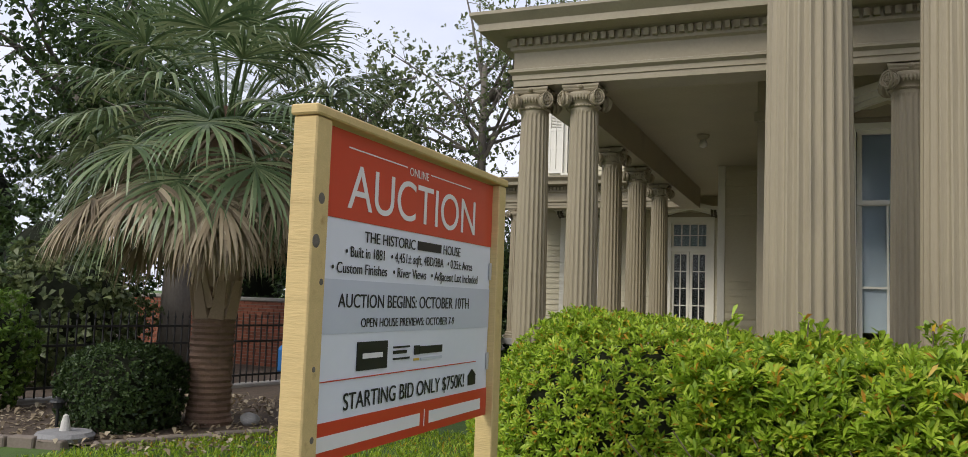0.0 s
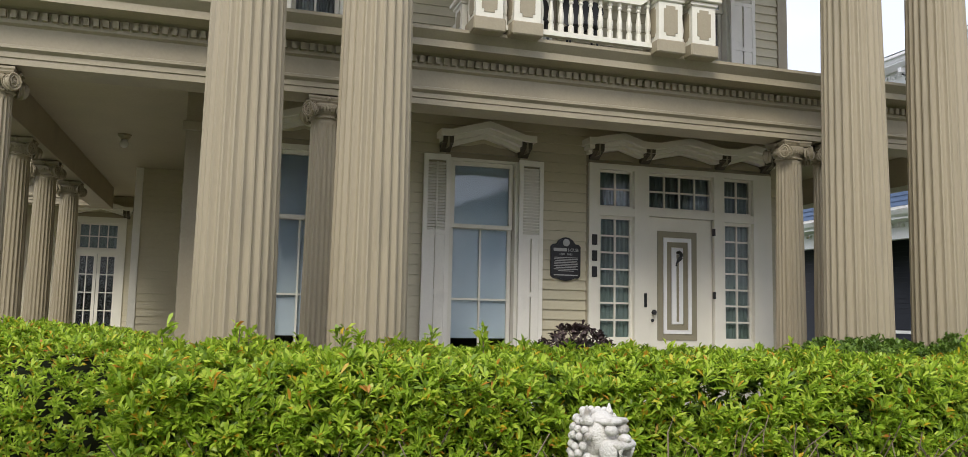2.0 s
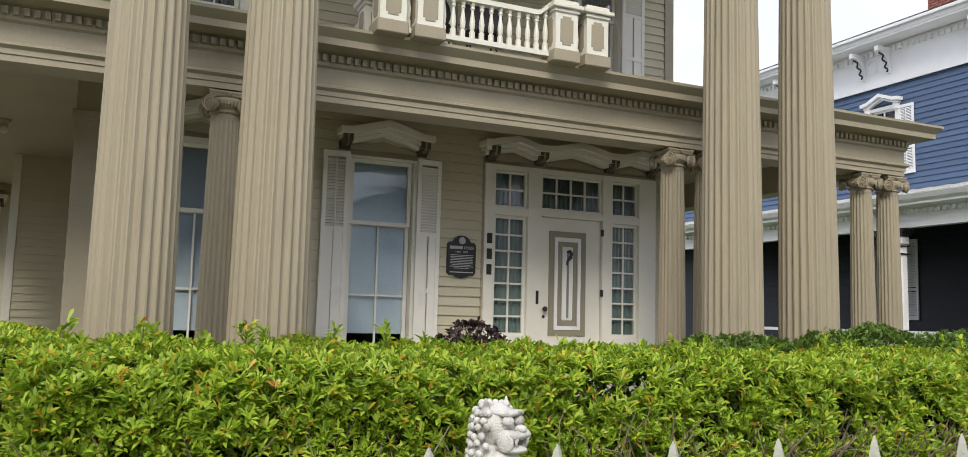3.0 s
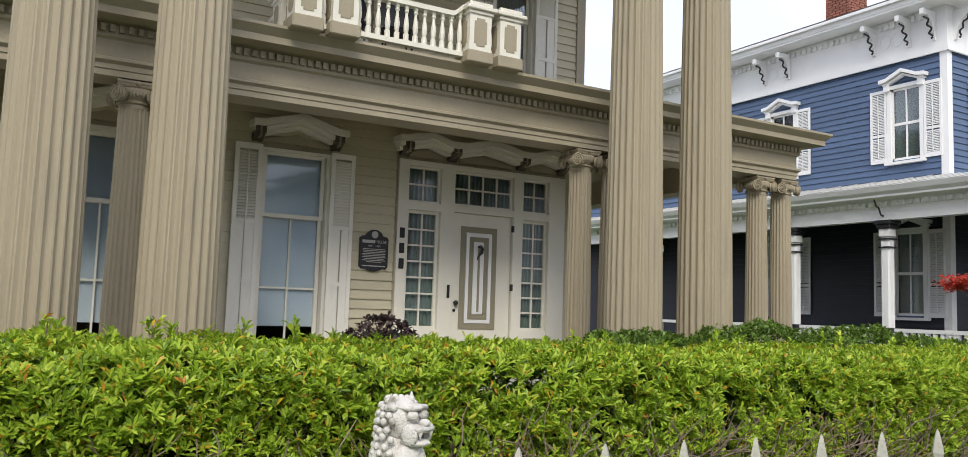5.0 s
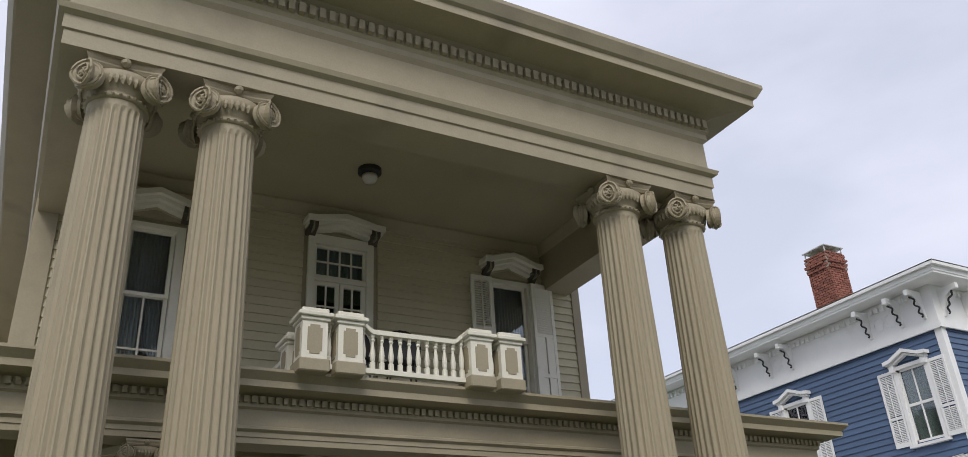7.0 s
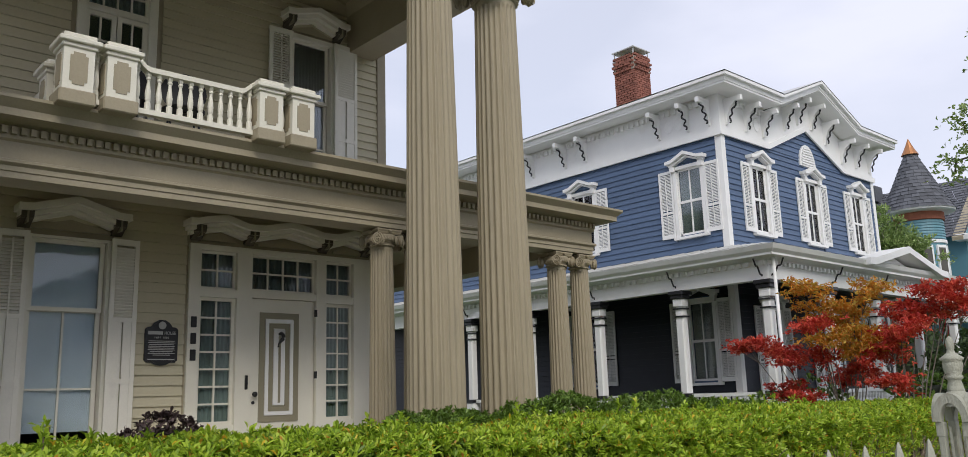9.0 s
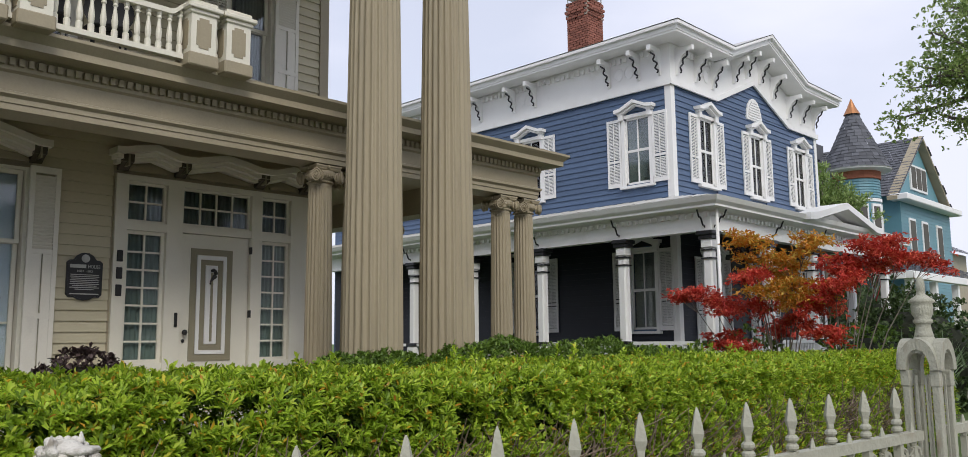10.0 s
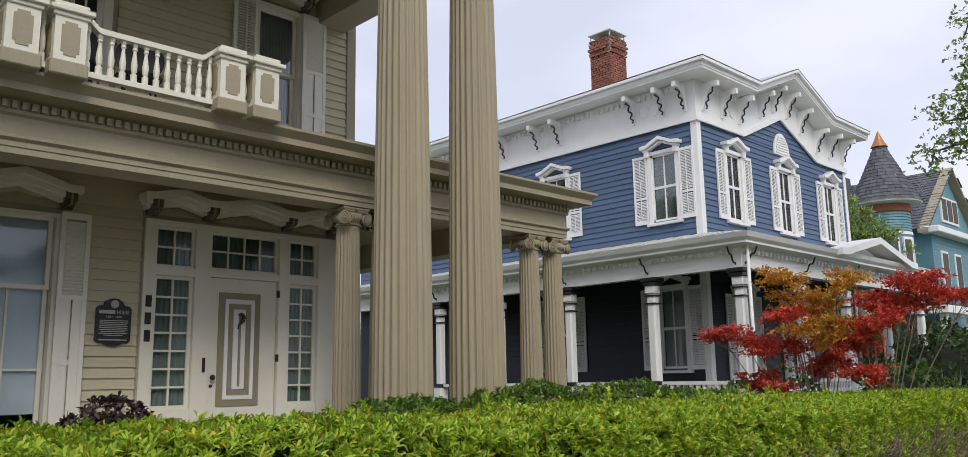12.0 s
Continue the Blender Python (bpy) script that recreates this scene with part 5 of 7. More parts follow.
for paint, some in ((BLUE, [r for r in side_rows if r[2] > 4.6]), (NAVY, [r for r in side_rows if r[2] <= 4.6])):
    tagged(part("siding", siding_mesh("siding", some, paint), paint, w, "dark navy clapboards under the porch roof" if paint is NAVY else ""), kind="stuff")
rows = clap_rows(BX0, BX1, 0.5, 7.62, 0.135, [(a - 0.1, b + 0.1, c - 0.05, d + 0.1) for a, b, c, d in win_front])
z = 7.59
while z < 8.4:
    k = (8.46 - z) / 0.83
    rows.append((20.92 - 1.97 * k, 20.92 + 1.97 * k, z, 0.135))
    z += 0.135
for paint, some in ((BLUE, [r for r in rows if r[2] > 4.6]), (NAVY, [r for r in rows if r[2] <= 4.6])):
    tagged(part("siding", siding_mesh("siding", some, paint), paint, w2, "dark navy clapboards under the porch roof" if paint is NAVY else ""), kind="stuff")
part("corner_board", boxes((BX0 - 0.04, BX0 + 0.13, BY0 - 0.04, BY0 + 0.13, 0.5, 7.63), bevel=0.005), WHITE, bh)
part("corner_board", boxes((BX1 - 0.13, BX1 + 0.03, BY0 - 0.04, BY0 + 0.13, 0.5, 7.63), bevel=0.005), WHITE, bh)
# frieze, mouldings and eaves, which rise to a low gable in the middle of the front
fr = bmesh.new()
TOP = [(x, z + 0.94) for x, z in GAB]
prism(fr, GAB + TOP[::-1], -0.05, 0.0)
f1 = part("frieze", fr, WHITE, bh, "broad white frieze rising to a low gable")
f1.matrix_basis = FRONT
f2 = part("frieze", boxes((-13, 0.05, -0.05, 0.0, 7.62, 8.56)), WHITE, bh)
f2.matrix_basis = SIDE
b = part("moulding", band(bmesh.new(), [(BX0 - 0.09, 7.70)] + [(x, z + 0.08) for x, z in GAB[1:4]] + [(BX1 + 0.05, 7.70)], 0.14, -0.10, -0.05), WHITE, bh)
b.matrix_basis = FRONT
b = part("moulding", boxes((-13, 0.09, -0.10, -0.05, 7.56, 7.70)), WHITE, bh)
b.matrix_basis = SIDE
OV = 0.58
EV = [(BX0 - OV, 8.56), (18.85, 8.56), (20.92, 9.40), (23.0, 8.56), (BX1 + 0.55, 8.56)]
for k, (o, lo, hi, lab) in enumerate(((0.0, 0.0, 0.05, "soffit"), (0.02, 0.05, 0.15, "fascia"), (0.10, 0.15, 0.22, "gutter"))):
    e = part(lab, band(bmesh.new(), [(x + (0.006 - o if i == 0 else 0), z + hi) for i, (x, z) in enumerate(EV)], hi - lo, -OV - o, 0.3), WHITE, bh)
    e.matrix_basis = FRONT
    e = part(lab, boxes((-13, OV - 0.004 - 0.001 * k, -OV - o, 0.3, 8.56 + lo + 0.001, 8.56 + hi - 0.001)), WHITE, bh)
    e.matrix_basis = SIDE
rf = bmesh.new()
P = [rf.verts.new(p) for p in ((BX0 - 0.69, BY0 - 0.69, 8.80), (18.85, BY0 - 0.69, 8.80), (20.92, BY0 - 0.69, 9.64), (23.0, BY0 - 0.69, 8.80), (BX1 + 0.56, BY0 - 0.69, 8.80), (BX1 + 0.56, 24, 8.80), (BX0 - 0.69, 24, 8.80), (20.92, 14, 9.72), (20.92, 20, 9.8))]
for f in ((0, 1, 7), (1, 2, 7), (2, 3, 7), (3, 4, 7), (4, 5, 8, 7), (5, 6, 8), (6, 0, 7, 8)):
    rf.faces.new([P[i] for i in f])
part("roof", rf, METALROOF, bh, "low pale metal roof")
wig = bmesh.new()
tube(wig, [(0.035 * math.sin(u * 17), -0.09 - 0.22 * u * u, 7.76 + 0.46 * u) for u in [i / 30 for i in range(31)]], 0.022, 5)
wig_me = finish(wig, "bracket_scroll")
brk = bmesh.new()
prism(brk, [(-0.34, 0.86), (0.0, 0.86), (0.0, 0.22), (-0.05, 0.24), (-0.09, 0.46), (-0.18, 0.64), (-0.32, 0.74)], -0.035, 0.035)
for v in brk.verts:
    v.co = Vector((v.co.y, v.co.x, v.co.z + 7.5))
box(brk, -0.05, 0.05, -0.46, -0.31, 8.24, 8.36)
brk_me = finish(brk, "eave_bracket")


def eave_bracket(x, m, lift=0.0):
    b = part("eave_bracket", brk_me, WHITE, bh, "white scrolled eave bracket")
    b.matrix_basis = m @ Matrix.Translation((x, -0.05, lift))
    part("bracket_scroll", wig_me, DARKPAINT, b, "black wavy trim on the bracket").location = (0, -0.03, 0.0)


for x in (17.12, 17.95, 18.75, 23.75, 24.6):
    eave_bracket(x, FRONT, 0.10)
for x in (19.85, 20.55, 21.30, 22.0):
    eave_bracket(x, FRONT, 0.93 - abs(x - 20.92) * 0.42)
eave_bracket(22.9, FRONT, 0.10)
for y in (10.5, 11.07, 11.92, 14.32, 15.07, 16.32, 17.7):
    eave_bracket(BY0 - y, SIDE, 0.10)
side_dentil = finish(boxes((0, 0.08, -0.12, -0.05, 8.36, 8.48)), "dentil")
for i in range(60):
    part("dentil", side_dentil, WHITE, bh).matrix_basis = SIDE @ Matrix.Translation((-0.55 - i * 0.16, 0, 0))
for i in range(11):
    part("dentil", side_dentil, WHITE, bh).matrix_basis = FRONT @ Matrix.Translation((17.1 + i * 0.16, 0, 0))
for y in (11.36, 11.66, 14.55, 14.84):
    vent = lathe([(0.02, 0), (0.125, 0.0), (0.14, 0.01), (0.14, 0.02), (0.115, 0.022), (0.11, 0.01), (0.02, 0.012)], 20)
    v = part("oval_vent", vent, WHITE, bh, "round louvred frieze vent")
    v.matrix_basis = SIDE @ Matrix.Translation((BY0 - y, -0.05, 8.10)) @ Matrix.Rotation(radians(90), 4, "X") @ Matrix.Diagonal((1, 1.25, 1, 1))
for x in (18.18, 18.48):
    v = part("oval_vent", bpy.data.meshes["oval_vent"], WHITE, bh)
    v.matrix_basis = FRONT @ Matrix.Translation((x, -0.05, 8.10)) @ Matrix.Rotation(radians(90), 4, "X") @ Matrix.Diagonal((1, 1.25, 1, 1))
fan = bmesh.new()
prism(fan, [(0.42, 0)] + [(0.42 * math.cos(a), 0.60 * math.sin(a)) for a in [math.pi * i / 14 for i in range(1, 14)]] + [(-0.42, 0)], -0.06, 0)
fo = part("fan_vent", fan, WHITE, bh, "half round louvred gable vent")
fo.matrix_basis = FRONT @ Matrix.Translation((20.92, 0, 7.42))
for i in range(7):
    z = 0.05 + i * 0.07
    wv = 0.34 * math.sqrt(max(0.02, 1 - (z / 0.55) ** 2))
    part("slat", boxes((-wv, wv, -0.085, -0.055, z, z + 0.04)), WHITE, fo)


def blue_window(m, x0, x1, z0, z1, shut_w, glass_cols, curtain):
    wv = part("window", boxes((x0 - 0.09, x0, -0.06, 0.1, z0 - 0.04, z1 + 0.08), (x1, x1 + 0.09, -0.06, 0.1, z0 - 0.04, z1 + 0.08), (x0, x1, -0.058, 0.1, z1, z1 + 0.08), (x0 - 0.14, x1 + 0.14, -0.11, 0.1, z0 - 0.10, z0 - 0.04)), WHITE, bh, "white framed sash window with open louvred shutters")
    wv.matrix_basis = m
    mid = (z0 + z1) / 2
    part("pane", boxes((x0, x1, 0.03, 0.034, z0, mid)), GLASS, wv).visible_shadow = False
    part("pane", boxes((x0, x1, 0.03, 0.034, mid, z1)), GLASS, wv).visible_shadow = False
    part("sash_frame", boxes((x0, x1, 0.0, 0.028, mid - 0.03, mid + 0.03), ((x0 + x1) / 2 - 0.014, (x0 + x1) / 2 + 0.014, 0.004, 0.028, z0, z1), (x0, x0 + 0.04, 0.002, 0.028, z0, z1), (x1 - 0.04, x1, 0.002, 0.028, z0, z1), (x0, x1, 0.002, 0.028, z0 - 0.03, z0 + 0.05), (x0, x1, 0.002, 0.028, z1 - 0.05, z1)), WHITE, wv)
    hd = bmesh.new()
    a, b, c, zz = x0 - 0.20, x1 + 0.20, (x0 + x1) / 2, z1 + 0.20
    band(hd, [(a, zz + 0.02), (a + 0.18, zz + 0.04), (c, zz + 0.20), (b - 0.18, zz + 0.04), (b, zz + 0.02)], 0.08, -0.20, 0)
    band(hd, [(a + 0.05, zz - 0.06), (a + 0.2, zz - 0.04), (c, zz + 0.10), (b - 0.2, zz - 0.04), (b - 0.05, zz - 0.06)], 0.05, -0.13, 0)
    box(hd, a + 0.08, a + 0.2, -0.13, 0, zz - 0.24, zz - 0.10)
    box(hd, b - 0.2, b - 0.08, -0.13, 0, zz - 0.24, zz - 0.10)
    part("hood", hd, WHITE, wv, "white peaked hood")
    cl = part("curtain", boxes((x0 + 0.02, x1 - 0.02, 0.10, 0.105, z0 + 0.02, z1)), curtain, wv)
    h = z1 - z0 + 0.05
    for side in (-1, 1):
        fb, vs, fs = shutter_mesh(shut_w, h)
        sh = part("shutter", fb, WHITE, wv, "white louvred shutter")
        me = pydata("slats", vs, fs, WHITE)
        sh.data.transform(Matrix.Translation((x0 - 0.10 - shut_w if side < 0 else x1 + 0.10, -0.03, z0 - 0.03)))
        me.transform(Matrix.Translation((x0 - 0.10 - shut_w if side < 0 else x1 + 0.10, -0.03, z0 - 0.03)))
        bm = bmesh.new()
        bm.from_mesh(sh.data)
        bm.from_mesh(me)
        bm.to_mesh(sh.data)
        bm.free()


for x0, x1, z0, z1 in win_side:
    blue_window(SIDE, x0, x1, z0, z1, 0.40, 2, LACE_G if z0 > 4 else LACE)
for x0, x1, z0, z1 in win_front:
    blue_window(FRONT, x0, x1, z0, z1, 0.38, 2, LACE)
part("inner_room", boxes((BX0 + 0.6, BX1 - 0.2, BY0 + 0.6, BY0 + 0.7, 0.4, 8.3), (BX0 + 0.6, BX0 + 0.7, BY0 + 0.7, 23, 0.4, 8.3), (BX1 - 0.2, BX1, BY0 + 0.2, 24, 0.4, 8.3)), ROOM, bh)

# porch of the blue house
PX, PY = 14.80, 8.26
pr = bmesh.new()
Q = [pr.verts.new(p) for p in ((PX - 0.35, 24, 4.40), (PX - 0.35, PY - 0.35, 4.40), (25.2, PY - 0.35, 4.40), (25.2, BY0, 4.93), (BX0, BY0, 4.93), (BX0, 24, 4.93))]
for f in ((0, 1, 4, 5), (1, 2, 3, 4)):
    pr.faces.new([Q[i] for i in f])
proof = part("porch_roof", pr, METALROOF, bh, "pale standing seam porch roof")
seam = bmesh.new()
for i in range(34):
    y = PY + 0.1 + i * 0.45
    if y > BY0:
        tube(seam, [(PX - 0.33, y, 4.42), (BX0, y, 4.945)], 0.014, 4)
    else:
        k = (y - PY + 0.35) / (BY0 - PY + 0.35)
        tube(seam, [(PX - 0.33, y, 4.42), (PX - 0.35 + (BX0 - PX + 0.35) * k, y, 4.41 + 0.53 * k)], 0.014, 4)
for i in range(22):
    x = PX + 0.1 + i * 0.48
    k = min(1, (x - PX + 0.35) / (BX0 - PX + 0.35))
    tube(seam, [(x, PY - 0.33, 4.42), (x, PY - 0.35 + (BY0 - PY + 0.35) * k, 4.41 + 0.53 * k)], 0.014, 4)
part("roof_seams", seam, METALROOF, proof)
PLINE = [(PX, 24), (PX, PY), (25.0, PY)]
pe = bmesh.new()
moulding(pe, PLINE, [(-0.12, 3.78), (0.08, 3.78), (0.08, 4.12), (0.12, 4.16), (0.34, 4.20), (0.34, 4.24), (0.40, 4.30), (0.44, 4.39), (-0.12, 4.39)])
part("porch_beam", pe, WHITE, bh, "white moulded porch eave")
# unseen ceiling and floor coloured dark to deepen the shade in the porch
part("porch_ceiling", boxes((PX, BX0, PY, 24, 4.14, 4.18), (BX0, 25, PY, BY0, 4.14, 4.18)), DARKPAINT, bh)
part("porch_floor", boxes((PX - 0.2, BX0, PY - 0.2, 24, 0.95, 1.08), (BX0, 25.1, PY - 0.2, BY0, 0.95, 1.08)), SLATE, bh)
part("porch_base", boxes((PX - 0.1, PX, PY - 0.1, 24, -0.1, 0.95), (PX, 25, PY - 0.1, PY, -0.1, 0.95)), WHITE, bh)
pg = bmesh.new()
prism(pg, [(18.5, 4.2), (22.1, 4.2), (20.3, 4.62)], -0.06, 0.0)
pgo = part("porch_gable", pg, WHITE, bh, "low white gable on the porch")
pgo.matrix_basis = Matrix.Translation((0, PY - 0.12, 0))
b = part("gable_eave", band(bmesh.new(), [(18.2, 4.43), (18.5, 4.45), (20.3, 4.86), (22.1, 4.45), (22.5, 4.43)], 0.15, -0.42, 0.25), WHITE, pgo)
low_dentil = finish(boxes((-0.035, 0.035, -0.035, 0.035, 4.05, 4.13)), "dentil")
for i in range(70):
    part("dentil", low_dentil, WHITE, bh).location = (PX - 0.115, PY + i * 0.16, 0)
for i in range(64):
    part("dentil", low_dentil, WHITE, bh).location = (PX + i * 0.16, PY - 0.115, 0)


def porch_post(x, y):
    p = part("porch_post", boxes((x - 0.095, x + 0.095, y - 0.095, y + 0.095, 1.62, 3.46), (x - 0.14, x + 0.14, y - 0.14, y + 0.14, 1.08, 1.62), bevel=0.03), WHITE, bh, "white square porch post with dark bands")
    part("cap", boxes((x - 0.15, x + 0.15, y - 0.15, y + 0.15, 3.62, 3.70), (x - 0.18, x + 0.18, y - 0.18, y + 0.18, 3.70, 3.78), bevel=0.012), DARKPAINT, p)
    part("neck", boxes((x - 0.115, x + 0.115, y - 0.115, y + 0.115, 3.46, 3.62), bevel=0.01), WHITE, p)
    for hw, za, zb in ((0.118, 3.40, 3.43), (0.118, 3.24, 3.27), (0.15, 1.62, 1.70)):
        part("dark_band", boxes((x - hw, x + hw, y - hw, y + hw, za, zb)), DARKPAINT, p)
    bm = bmesh.new()
    for dx, dy in ((0, -1), (0, 1), (-1, 0), (1, 0)):
        tube(bm, [(x + dx * (0.10 + 0.30 * u), y + dy * (0.10 + 0.30 * u), 3.80 + 0.33 * u + 0.03 * math.sin(u * 14)) for u in [i / 12 for i in range(13)]], 0.018, 5)
    part("scroll_bracket", bm, DARKPAINT, p, "black curled bracket under the eave")


for x, y in ((PX + 0.05, PY + 0.05), (PX + 0.05, 10.29), (PX + 0.05, 12.50), (PX + 0.05, 14.7), (PX + 0.05, 16.9), (17.25, PY + 0.05), (19.43, PY + 0.05), (21.7, PY + 0.05), (24.0, PY + 0.05)):
    porch_post(x, y)
rail = thing("porch_railing", "white porch railing with turned balusters on the blue house", "railing")
part("rail", boxes((PX, PX + 0.10, PY, 18, 1.62, 1.69), (PX + 0.1, 24.4, PY, PY + 0.10, 1.62, 1.69), (PX, PX + 0.10, PY, 18, 1.14, 1.20), (PX + 0.1, 24.4, PY, PY + 0.10, 1.14, 1.20)), WHITE, rail)
pb = finish(lathe([(0.045, 0), (0.045, 0.06), (0.025, 0.08), (0.05, 0.17), (0.03, 0.30), (0.045, 0.36), (0.045, 0.42)], 8), "baluster")
for i in range(44):
    part("baluster", pb, WHITE, rail).location = (PX + 0.05, PY + 0.22 + i * 0.145, 1.20)
for i in range(60):
    part("baluster", pb, WHITE, rail).location = (PX + 0.25 + i * 0.145, PY + 0.05, 1.20)
lamp = tube(bmesh.new(), [(PX - 0.05, PY - 0.2, 0.0), (PX - 0.05, PY - 0.2, 4.2)], 0.032, 10)
solid("rain_pipe", lamp, WHITE, "white rain pipe at the corner of the blue porch", "downpipe", smooth=True)

# chimney of brick courses
chim = thing("chimney", "red brick chimney with a stepped top and metal cap", "chimney", pose(19.85, 14.9, 9.45) @ Matrix.Diagonal((0.92, 0.92, 0.96, 1)))
part("core", boxes((-0.36, 0.36, -0.36, 0.36, -0.4, 2.30)), MORTAR, chim)
part("flashing", boxes((-0.46, 0.46, -0.46, 0.46, -0.5, 0.62)), METALROOF, chim, "pale metal flashing")
brick_me = finish(boxes((-0.10, 0.10, -0.045, 0.045, -0.031, 0.031)), "brick")
brick_me.materials.append(BRICK)
nb = 0
for j in range(23):
    z = 0.68 + j * 0.075
    grow = 0.0 if j < 16 else (0.05 if j < 18 else (0.10 if j < 20 else 0.05))
    for side in range(4):
        for k in range(3):
            off = (k - 1) * 0.245 + (0.06 if j % 2 else -0.06)
            ob = part("brick", brick_me, BRICK, chim)
            ob.matrix_basis = Matrix.Rotation(side * math.pi / 2, 4, "Z") @ Matrix.Translation((off, -0.365 - grow, z)) @ Matrix.Diagonal((1.08, 1, 1, 1))
part("cap_core", boxes((-0.42, 0.42, -0.42, 0.42, 1.85, 2.28)), MORTAR, chim)
part("cap", boxes((-0.45, 0.45, -0.45, 0.45, 2.55, 2.58), (-0.40, -0.37, -0.40, -0.37, 2.3, 2.55), (0.37, 0.40, -0.40, -0.37, 2.3, 2.55), (-0.40, -0.37, 0.37, 0.40, 2.3, 2.55), (0.37, 0.40, 0.37, 0.40, 2.3, 2.55)), METALROOF, chim, "flat metal rain cap on legs")

# ---- flag on the blue porch ----
flag = thing("flag", "striped red and white flag hanging from a porch pole", "flag", pose(20.7, 7.45, 3.55, 0, 0, 25))
part("pole", tube(bmesh.new(), [(-0.25, 0.2, -0.2), (0.55, -0.5, 0.55)], 0.02, 6), WHITE, flag)
for k in range(7):
    vs, fs = [], []
    for i in range(9):
        u = i / 8
        for s in (0, 1):
            x = -0.15 + (k + s) * 0.13
            vs.append((x + 0.22 * u, -0.12 + 0.07 * math.sin(u * 7 + k * 0.5), 0.25 + (k + s) * 0.05 - 1.25 * u))
    for i in range(8):
        fs.append((2 * i, 2 * i + 1, 2 * i + 3, 2 * i + 2))
    part("stripe", pydata("stripe", vs, fs, FLAG_R if k % 2 == 0 else FLAG_W, True), FLAG_R, flag)
part("canton", boxes((0.2, 0.75, -0.2, -0.17, 0.05, 0.5)), FLAG_B, flag)

# ---- the teal house with a turret, far along the street ----
th = thing("teal_house", "teal clapboard house with a shingled corner turret and gable", "house", pose(0, -1.9, 0))


def shingles(parent, quad, rows, cols, mat, name="shingles"):
    """Overlapping shingle courses over a roof plane given by its four corners, eave first."""
    a, b, c, d = [Vector(p) for p in quad]
    nrm = (b - a).cross(d - a).normalized()
    vs, fs = [], []
    rg = random.Random(3)
    for j in range(rows):
        v0, v1 = j / rows, (j + 1) / rows
        for i in range(cols):
            o = 0.5 if j % 2 else 0.0
            u0, u1 = (i + o) / cols, min(1.0, (i + o + 0.94) / cols)
            if u0 >= 1:
                continue
            k = len(vs)
            lo0, lo1 = a.lerp(b, u0), a.lerp(b, u1)
            hi0, hi1 = d.lerp(c, u0), d.lerp(c, u1)
            t = 0.03 + rg.random() * 0.02
            vs += [lo0.lerp(hi0, v0) + nrm * t, lo1.lerp(hi1, v0) + nrm * t, lo1.lerp(hi1, v1) + nrm * 0.004, lo0.lerp(hi0, v1) + nrm * 0.004, lo0.lerp(hi0, v0), lo1.lerp(hi1, v0)]
            fs += [(k, k + 1, k + 2, k + 3), (k + 4, k + 5, k + 1, k)]
    ob = part(name, pydata(name, vs, fs, mat), mat, parent)
    return tagged(ob, kind="stuff")


TX, TY = 48.6, 19.8
part("turret_wall", lathe([(1.18, 4.0), (1.18, 10.6)], 28, None, (TX, TY, 0)), TEAL, th, "round teal turret")
tw = bmesh.new()
for j in range(7):
    lathe([(1.20, 9.35 + j * 0.15), (1.23, 9.36 + j * 0.15), (1.19, 9.35 + j * 0.15 + 0.15)], 28, tw, (TX, TY, 0))
part("scale_siding", tw, TEAL, th)
part("turret_band", lathe([(1.24, 10.42), (1.28, 10.45), (1.28, 10.85), (1.24, 10.88)], 28, None, (TX, TY, 0)), BRICK_I, th, "dark red band under the turret roof")
part("turret_band", lathe([(1.20, 9.12), (1.25, 9.14), (1.25, 9.30), (1.20, 9.32)], 28, None, (TX, TY, 0)), WHITE, th)
part("turret_eave", lathe([(1.30, 10.86), (1.85, 10.92), (1.88, 11.02), (1.75, 11.06)], 32, None, (TX, TY, 0)), WHITE, th)
vs, fs = [], []
rg = random.Random(9)
for j in range(16):
    z0, z1 = 11.0 + j * 0.21, 11.0 + (j + 1) * 0.21 + 0.02
    r0, r1 = [1.86 * max(0.0, (1 - ((z - 11.0) / 4.2))) ** 1.12 + 0.02 for z in (z0, z1)]
    n = max(6, int(30 * r0 / 1.86))
    for i in range(n):
        a0, a1 = 2 * math.pi * (i + 0.5 * (j % 2)) / n, 2 * math.pi * (i + 0.5 * (j % 2) + 0.97) / n
        t = 0.03 + 0.02 * rg.random()
        k = len(vs)
        vs += [(TX + (r0 + t) * math.cos(a0), TY + (r0 + t) * math.sin(a0), z0), (TX + (r0 + t) * math.cos(a1), TY + (r0 + t) * math.sin(a1), z0), (TX + r1 * math.cos(a1), TY + r1 * math.sin(a1), z1), (TX + r1 * math.cos(a0), TY + r1 * math.sin(a0), z1)]
        fs.append((k, k + 1, k + 2, k + 3))
tr_ = part("turret_roof", pydata("turret_roof", vs, fs, SLATE), SLATE, th, "steep conical grey slate turret roof")
part("turret_cap", lathe([(0.46, 14.30), (0.24, 14.72), (0.02, 15.25)], 16, None, (TX, TY, 0)), COPPER, th, "copper cone tip")
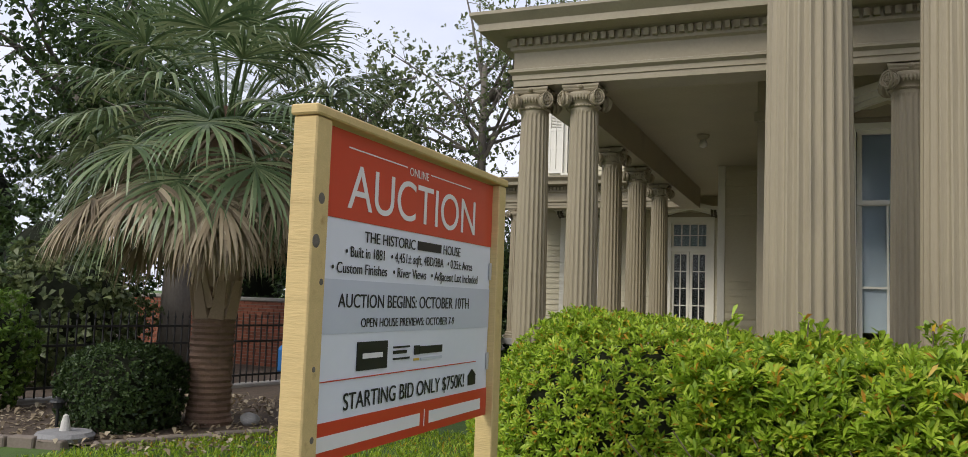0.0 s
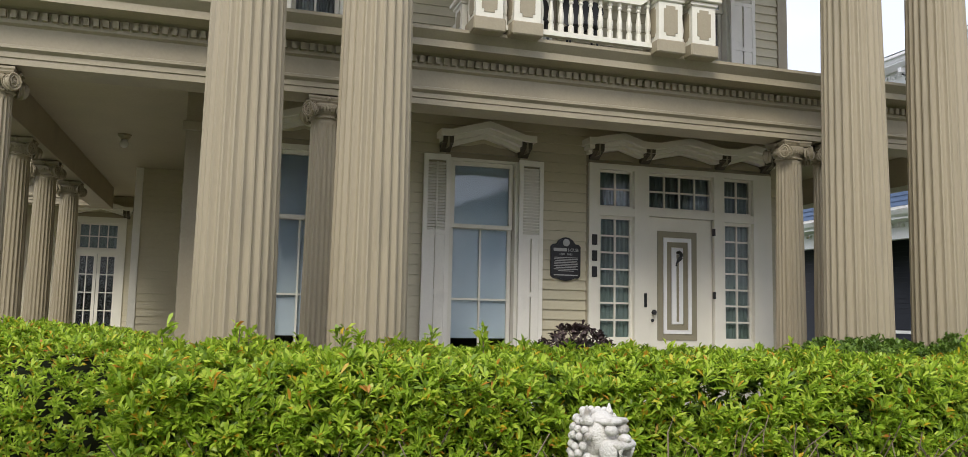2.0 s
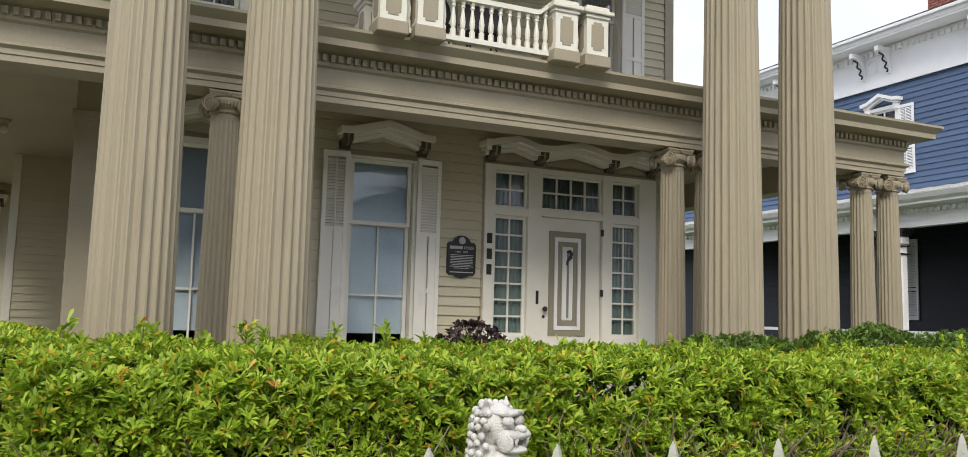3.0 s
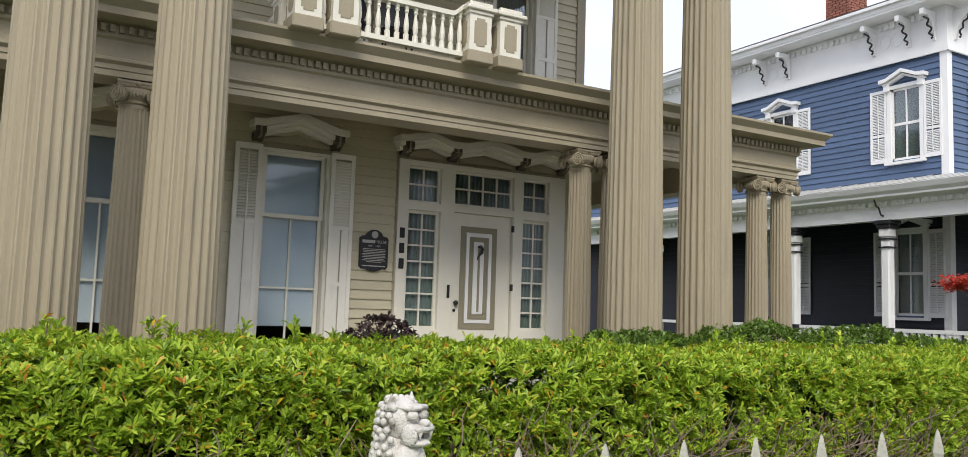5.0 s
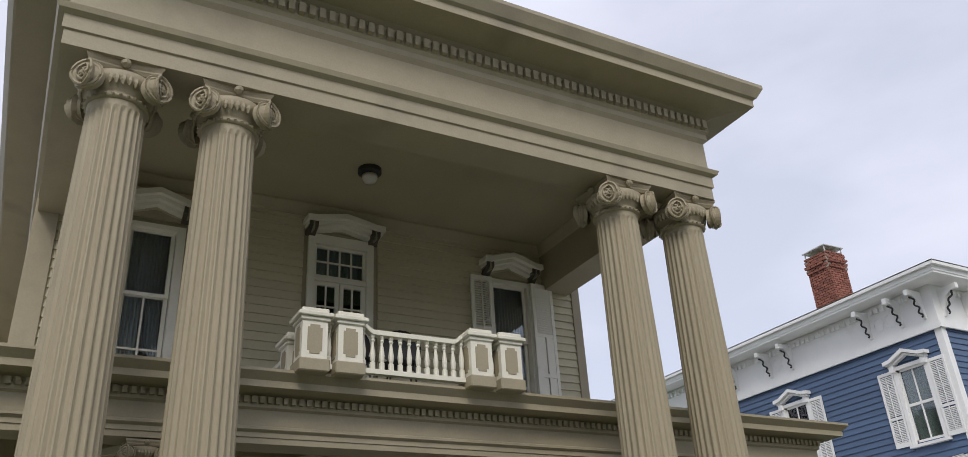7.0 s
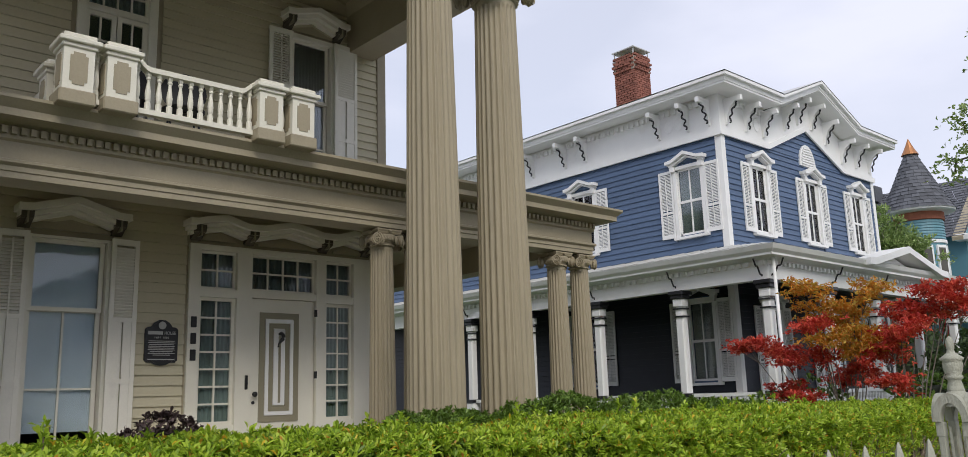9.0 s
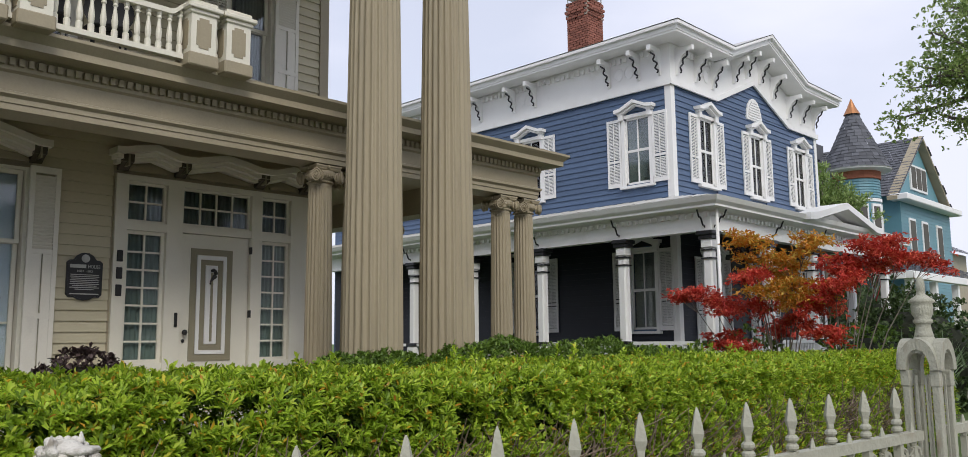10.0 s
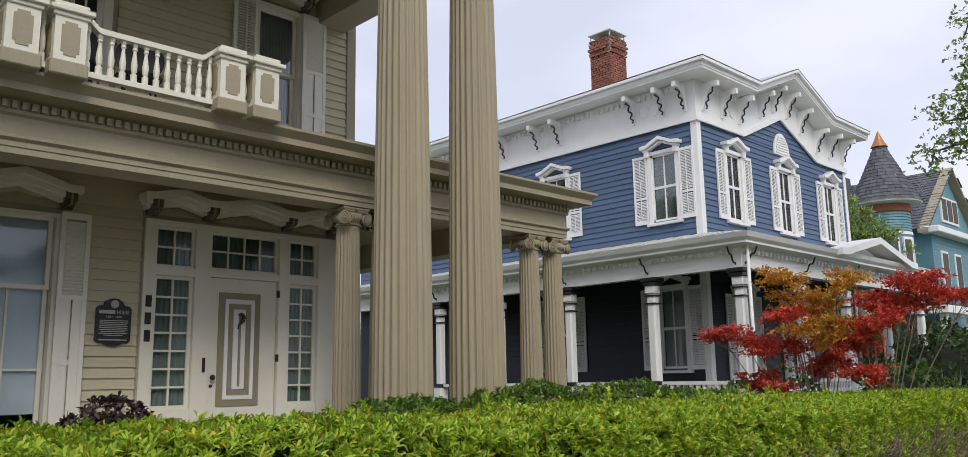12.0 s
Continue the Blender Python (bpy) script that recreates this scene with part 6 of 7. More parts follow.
for a in (-150, -110, -70, -30):
    wd = part("turret_window", boxes((-0.32, 0.32, -0.06, 0.05, 6.9, 9.0)), WHITE, th)
    wd.matrix_basis = Matrix.Translation((TX, TY, 0)) @ Matrix.Rotation(radians(a + 90), 4, "Z") @ Matrix.Translation((0, -1.17, 0))
    pn = part("pane", boxes((-0.24, 0.24, -0.075, -0.065, 7.0, 8.85)), ROOM, wd)
GX0, GX1, GYF = 54.8, 64.6, 19.6
part("wall", boxes((GX0, GX1, GYF, 34, 0, 10.4)), TEAL, th)
s = part("siding", siding_mesh("siding", [(p, q, zz, h) for p, q, zz, h in clap_rows(GX0, GX1, 0.5, 10.3, 0.22, [])], TEAL), TEAL, th)
s.location.y = GYF
tagged(s, kind="stuff")
gb = bmesh.new()
prism(gb, [(GX0, 10.4), (GX1, 10.4), (59.9, 14.6)], 0, 0.2)
g1 = part("gable_wall", gb, TEAL, th)
g1.location.y = GYF + 0.4
part("gable_trim", band(bmesh.new(), [(GX0 - 0.7, 10.25), (59.9, 14.95), (GX1 + 0.7, 10.25)], 0.22, -0.5, 0.1), TAUPE, g1)
part("cornice", boxes((GX0 - 0.6, GX1 + 0.6, GYF - 0.7, GYF + 0.4, 10.0, 10.4), bevel=0.05), WHITE, th)
part("gable_window", boxes((58.2, 61.4, -0.1, 0.0, 11.2, 12.9)), WHITE, g1)
for k in range(3):
    part("pane", boxes((58.4 + k * 1.0, 59.2 + k * 1.0, -0.13, -0.11, 11.35, 12.75)), ROOM, g1)
for xx in (56.2, 58.6, 61.5):
    fw = part("window", boxes((xx - 0.1, xx + 1.1, GYF - 0.08, GYF, 5.6, 9.1)), WHITE, th)
    part("pane", boxes((xx + 0.05, xx + 0.95, GYF - 0.11, GYF - 0.085, 5.75, 8.95)), ROOM, fw)
shingles(th, ((GX0 - 0.6, 36, 10.3), (GX0 - 0.6, GYF - 0.2, 10.3), (59.9, GYF - 0.2, 14.9), (59.9, 36, 14.9)), 22, 60, SLATE, "roof")
shingles(th, ((GX1 + 0.6, GYF - 0.2, 10.3), (GX1 + 0.6, 36, 10.3), (59.9, 36, 14.9), (59.9, GYF - 0.2, 14.9)), 8, 20, SLATE, "roof")
part("roof_vent", boxes((58.4, 59.6, 26, 27.4, 14.2, 15.3)), SLATE, th)
part("wall", boxes((TX - 0.5, GX0, 21.5, 34, 0, 10.6)), TEAL, th)
shingles(th, ((42.5, 22.0, 10.4), (56.0, 22.0, 10.4), (56.0, 28, 15.4), (48, 28, 15.4)), 16, 40, SLATE, "roof")
shingles(th, ((38, 14.0, 4.45), (58, 14.0, 4.45), (58, 19.6, 6.6), (40, 19.6, 6.6)), 14, 60, SLATE, "porch_roof")
part("porch_eave", boxes((37.8, 58, 13.8, 14.1, 4.15, 4.47), (37.8, 38.1, 14.1, 19, 4.15, 4.47), bevel=0.02), WHITE, th)
for xx in (38.3, 41.5, 44.7, 48):
    part("porch_post", boxes((xx - 0.14, xx + 0.14, 14.0, 14.28, 0.8, 4.15)), WHITE, th)
part("porch_wall", boxes((38.2, 58, 18.8, 19.2, 0.0, 4.2), (38, 58, 14, 19, 0.4, 0.8)), ROOM, th)
# a grey roofed house beyond
gh = thing("far_house", "pale house with a grey shingle roof beyond", "house")
part("wall", boxes((74, 92, 24, 40, 0, 9.5)), TAUPE, gh)
shingles(gh, ((73, 23, 9.4), (93, 23, 9.4), (90, 31, 13.5), (76, 31, 13.5)), 14, 40, SLATE, "roof")
part("roof_side", prism(bmesh.new(), [(73, 9.4), (93, 9.4), (90, 13.4), (76, 13.4)], 31, 38), SLATE, gh)
part("window", boxes((80, 81.5, 23.9, 24.0, 5, 7.5)), ROOM, gh)

# ---- pale unseen houses, added across the street for the window panes to mirror ----
# the last two keep bright sky out of the right side light's reflection
for k, (x, wdt, hgt) in enumerate(((-9, 10, 8.5), (4.5, 9, 9.0), (18, 10, 8.0), (-24, 11, 8.0), (31, 11, 8.5), (45, 10, 8.0))):
    oh = thing("street_house", "pale two storey house across the street", "house", pose(x, -27, 0), "houses across the street")
    part("wall", boxes((-wdt / 2, wdt / 2, -9, 0, 0, hgt)), SHUTTER, oh)
    rb = prism(bmesh.new(), [(-wdt / 2 - 0.5, hgt), (wdt / 2 + 0.5, hgt), (wdt / 2 + 0.5, hgt + 0.3), (0, hgt + 2.4), (-wdt / 2 - 0.5, hgt + 0.3)], -9.4, 0.5)
    part("roof", rb, SLATE, oh)
    for i in range(3):
        for zz in (1.6, 5.2):
            cx = -wdt / 2 + wdt * (i + 0.5) / 3
            wv = part("window", boxes((cx - 0.65, cx + 0.65, 0.0, 0.08, zz - 0.1, zz + 2.1)), WHITE, oh)
            part("pane", boxes((cx - 0.5, cx + 0.5, 0.08, 0.1, zz, zz + 2.0)), ROOM, wv)
    part("porch", boxes((-wdt / 2, wdt / 2, 0.1, 2.4, 3.6, 4.0), (-wdt / 2, wdt / 2, 0.1, 2.4, 0.3, 0.7)), WHITE, oh)
    for i in range(5):
        xx = -wdt / 2 + 0.2 + (wdt - 0.4) * i / 4
        part("post", boxes((xx - 0.12, xx + 0.12, 2.1, 2.34, 0.7, 3.6)), WHITE, oh)


# ---- planting ----
def leaf_mesh(name, pts, nrm, per, length, width, mat, spread=0.9, seed=1, curl=0.15):
    """Whorls of small folded leaves at points, opening along the normals."""
    rg = np.random.default_rng(seed)
    pts, nrm = np.asarray(pts, float), np.asarray(nrm, float)
    nrm = nrm / np.linalg.norm(nrm, axis=1)[:, None]
    P = np.repeat(pts, per, 0)
    N = np.repeat(nrm, per, 0)
    n = len(P)
    R = rg.normal(size=(n, 3))
    R -= (R * N).sum(1)[:, None] * N
    R /= np.linalg.norm(R, axis=1)[:, None] + 1e-9
    k = rg.uniform(0.25, 1.0, n)[:, None] * spread
    D = N * (1 - 0.55 * k) + R * k
    D /= np.linalg.norm(D, axis=1)[:, None]
    L = (length * rg.uniform(0.65, 1.25, n))[:, None]
    W = (width * rg.uniform(0.7, 1.2, n))[:, None]
    S = np.cross(D, N)
    S /= np.linalg.norm(S, axis=1)[:, None] + 1e-9
    U = np.cross(S, D)
    base = P + rg.normal(size=(n, 3)) * length * 0.12
    low, mid = base + D * L * 0.35, base + D * L * 0.74
    tip = base + D * L - U * L * curl
    v = np.stack([base, low + S * W * 0.62 + U * W * 0.3, mid + S * W + U * W * 0.3, tip, mid - S * W + U * W * 0.3, low - S * W * 0.62 + U * W * 0.3], 1).reshape(-1, 3)
    me = bpy.data.meshes.new(name)
    me.vertices.add(6 * n)
    me.vertices.foreach_set("co", v.ravel())
    me.loops.add(6 * n)
    me.loops.foreach_set("vertex_index", np.arange(6 * n, dtype=np.int32))
    me.polygons.add(n)
    me.polygons.foreach_set("loop_start", np.arange(0, 6 * n, 6, dtype=np.int32))
    me.update()
    me.validate()
    me.materials.append(mat)
    return me


def rough(p, f, a):
    return a * noise.noise(Vector((p[0] * f, p[1] * f, p[2] * f)))


def hedge_points(x0, x1, y0, y1, top, dens_top, dens_side, seed, bulge=0.07, round_=0.0, low=0.1):
    """Points on the trimmed skin of a hedge; top(x, y) gives its height."""
    rg = random.Random(seed)
    pts, nr = [], []
    for _ in range(int((x1 - x0) * (y1 - y0) * dens_top)):
        x, y = rg.uniform(x0, x1), rg.uniform(y0, y1)
        z = top(x, y)
        p = (x, y, z + rough((x, y, z), 3.1, bulge) + rough((x, y, z), 9, bulge * 0.5) + rg.uniform(-0.05, 0.02))
        pts.append(p)
        e = 0.9 * (2 * (y - y0) / (y1 - y0) - 1)
        nr.append((rg.gauss(0, 0.25), e * abs(e) + rg.gauss(0, 0.2), 1.0))
    for face, (u0, u1) in (("f", (x0, x1)), ("b", (x0, x1)), ("l", (y0, y1)), ("r", (y0, y1))):
        dens = dens_side if face != "b" else dens_side * 0.35
        for _ in range(int((u1 - u0) * 1.4 * dens)):
            u = rg.uniform(u0, u1)
            v = rg.uniform(0, 1) ** 0.8
            x, y = {"f": (u, y0), "b": (u, y1), "l": (x0, u), "r": (x1, u)}[face]
            h = top(x, y)
            z = low + (h - low) * v
            gap = noise.noise(Vector((x * 2.3, y * 2.3, z * 2.6))) + 0.35 * noise.noise(Vector((x * 7, y * 7, z * 7)))
            if gap < 0.02 - 0.40 * v and rg.random() < 0.72:
                continue
            o = rough((x, y, z), 3.1, bulge) + rg.uniform(-0.14, 0.03)
            n = {"f": (0, -1), "b": (0, 1), "l": (-1, 0), "r": (1, 0)}[face]
            pts.append((x + n[0] * o, y + n[1] * o, z))
            nr.append((n[0] * 0.75 + rg.gauss(0, 0.3), n[1] * 0.75 + rg.gauss(0, 0.3), 0.95 + rg.gauss(0, 0.25)))
    return pts, nr


def twigs(x0, x1, y0, y1, z0, z1, count, seed, mat=TWIG):
    rg = random.Random(seed)
    bm = bmesh.new()
    for _ in range(count):
        p = Vector((rg.uniform(x0, x1), rg.uniform(y0, y1), rg.uniform(z0, z1 * 0.6)))
        d = Vector((rg.gauss(0, 0.5), rg.gauss(-0.1, 0.25), rg.uniform(0.3, 1.0))).normalized()
        pts = [p]
        for i in range(4):
            d = (d + Vector((rg.gauss(0, 0.3), rg.gauss(0, 0.2), rg.gauss(0, 0.2)))).normalized()
            pts.append(pts[-1] + d * rg.uniform(0.06, 0.16))
        tube(bm, pts, [0.007, 0.006, 0.005, 0.004, 0.003], 4)
    return bm


def hedge_top(x, y):
    e = min(1.0, min(y - 4.58, 5.88 - y) / 0.22)
    return 1.49 - 0.004 * max(0.0, x - 3.5) - 0.10 * (1 - max(0.0, e)) ** 2


hedge = thing("front_hedge", "clipped bright green hedge with yellowing leaves behind the iron fence", "hedge")
hp, hn = hedge_points(-0.42, 16.0, 4.58, 5.88, hedge_top, 560, 720, 11)
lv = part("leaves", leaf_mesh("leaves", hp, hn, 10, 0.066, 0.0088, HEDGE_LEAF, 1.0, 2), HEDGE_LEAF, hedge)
tagged(lv, kind="stuff")
# solid dark box in place of the shadow deep inside the hedge
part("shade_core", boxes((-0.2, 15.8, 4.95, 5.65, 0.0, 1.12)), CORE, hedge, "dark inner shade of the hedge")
# second leaf layer in darker green, so the inner shade is coloured in
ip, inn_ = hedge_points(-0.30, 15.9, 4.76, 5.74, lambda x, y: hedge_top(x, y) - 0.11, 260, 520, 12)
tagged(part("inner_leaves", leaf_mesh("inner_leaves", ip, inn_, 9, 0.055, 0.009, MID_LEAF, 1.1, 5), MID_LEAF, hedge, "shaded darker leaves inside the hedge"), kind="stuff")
tw = part("twig", twigs(-0.4, 15.5, 4.54, 4.80, 0.3, 1.35, 2600, 4), TWIG, hedge, "bare brown twigs")
tagged(tw, kind="stuff")
rg = random.Random(8)
sp, sn = [], []
sprig = bmesh.new()
for _ in range(46):
    x, y = rg.uniform(-0.3, 11), rg.uniform(4.9, 5.7)
    z = hedge_top(x, y)
    h = rg.uniform(0.06, 0.17)
    tube(sprig, [(x, y, z - 0.1), (x + rg.gauss(0, 0.02), y, z + h)], 0.004, 4)
    for k in range(5):
        sp.append((x + rg.gauss(0, 0.012), y + rg.gauss(0, 0.012), z + h * (0.3 + 0.18 * k)))
        sn.append((rg.gauss(0, 0.3), rg.gauss(0, 0.3), 1))
tagged(part("sprig_stem", sprig, TWIG, hedge), kind="stuff")
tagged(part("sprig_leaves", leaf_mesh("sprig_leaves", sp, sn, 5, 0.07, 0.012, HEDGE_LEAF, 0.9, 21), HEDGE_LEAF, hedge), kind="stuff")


def dome_points(c, r, n, seed, power=2.6, bulge=0.06, zmin=-1.0):
    """Points on a rounded clipped bush (a soft box)."""
    rg = random.Random(seed)
    pts, nr = [], []
    while len(pts) < n:
        d = Vector((rg.gauss(0, 1), rg.gauss(0, 1), rg.gauss(0, 1))).normalized()
        if d.z < zmin:
            continue
        k = (abs(d.x) ** power + abs(d.y) ** power + abs(d.z) ** power) ** (-1 / power)
        q = Vector((d.x * k * r[0], d.y * k * r[1], d.z * k * r[2]))
        m = 1 + rough(q * 1.0 + Vector(c), 2.7, bulge * 2) + rg.uniform(-0.09, 0.03)
        pts.append(Vector(c) + q * m)
        nr.append(Vector((d.x, d.y, d.z + 0.35)))
    return pts, nr


def bush(name, label, c, r, n, per, length, width, mat, seed, power=2.6, bulge=0.06, spread=1.0, core=0.82, ground=0.0):
    b = thing(name, label, "shrub")
    p, q = dome_points(c, r, n, seed, power, bulge)
    tagged(part("leaves", leaf_mesh("leaves", p, q, per, length, width, mat, spread, seed), mat, b), kind="stuff")
    # dark blob inside the bush imitates shade between the leaves
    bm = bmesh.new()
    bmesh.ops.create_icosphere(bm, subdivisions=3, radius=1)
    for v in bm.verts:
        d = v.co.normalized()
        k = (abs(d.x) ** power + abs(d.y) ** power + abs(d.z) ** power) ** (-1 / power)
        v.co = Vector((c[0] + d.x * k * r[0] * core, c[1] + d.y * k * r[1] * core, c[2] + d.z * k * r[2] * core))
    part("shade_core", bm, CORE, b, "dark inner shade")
    if c[2] - r[2] > ground:
        part("stem", tube(bmesh.new(), [(c[0], c[1], ground - 0.05), (c[0], c[1], c[2])], 0.04, 6), TWIG, b)
    return b


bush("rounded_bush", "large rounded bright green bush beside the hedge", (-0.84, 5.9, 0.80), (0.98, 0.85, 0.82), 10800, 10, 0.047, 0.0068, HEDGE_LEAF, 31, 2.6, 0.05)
for k, (c, r, n) in enumerate((((5.35, 6.30, 0.80), (1.0, 0.5, 0.84), 3600), ((6.8, 6.30, 0.80), (1.15, 0.55, 0.88), 4400), ((8.4, 6.35, 0.78), (1.2, 0.65, 0.90), 4400), ((10.1, 6.4, 0.72), (1.2, 0.65, 0.88), 3600))):
    bush("low_bush", "darker green low bush at the foot of the columns", c, r, n, 9, 0.05, 0.010, MID_LEAF, 40 + k, 2.8, 0.05)
bush("purple_shrub", "small purple brown leafy shrub before the porch", (3.05, 7.42, 1.28), (0.40, 0.30, 0.36), 420, 7, 0.06, 0.014, PURPLE_LEAF, 51, 2.2, 0.12)
bush("box_bush", "dense dark green clipped box bush in the side bed", (-7.74, 8.60, 0.47), (0.66, 0.62, 0.54), 3600, 6, 0.045, 0.013, DARK_LEAF, 61, 3.0, 0.04)
bush("light_bush", "bright green leafy bush by the iron fence", (-10.6, 8.75, 0.75), (0.75, 0.7, 0.85), 1000, 7, 0.10, 0.02, MID_LEAF, 63, 2.2, 0.12)


# ---- trees ----
def tree(name, label, base, height, trunk_r, limbs, clumps, leaf_n, leaf_l, leaf_w, mat, seed, crown=(2.5, 2.5, 2.0), crown_z=None, bark=WOOD_BARK, lean=(0, 0), tight=1.0):
    """Tapered trunk, forking limbs and a loose crown of leaf clumps with gaps."""
    rg = random.Random(seed)
    t = thing(name, label, "tree")
    bx, by, bz = base
    cz = crown_z if crown_z is not None else height * 0.7
    top = Vector((bx + lean[0], by + lean[1], bz + cz))
    bm = bmesh.new()
    tube(bm, [(bx, by, bz - 0.2), (bx + lean[0] * 0.2, by + lean[1] * 0.2, bz + cz * 0.35), (bx + lean[0] * 0.6, by + lean[1] * 0.6, bz + cz * 0.75), top], [trunk_r * 1.25, trunk_r, trunk_r * 0.8, trunk_r * 0.5], 9)
    part("trunk", bm, bark, t, smooth=True)
    pts, nr = [], []
    lb = bmesh.new()
    for i in range(limbs):
        d = Vector((rg.gauss(0, 1), rg.gauss(0, 1), rg.gauss(0.15, 0.7))).normalized()
        end = top + Vector((d.x * crown[0], d.y * crown[1], d.z * crown[2])) * rg.uniform(0.55, 1.0)
        start = top.lerp(Vector((bx, by, bz + cz * 0.5)), rg.uniform(0, 0.7))
        mid = start.lerp(end, 0.5) + Vector((rg.gauss(0, 0.2), rg.gauss(0, 0.2), 0.25)) * crown[2] * 0.3
        tube(lb, [start, mid, end], [trunk_r * 0.4, trunk_r * 0.22, trunk_r * 0.06], 5)
        for c in range(clumps):
            u = rg.uniform(0.35, 1.05)
            q = (start.lerp(mid, u * 2) if u < 0.5 else mid.lerp(end, u * 2 - 1)) + Vector((rg.gauss(0, 1), rg.gauss(0, 1), rg.gauss(0, 0.8))) * crown[0] * 0.16 * tight
            tube(lb, [mid.lerp(end, max(0, u * 2 - 1)), q], [trunk_r * 0.08, trunk_r * 0.03], 4)
            s = crown[0] * rg.uniform(0.07, 0.15) * tight
            for _ in range(leaf_n):
                o = Vector((rg.gauss(0, s), rg.gauss(0, s), rg.gauss(0, s * 0.6)))
                pts.append(q + o)
                nr.append(Vector((rg.gauss(0, 0.6), rg.gauss(0, 0.6), 0.6)))
    part("limb", lb, bark, t)
    tagged(part("crown", leaf_mesh("crown", pts, nr, 3, leaf_l, leaf_w, mat, 1.1, seed), mat, t), kind="stuff")
    return t


tree("thin_tree", "thin tree with a sparse airy crown behind the sign", (-9.5, 24, 0), 13, 0.16, 26, 6, 12, 0.16, 0.04, WILD_LEAF, 71, (4.2, 3.5, 4.2), 8.8)
tree("small_far_tree", "small leafy tree beyond the rear wing", (-9.0, 33, 0), 9, 0.15, 12, 6, 14, 0.2, 0.05, WILD_LEAF, 72, (1.4, 1.4, 2.2), 6.2)
tree("shade_tree", "dark shady tree behind the palm", (-17.5, 16.5, 0), 10, 0.28, 26, 7, 26, 0.2, 0.05, DARK_LEAF, 73, (4.5, 4.5, 4.2), 6.5)
tree("shade_tree", "dark shady tree behind the palm", (-13.5, 22, 0), 10, 0.25, 24, 7, 24, 0.2, 0.05, WILD_LEAF, 74, (4.2, 4.2, 3.8), 5.5)
tree("broken_trunk_tree", "old tree with a broad grey trunk behind the fence", (-12.4, 14.6, 0), 6, 0.30, 14, 6, 20, 0.15, 0.04, WILD_LEAF, 75, (2.6, 2.4, 1.6), 4.6)
for k, (x, y, h, mat) in enumerate(((-14.2, 13.2, 1.9, DARK_LEAF), (-12.0, 11.6, 1.3, WILD_LEAF), (-10.9, 18.5, 1.7, DARK_LEAF), (-8.2, 19.5, 1.7, DARK_LEAF), (-6.9, 17.2, 0.75, MID_LEAF), (-17, 22, 3.0, DARK_LEAF), (-12.5, 27, 3.4, WILD_LEAF), (-21, 15, 3.5, DARK_LEAF), (-8.8, 28, 2.6, DARK_LEAF))):
    bush("wild_shrub", "loose dark shrub behind the side fence", (x, y, h * 0.9), (h * 0.85, h * 0.8, h), int(650 + 250 * h), 6, 0.15, 0.04, mat, 80 + k, 2.1, 0.25, 1.2, 0.7)

# fan palm
palm = thing("fan_palm", "tall fan palm with green fronds and a skirt of dry leaves", "palm tree", pose(-7.05, 9.35, 0.0))
rg = random.Random(17)
bm = bmesh.new()
rings = []
for i in range(41):
    z = -0.1 + i * 0.037
    r = 0.30 - 0.045 * min(1, i / 10) + 0.018 * (i % 2) + rg.uniform(-0.006, 0.006)
    rings.append((r, z))
lathe(rings, 22, bm)
for v in bm.verts:
    v.co.x += 0.018 * noise.noise(v.co * 6)
    v.co.y += 0.018 * noise.noise(v.co * 6 + Vector((7, 0, 0)))
part("trunk", bm, BARK, palm, "ringed fibrous brown trunk")
part("upper_trunk", lathe([(0.22, 1.5), (0.26, 1.8), (0.27, 2.7), (0.22, 3.6), (0.12, 4.1)], 16), BARK, palm)
boot = bmesh.new()
prism(boot, [(-0.085, 0.0), (0.085, 0.0), (0.06, 0.22), (0.045, 0.42), (-0.045, 0.42), (-0.06, 0.22)], -0.03, 0.02)
for v in boot.verts:
    v.co.y -= 0.26 * v.co.z
boot_me = finish(boot, "leaf_boot")
boot_me.materials.append(BOOT)
for j in range(13):
    for k in range(8):
        a = 2 * math.pi * (k + 0.5 * (j % 2)) / 8 + rg.uniform(-0.1, 0.1)
        o = part("leaf_boot", boot_me, BOOT, palm)
        o.matrix_basis = Matrix.Rotation(a, 4, "Z") @ Matrix.Translation((0, -0.235, 1.36 + j * 0.135)) @ Matrix.Rotation(radians(rg.uniform(-10, 10)), 4, "Y") @ Matrix.Rotation(radians(-6), 4, "X") @ Matrix.Scale(rg.uniform(0.85, 1.15), 4)


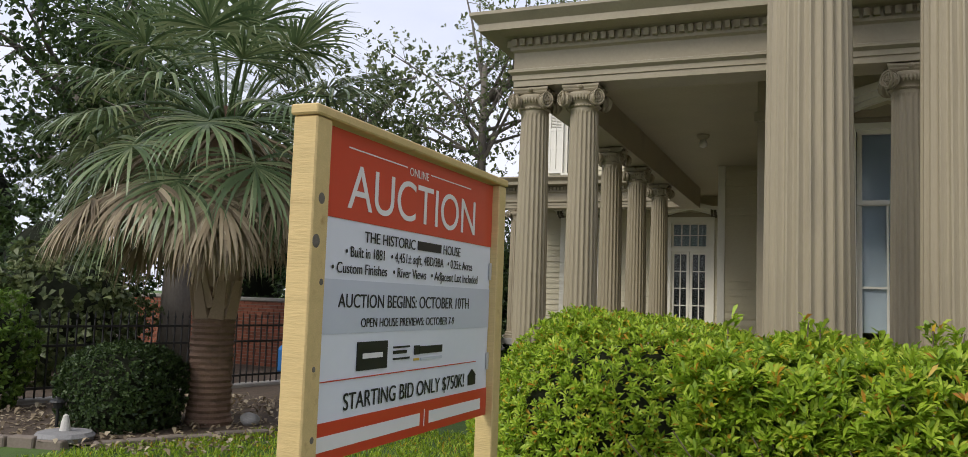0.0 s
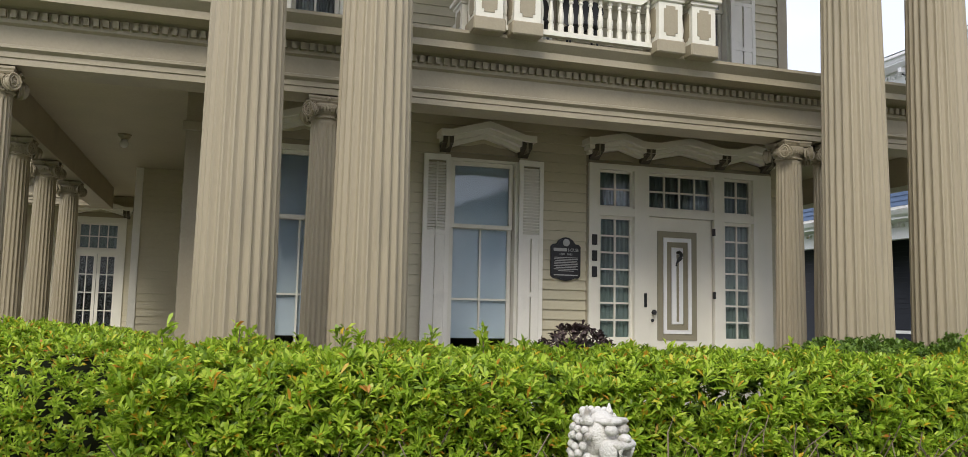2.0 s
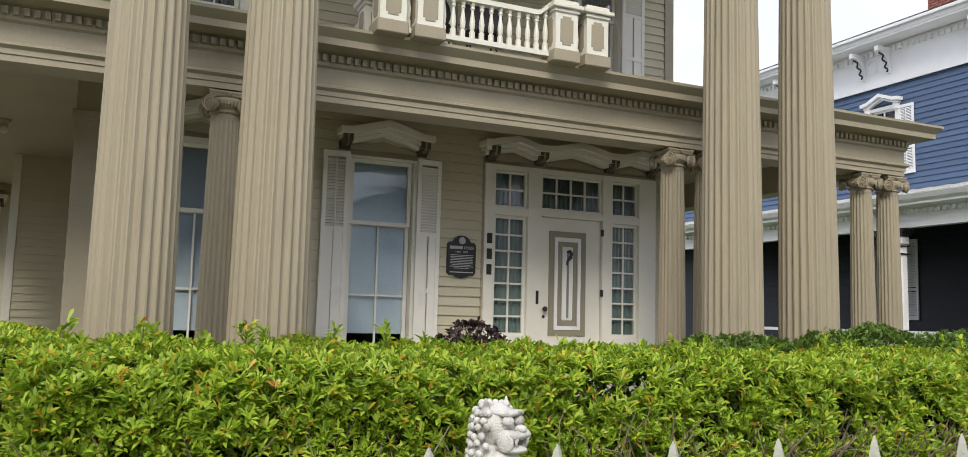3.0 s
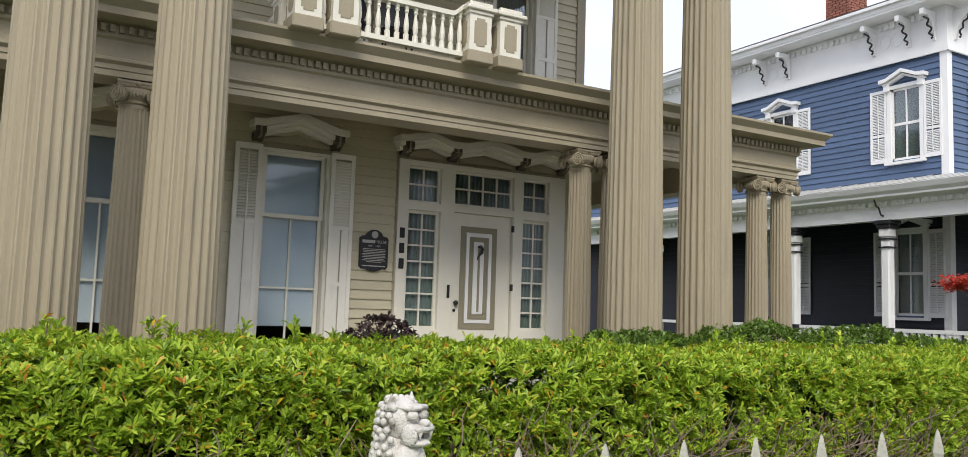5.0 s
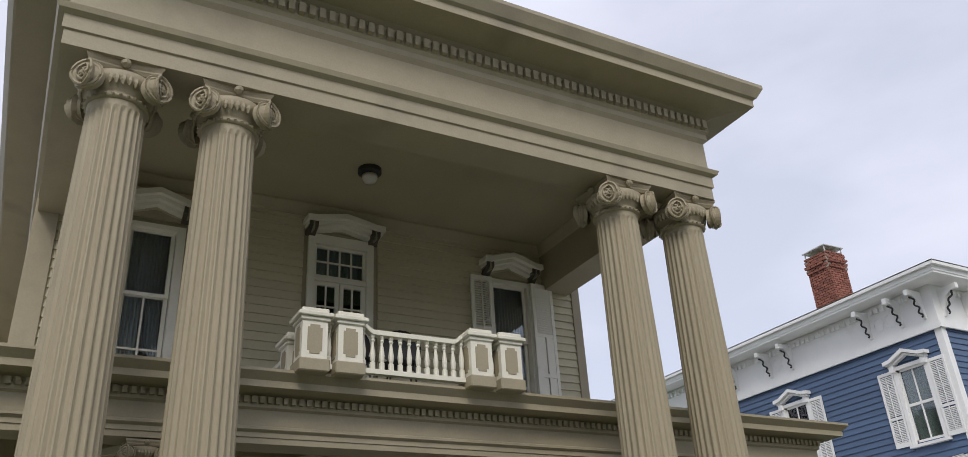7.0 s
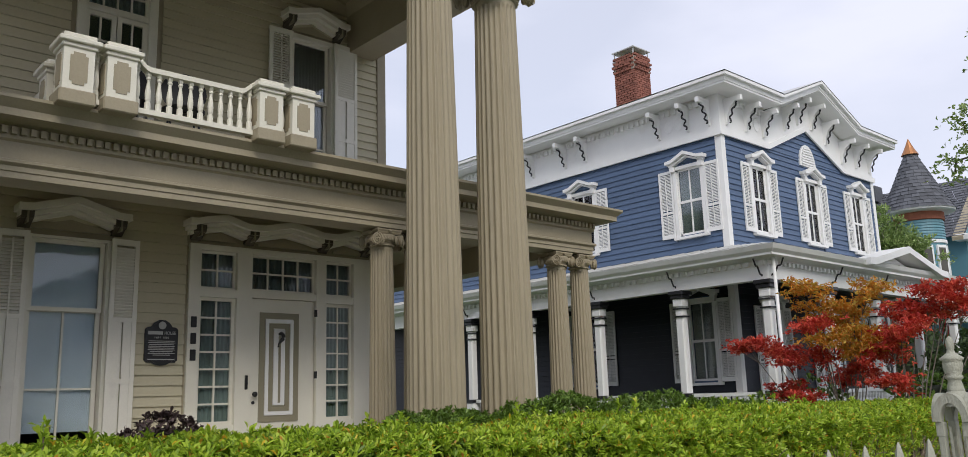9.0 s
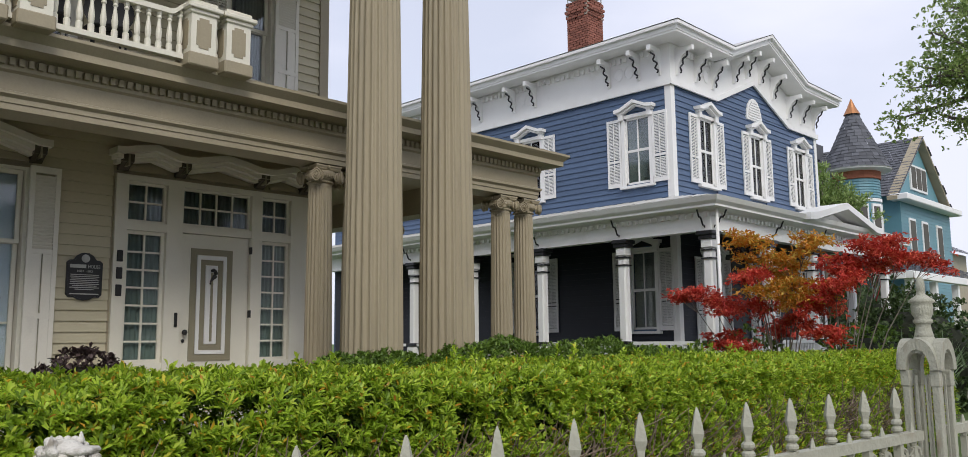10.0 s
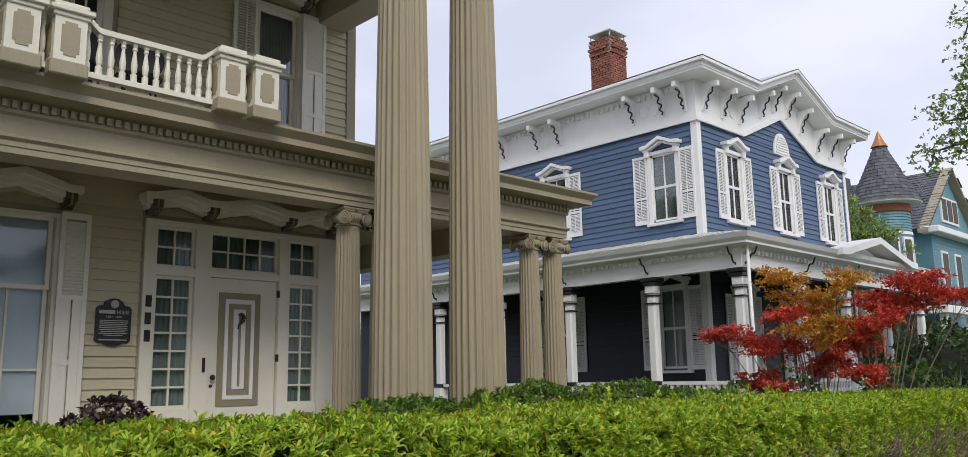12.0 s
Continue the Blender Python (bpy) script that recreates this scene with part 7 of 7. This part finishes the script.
def frond(az, elev, length, fan_r, droop, seed, dead):
    """A costapalmate leaf: stalk, and narrow leaflets that fold and droop at their tips."""
    rg = random.Random(seed)
    d = Vector((math.cos(az) * math.cos(elev), math.sin(az) * math.cos(elev), math.sin(elev)))
    side = Vector((-math.sin(az), math.cos(az), 0))
    up = side.cross(d) * -1
    p0 = Vector((0, 0, 3.72 if dead else 3.85)) + Vector((math.cos(az), math.sin(az), 0)) * 0.15
    st = [p0]
    dd = d.copy()
    for i in range(4):
        dd = (dd + Vector((0, 0, -droop * 0.16))).normalized()
        st.append(st[-1] + dd * length / 4)
    vs, fs = [], []
    hub = st[-1]
    up = side.cross(dd) * -1
    n = 34
    for i in range(n):
        reach = 72 if dead else 116
        a = radians(-reach + 2 * reach * i / (n - 1)) + rg.gauss(0, 0.13 if dead else 0.05)
        ld = (dd * math.cos(a) + side * math.sin(a) + up * (0.18 - 0.1 * abs(math.sin(a)))).normalized()
        r = fan_r * (0.72 + 0.28 * math.cos(a * 0.8)) * rg.uniform(0.88, 1.08)
        base = hub + dd * (0.10 * math.cos(a))
        w = 0.024
        prev = base
        cur = ld.copy()
        sd = ld.cross(up).normalized()
        row = []
        for s in range(6):
            u = s / 5
            ww = w * (0.35 + 1.2 * u if u < 0.5 else 0.95 * (1 - u) / 0.5 + 0.04)
            row.append((prev + sd * ww, prev - sd * ww))
            cur = (cur + Vector((0, 0, -1)) * (0.16 + droop * 0.36) * (u ** 1.5) * rg.uniform(0.7, 1.3)).normalized()
            prev = prev + cur * r / 5
        k = len(vs)
        for q in row:
            vs += [q[0], q[1]]
        fs += [(k + 2 * s, k + 2 * s + 1, k + 2 * s + 3, k + 2 * s + 2) for s in range(5)]
    mat = PALM_DEAD if dead else PALM_LEAF
    f = part("frond", pydata("frond", vs, fs, mat), mat, palm, "dry brown hanging fan leaf" if dead else "")
    part("stalk", tube(bmesh.new(), st, [0.035, 0.025, 0.02, 0.018, 0.014], 5), mat, f)


for i in range(52):
    az = i * 2.39996
    u = i / 51
    frond(az, radians(84 - 92 * u), 1.2 + 0.45 * u, 1.0 + 0.15 * rg.random(), 1.0 + 1.15 * u, 200 + i, False)
for i in range(40):
    az = i * 2.39996 + 0.6
    frond(az, radians(16 - 22 * rg.random()), 1.25 + 0.55 * rg.random(), 0.92, 1.9 + 0.9 * rg.random(), 300 + i, True)

# red and orange maple before the blue porch
mp = thing("maple_tree", "small maple with red and orange autumn leaves", "tree")
rg = random.Random(23)
MC = Vector((13.05, 6.05, 0))
RT = Vector((0.44, -0.9, 0))
VW = Vector((0.9, 0.44, 0))
tb = bmesh.new()
red_p, red_n, or_p, or_n = [], [], [], []
ORANGE_PADS = ((-0.46, 3.22), (0.31, 3.15), (-0.36, 2.95), (-0.07, 2.78), (0.16, 2.85), (0.05, 2.52), (0.36, 2.38), (0.12, 2.22), (-0.20, 2.45))
RED_PADS = ((-0.42, 2.66), (-1.46, 2.40), (-1.12, 2.36), (-0.88, 2.16), (-0.45, 2.20), (0.21, 1.98), (-0.05, 1.85), (0.54, 2.16), (0.74, 2.52), (0.83, 2.92), (1.25, 3.06), (1.54, 3.18), (1.32, 2.78), (1.72, 2.90), (2.08, 2.86), (-0.95, 1.66), (-0.70, 1.56), (0.52, 1.78), (1.0, 2.72), (0.62, 2.34))
for group, (pads, pts, nrs) in enumerate(((ORANGE_PADS, or_p, or_n), (RED_PADS, red_p, red_n))):
    for u, h in pads:
        root = MC + RT * (0.70 if u > 0.5 else -0.05 if u > -0.7 else -0.25) + VW * rg.gauss(0, 0.06)
        depth = rg.gauss(0, 0.32)
        end = MC + RT * u + VW * depth + Vector((0, 0, h))
        mid = root.lerp(end, 0.55) + Vector((0, 0, 0.22))
        tube(tb, [root, root.lerp(mid, 0.5) + RT * rg.gauss(0, 0.05), mid, end], [0.016, 0.013, 0.009, 0.003], 5)
        for c in range(7):
            q = end + RT * rg.gauss(0, 0.15) + VW * rg.gauss(0, 0.17) + Vector((0, 0, rg.gauss(0, 0.07)))
            tube(tb, [mid.lerp(end, 0.7), q], [0.005, 0.002], 3)
            for _ in range(20):
                o = RT * rg.gauss(0, 0.10) + VW * rg.gauss(0, 0.11) + Vector((0, 0, rg.gauss(0, 0.035)))
                pts.append(q + o)
                nrs.append(Vector((rg.gauss(0, 0.4), rg.gauss(-0.1, 0.4), 0.8)))
part("branch", tb, WOOD_BARK, mp, "thin grey stems")
tagged(part("red_leaves", leaf_mesh("red_leaves", red_p, red_n, 5, 0.075, 0.012, RED_LEAF, 1.3, 3, 0.4), RED_LEAF, mp, "bright red maple leaves"), kind="stuff")
tagged(part("orange_leaves", leaf_mesh("orange_leaves", or_p, or_n, 5, 0.075, 0.012, ORANGE_LEAF, 1.3, 4, 0.4), ORANGE_LEAF, mp, "orange and yellow maple leaves"), kind="stuff")
bush("under_bush", "dark green bush under the maple", (13.5, 7.0, 0.8), (1.5, 0.8, 0.9), 800, 7, 0.09, 0.02, MID_LEAF, 91, 2.1, 0.2)
bush("yard_bush", "round green bush by the blue porch steps", (17.2, 6.3, 0.9), (1.3, 1.0, 1.0), 800, 7, 0.1, 0.025, MID_LEAF, 92, 2.1, 0.2)
bush("yard_bush", "dark green bush beyond the gate", (22.5, 7.2, 1.2), (2.4, 1.4, 1.4), 1100, 7, 0.14, 0.035, DARK_LEAF, 93, 2.1, 0.2)
bush("yard_bush", "dark green bush beyond the gate", (30, 11.0, 1.6), (4.0, 2.0, 1.9), 1400, 7, 0.2, 0.05, DARK_LEAF, 94, 2.1, 0.2)
gr = thing("spiky_plant", "grey green spiky arching grass clump", "plant")
vs, fs = [], []
rg = random.Random(31)
for i in range(420):
    a, t = rg.uniform(0, 2 * math.pi), rg.uniform(0.15, 1.1)
    L = rg.uniform(0.55, 1.05)
    d = Vector((math.cos(a) * t, math.sin(a) * t, 1.0)).normalized()
    s = Vector((-math.sin(a), math.cos(a), 0)) * 0.016
    c = Vector((18.2, 5.8, 0.85)) + Vector((rg.gauss(0, 0.35), rg.gauss(0, 0.3), rg.gauss(0, 0.1)))
    m, e = c + d * L * 0.5, c + d * L + Vector((0, 0, -0.12 * t))
    k = len(vs)
    vs += [c - s, c + s, m + s, m - s, e]
    fs += [(k, k + 1, k + 2, k + 3), (k + 3, k + 2, k + 4)]
tagged(part("blade_tuft", pydata("blades", vs, fs, SPIKY_LEAF), SPIKY_LEAF, gr), kind="stuff")
part("stem", tube(bmesh.new(), [(18.2, 5.8, -0.1), (18.2, 5.8, 1.1)], [0.22, 0.12], 8), WOOD_BARK, gr)
# feathery tree between the blue and teal houses, street oak at the right
tree("feathery_tree", "feathery yellow green tree between the houses", (36.5, 14.9, 0), 11, 0.2, 30, 8, 20, 0.24, 0.03, OAK_LEAF, 97, (1.5, 1.5, 2.0), 7.3)
tree("street_oak", "street oak with small pale green leaves hanging over the gate", (15.7, 2.2, 0), 10, 0.22, 70, 10, 24, 0.085, 0.02, OAK_LEAF, 98, (3.0, 2.9, 3.1), 6.4, tight=0.5)

# side bed: soil, stone edging, iron fence, brick wall and small things
bed = bmesh.new()
bv = [bed.verts.new(p) for p in ((-10.4, 6.6, 0.035), (-7.0, 7.55, 0.035), (-6.0, 9.4, 0.035), (-5.4, 12, 0.035), (-5.2, 17.5, 0.035), (-10.4, 17.5, 0.035))]
bed.faces.new(bv)
solid("planting_bed", bed, SOIL, "bare planting bed with leaf litter", "ground", kind="structure")
lr = random.Random(44)
lp = [(lr.uniform(-10, -5.6), lr.uniform(7.3, 12), 0.045) for _ in range(1500)]
solid("leaf_litter", leaf_mesh("leaf_litter", lp, [(0, 0, 1)] * len(lp), 1, 0.09, 0.03, PALM_DEAD, 1.8, 45), PALM_DEAD, "dry fallen leaves on the bed", "leaves", kind="stuff")
solid("side_yard", boxes((-30, -10.2, 5, 40, -0.05, 0.02)), SOIL, "shady leaf covered side yard", "ground", kind="structure")
ed = [(-9.2, 6.9), (-7.0, 7.5), (-5.95, 9.4), (-5.35, 12.0), (-5.2, 15)]
edge = thing("bed_edging", "row of worn edging stones along the lawn", "edging")
for (ax, ay), (bx_, by_) in zip(ed, ed[1:]):
    dl = math.hypot(bx_ - ax, by_ - ay)
    for i in range(int(dl / 0.33)):
        u = (i + 0.5) * 0.33 / dl
        bm = boxes((-0.155, 0.155, -0.07, 0.07, -0.05, 0.085 + lr.uniform(-0.015, 0.02)), bevel=0.015)
        part("edging_stone", bm, EDGING, edge).matrix_basis = pose(ax + (bx_ - ax) * u, ay + (by_ - ay) * u, 0, 0, 0, math.degrees(math.atan2(by_ - ay, bx_ - ax)) + lr.uniform(-4, 4))
gv = []
for _ in range(9000):
    gv.append((lr.uniform(-7, -1.9), lr.uniform(4.8, 10.5), 0.0))
gv = [p for p in gv if p[0] > -6.4 + (p[1] - 9) * 0.35]
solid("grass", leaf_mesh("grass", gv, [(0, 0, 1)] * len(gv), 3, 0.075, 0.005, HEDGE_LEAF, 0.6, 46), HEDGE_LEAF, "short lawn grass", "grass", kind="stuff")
sf = thing("side_fence", "black iron fence with pointed bars along the side bed", "fence")
F0, F1 = Vector((-10.6, 8.0)), Vector((-8.4, 17.8))
fl = (F1 - F0).length
bar = bmesh.new()
box(bar, -0.010, 0.010, -0.010, 0.010, 0.05, 1.22)
lathe([(0.010, 1.22), (0.022, 1.26), (0.012, 1.31), (0.002, 1.37)], 4, bar)
bar_me = finish(bar, "bar")
for i in range(int(fl / 0.14)):
    p = F0.lerp(F1, i * 0.14 / fl)
    part("bar", bar_me, IRON, sf).location = (p.x, p.y, 0)
ang = math.degrees(math.atan2(F1.y - F0.y, F1.x - F0.x))
for z in (0.22, 0.82, 1.10):
    part("rail", boxes((0, fl, -0.018, 0.018, z, z + 0.035)), IRON, sf).matrix_basis = pose(F0.x, F0.y, 0, 0, 0, ang)
part("kerb", boxes((0, fl, -0.1, 0.1, -0.1, 0.1), bevel=0.015), PAVING, sf).matrix_basis = pose(F0.x, F0.y, 0, 0, 0, ang)
bw = thing("garden_wall", "low red brick garden wall behind the fence", "wall", pose(-16.5, 17.6, 0, 0, 0, -8))
part("core", boxes((0, 9.0, 0.01, 0.2, -0.1, 1.52)), MORTAR, bw)
vs, fs = [], []
for j in range(19):
    for i in range(38):
        x0 = i * 0.235 + (0.117 if j % 2 else 0)
        b_ = (x0, x0 + 0.222, -0.004, 0.03, 0.03 + j * 0.078, 0.03 + j * 0.078 + 0.066)
        k = len(vs)
        vs += [(x, y, z) for z in b_[4:] for y in b_[2:4] for x in b_[:2]]
        fs += [[k + q for q in f] for f in ((4, 5, 7, 6), (0, 1, 5, 4), (0, 4, 6, 2), (1, 3, 7, 5))]
tagged(part("bricks", pydata("bricks", vs, fs, BRICK_I), BRICK_I, bw), kind="stuff")
part("coping", boxes((-0.05, 9.05, -0.05, 0.25, 1.52, 1.60), bevel=0.01), PAVING, bw)
solid("pool_cover", boxes((-10.6, -8.9, 15.6, 17.2, 0.0, 0.62), bevel=0.1), BLUETARP, "blue covered stack behind the fence", "tarpaulin")
rk = bmesh.new()
bmesh.ops.create_icosphere(rk, subdivisions=3, radius=0.12)
for v in rk.verts:
    v.co = v.co * (1 + 0.3 * noise.noise(v.co * 9))
    v.co.z *= 0.75
r0 = solid("rock", rk, ROCK, "small grey rock by the palm", "rock", smooth=True)
r0.location = (-6.6, 9.6, 0.10)
pl = thing("path_light", "dark metal garden path light on a stake", "lamp", pose(-8.05, 7.95, 0))
part("stake", tube(bmesh.new(), [(0, 0, -0.05), (0.0, 0.0, 0.30)], 0.018, 6), IRON, pl)
part("shade", lathe([(0.05, 0.30), (0.06, 0.36), (0.10, 0.37), (0.09, 0.39), (0.02, 0.42)], 14), IRON, pl)
pl2 = thing("garden_spout", "short pale cone ornament on a flat stone", "ornament", pose(-7.55, 7.62, 0.03))
part("stone", lathe([(0.30, 0.0), (0.32, 0.05), (0.28, 0.09), (0.02, 0.10)], 12), ROCK, pl2)
part("cone", lathe([(0.06, 0.10), (0.045, 0.2), (0.03, 0.26), (0.005, 0.28)], 12), STONE, pl2)


# ---- boards of the front wall, each a piece of its own ----
def board_objects(parent, rows, mat):
    made = {}
    for p, q, z, h in rows:
        key = (round(q - p, 2), round(h, 3))
        if key not in made:
            v, f = clap_verts(0, q - p, 0, h)
            made[key] = pydata("board", v, f, mat)
        ob = part("board", made[key], mat, parent)
        ob.location = (p, WALL_Y, z)


board_objects(front, clap_rows(HX0 + 0.2, HX1 - 0.13, FLOOR_Z + 0.12, 7.40, 0.118, [(a, b, c, d - 0.02) for a, b, c, d in cased]), SIDING)
solid("baseboard", boxes((HX0 + 0.2, 4.16, WALL_Y - 0.03, WALL_Y, FLOOR_Z, FLOOR_Z + 0.12), (6.79, HX1 - 0.13, WALL_Y - 0.03, WALL_Y, FLOOR_Z, FLOOR_Z + 0.12)), TAUPE, "taupe baseboard of the front wall", "trim", kind="structure")
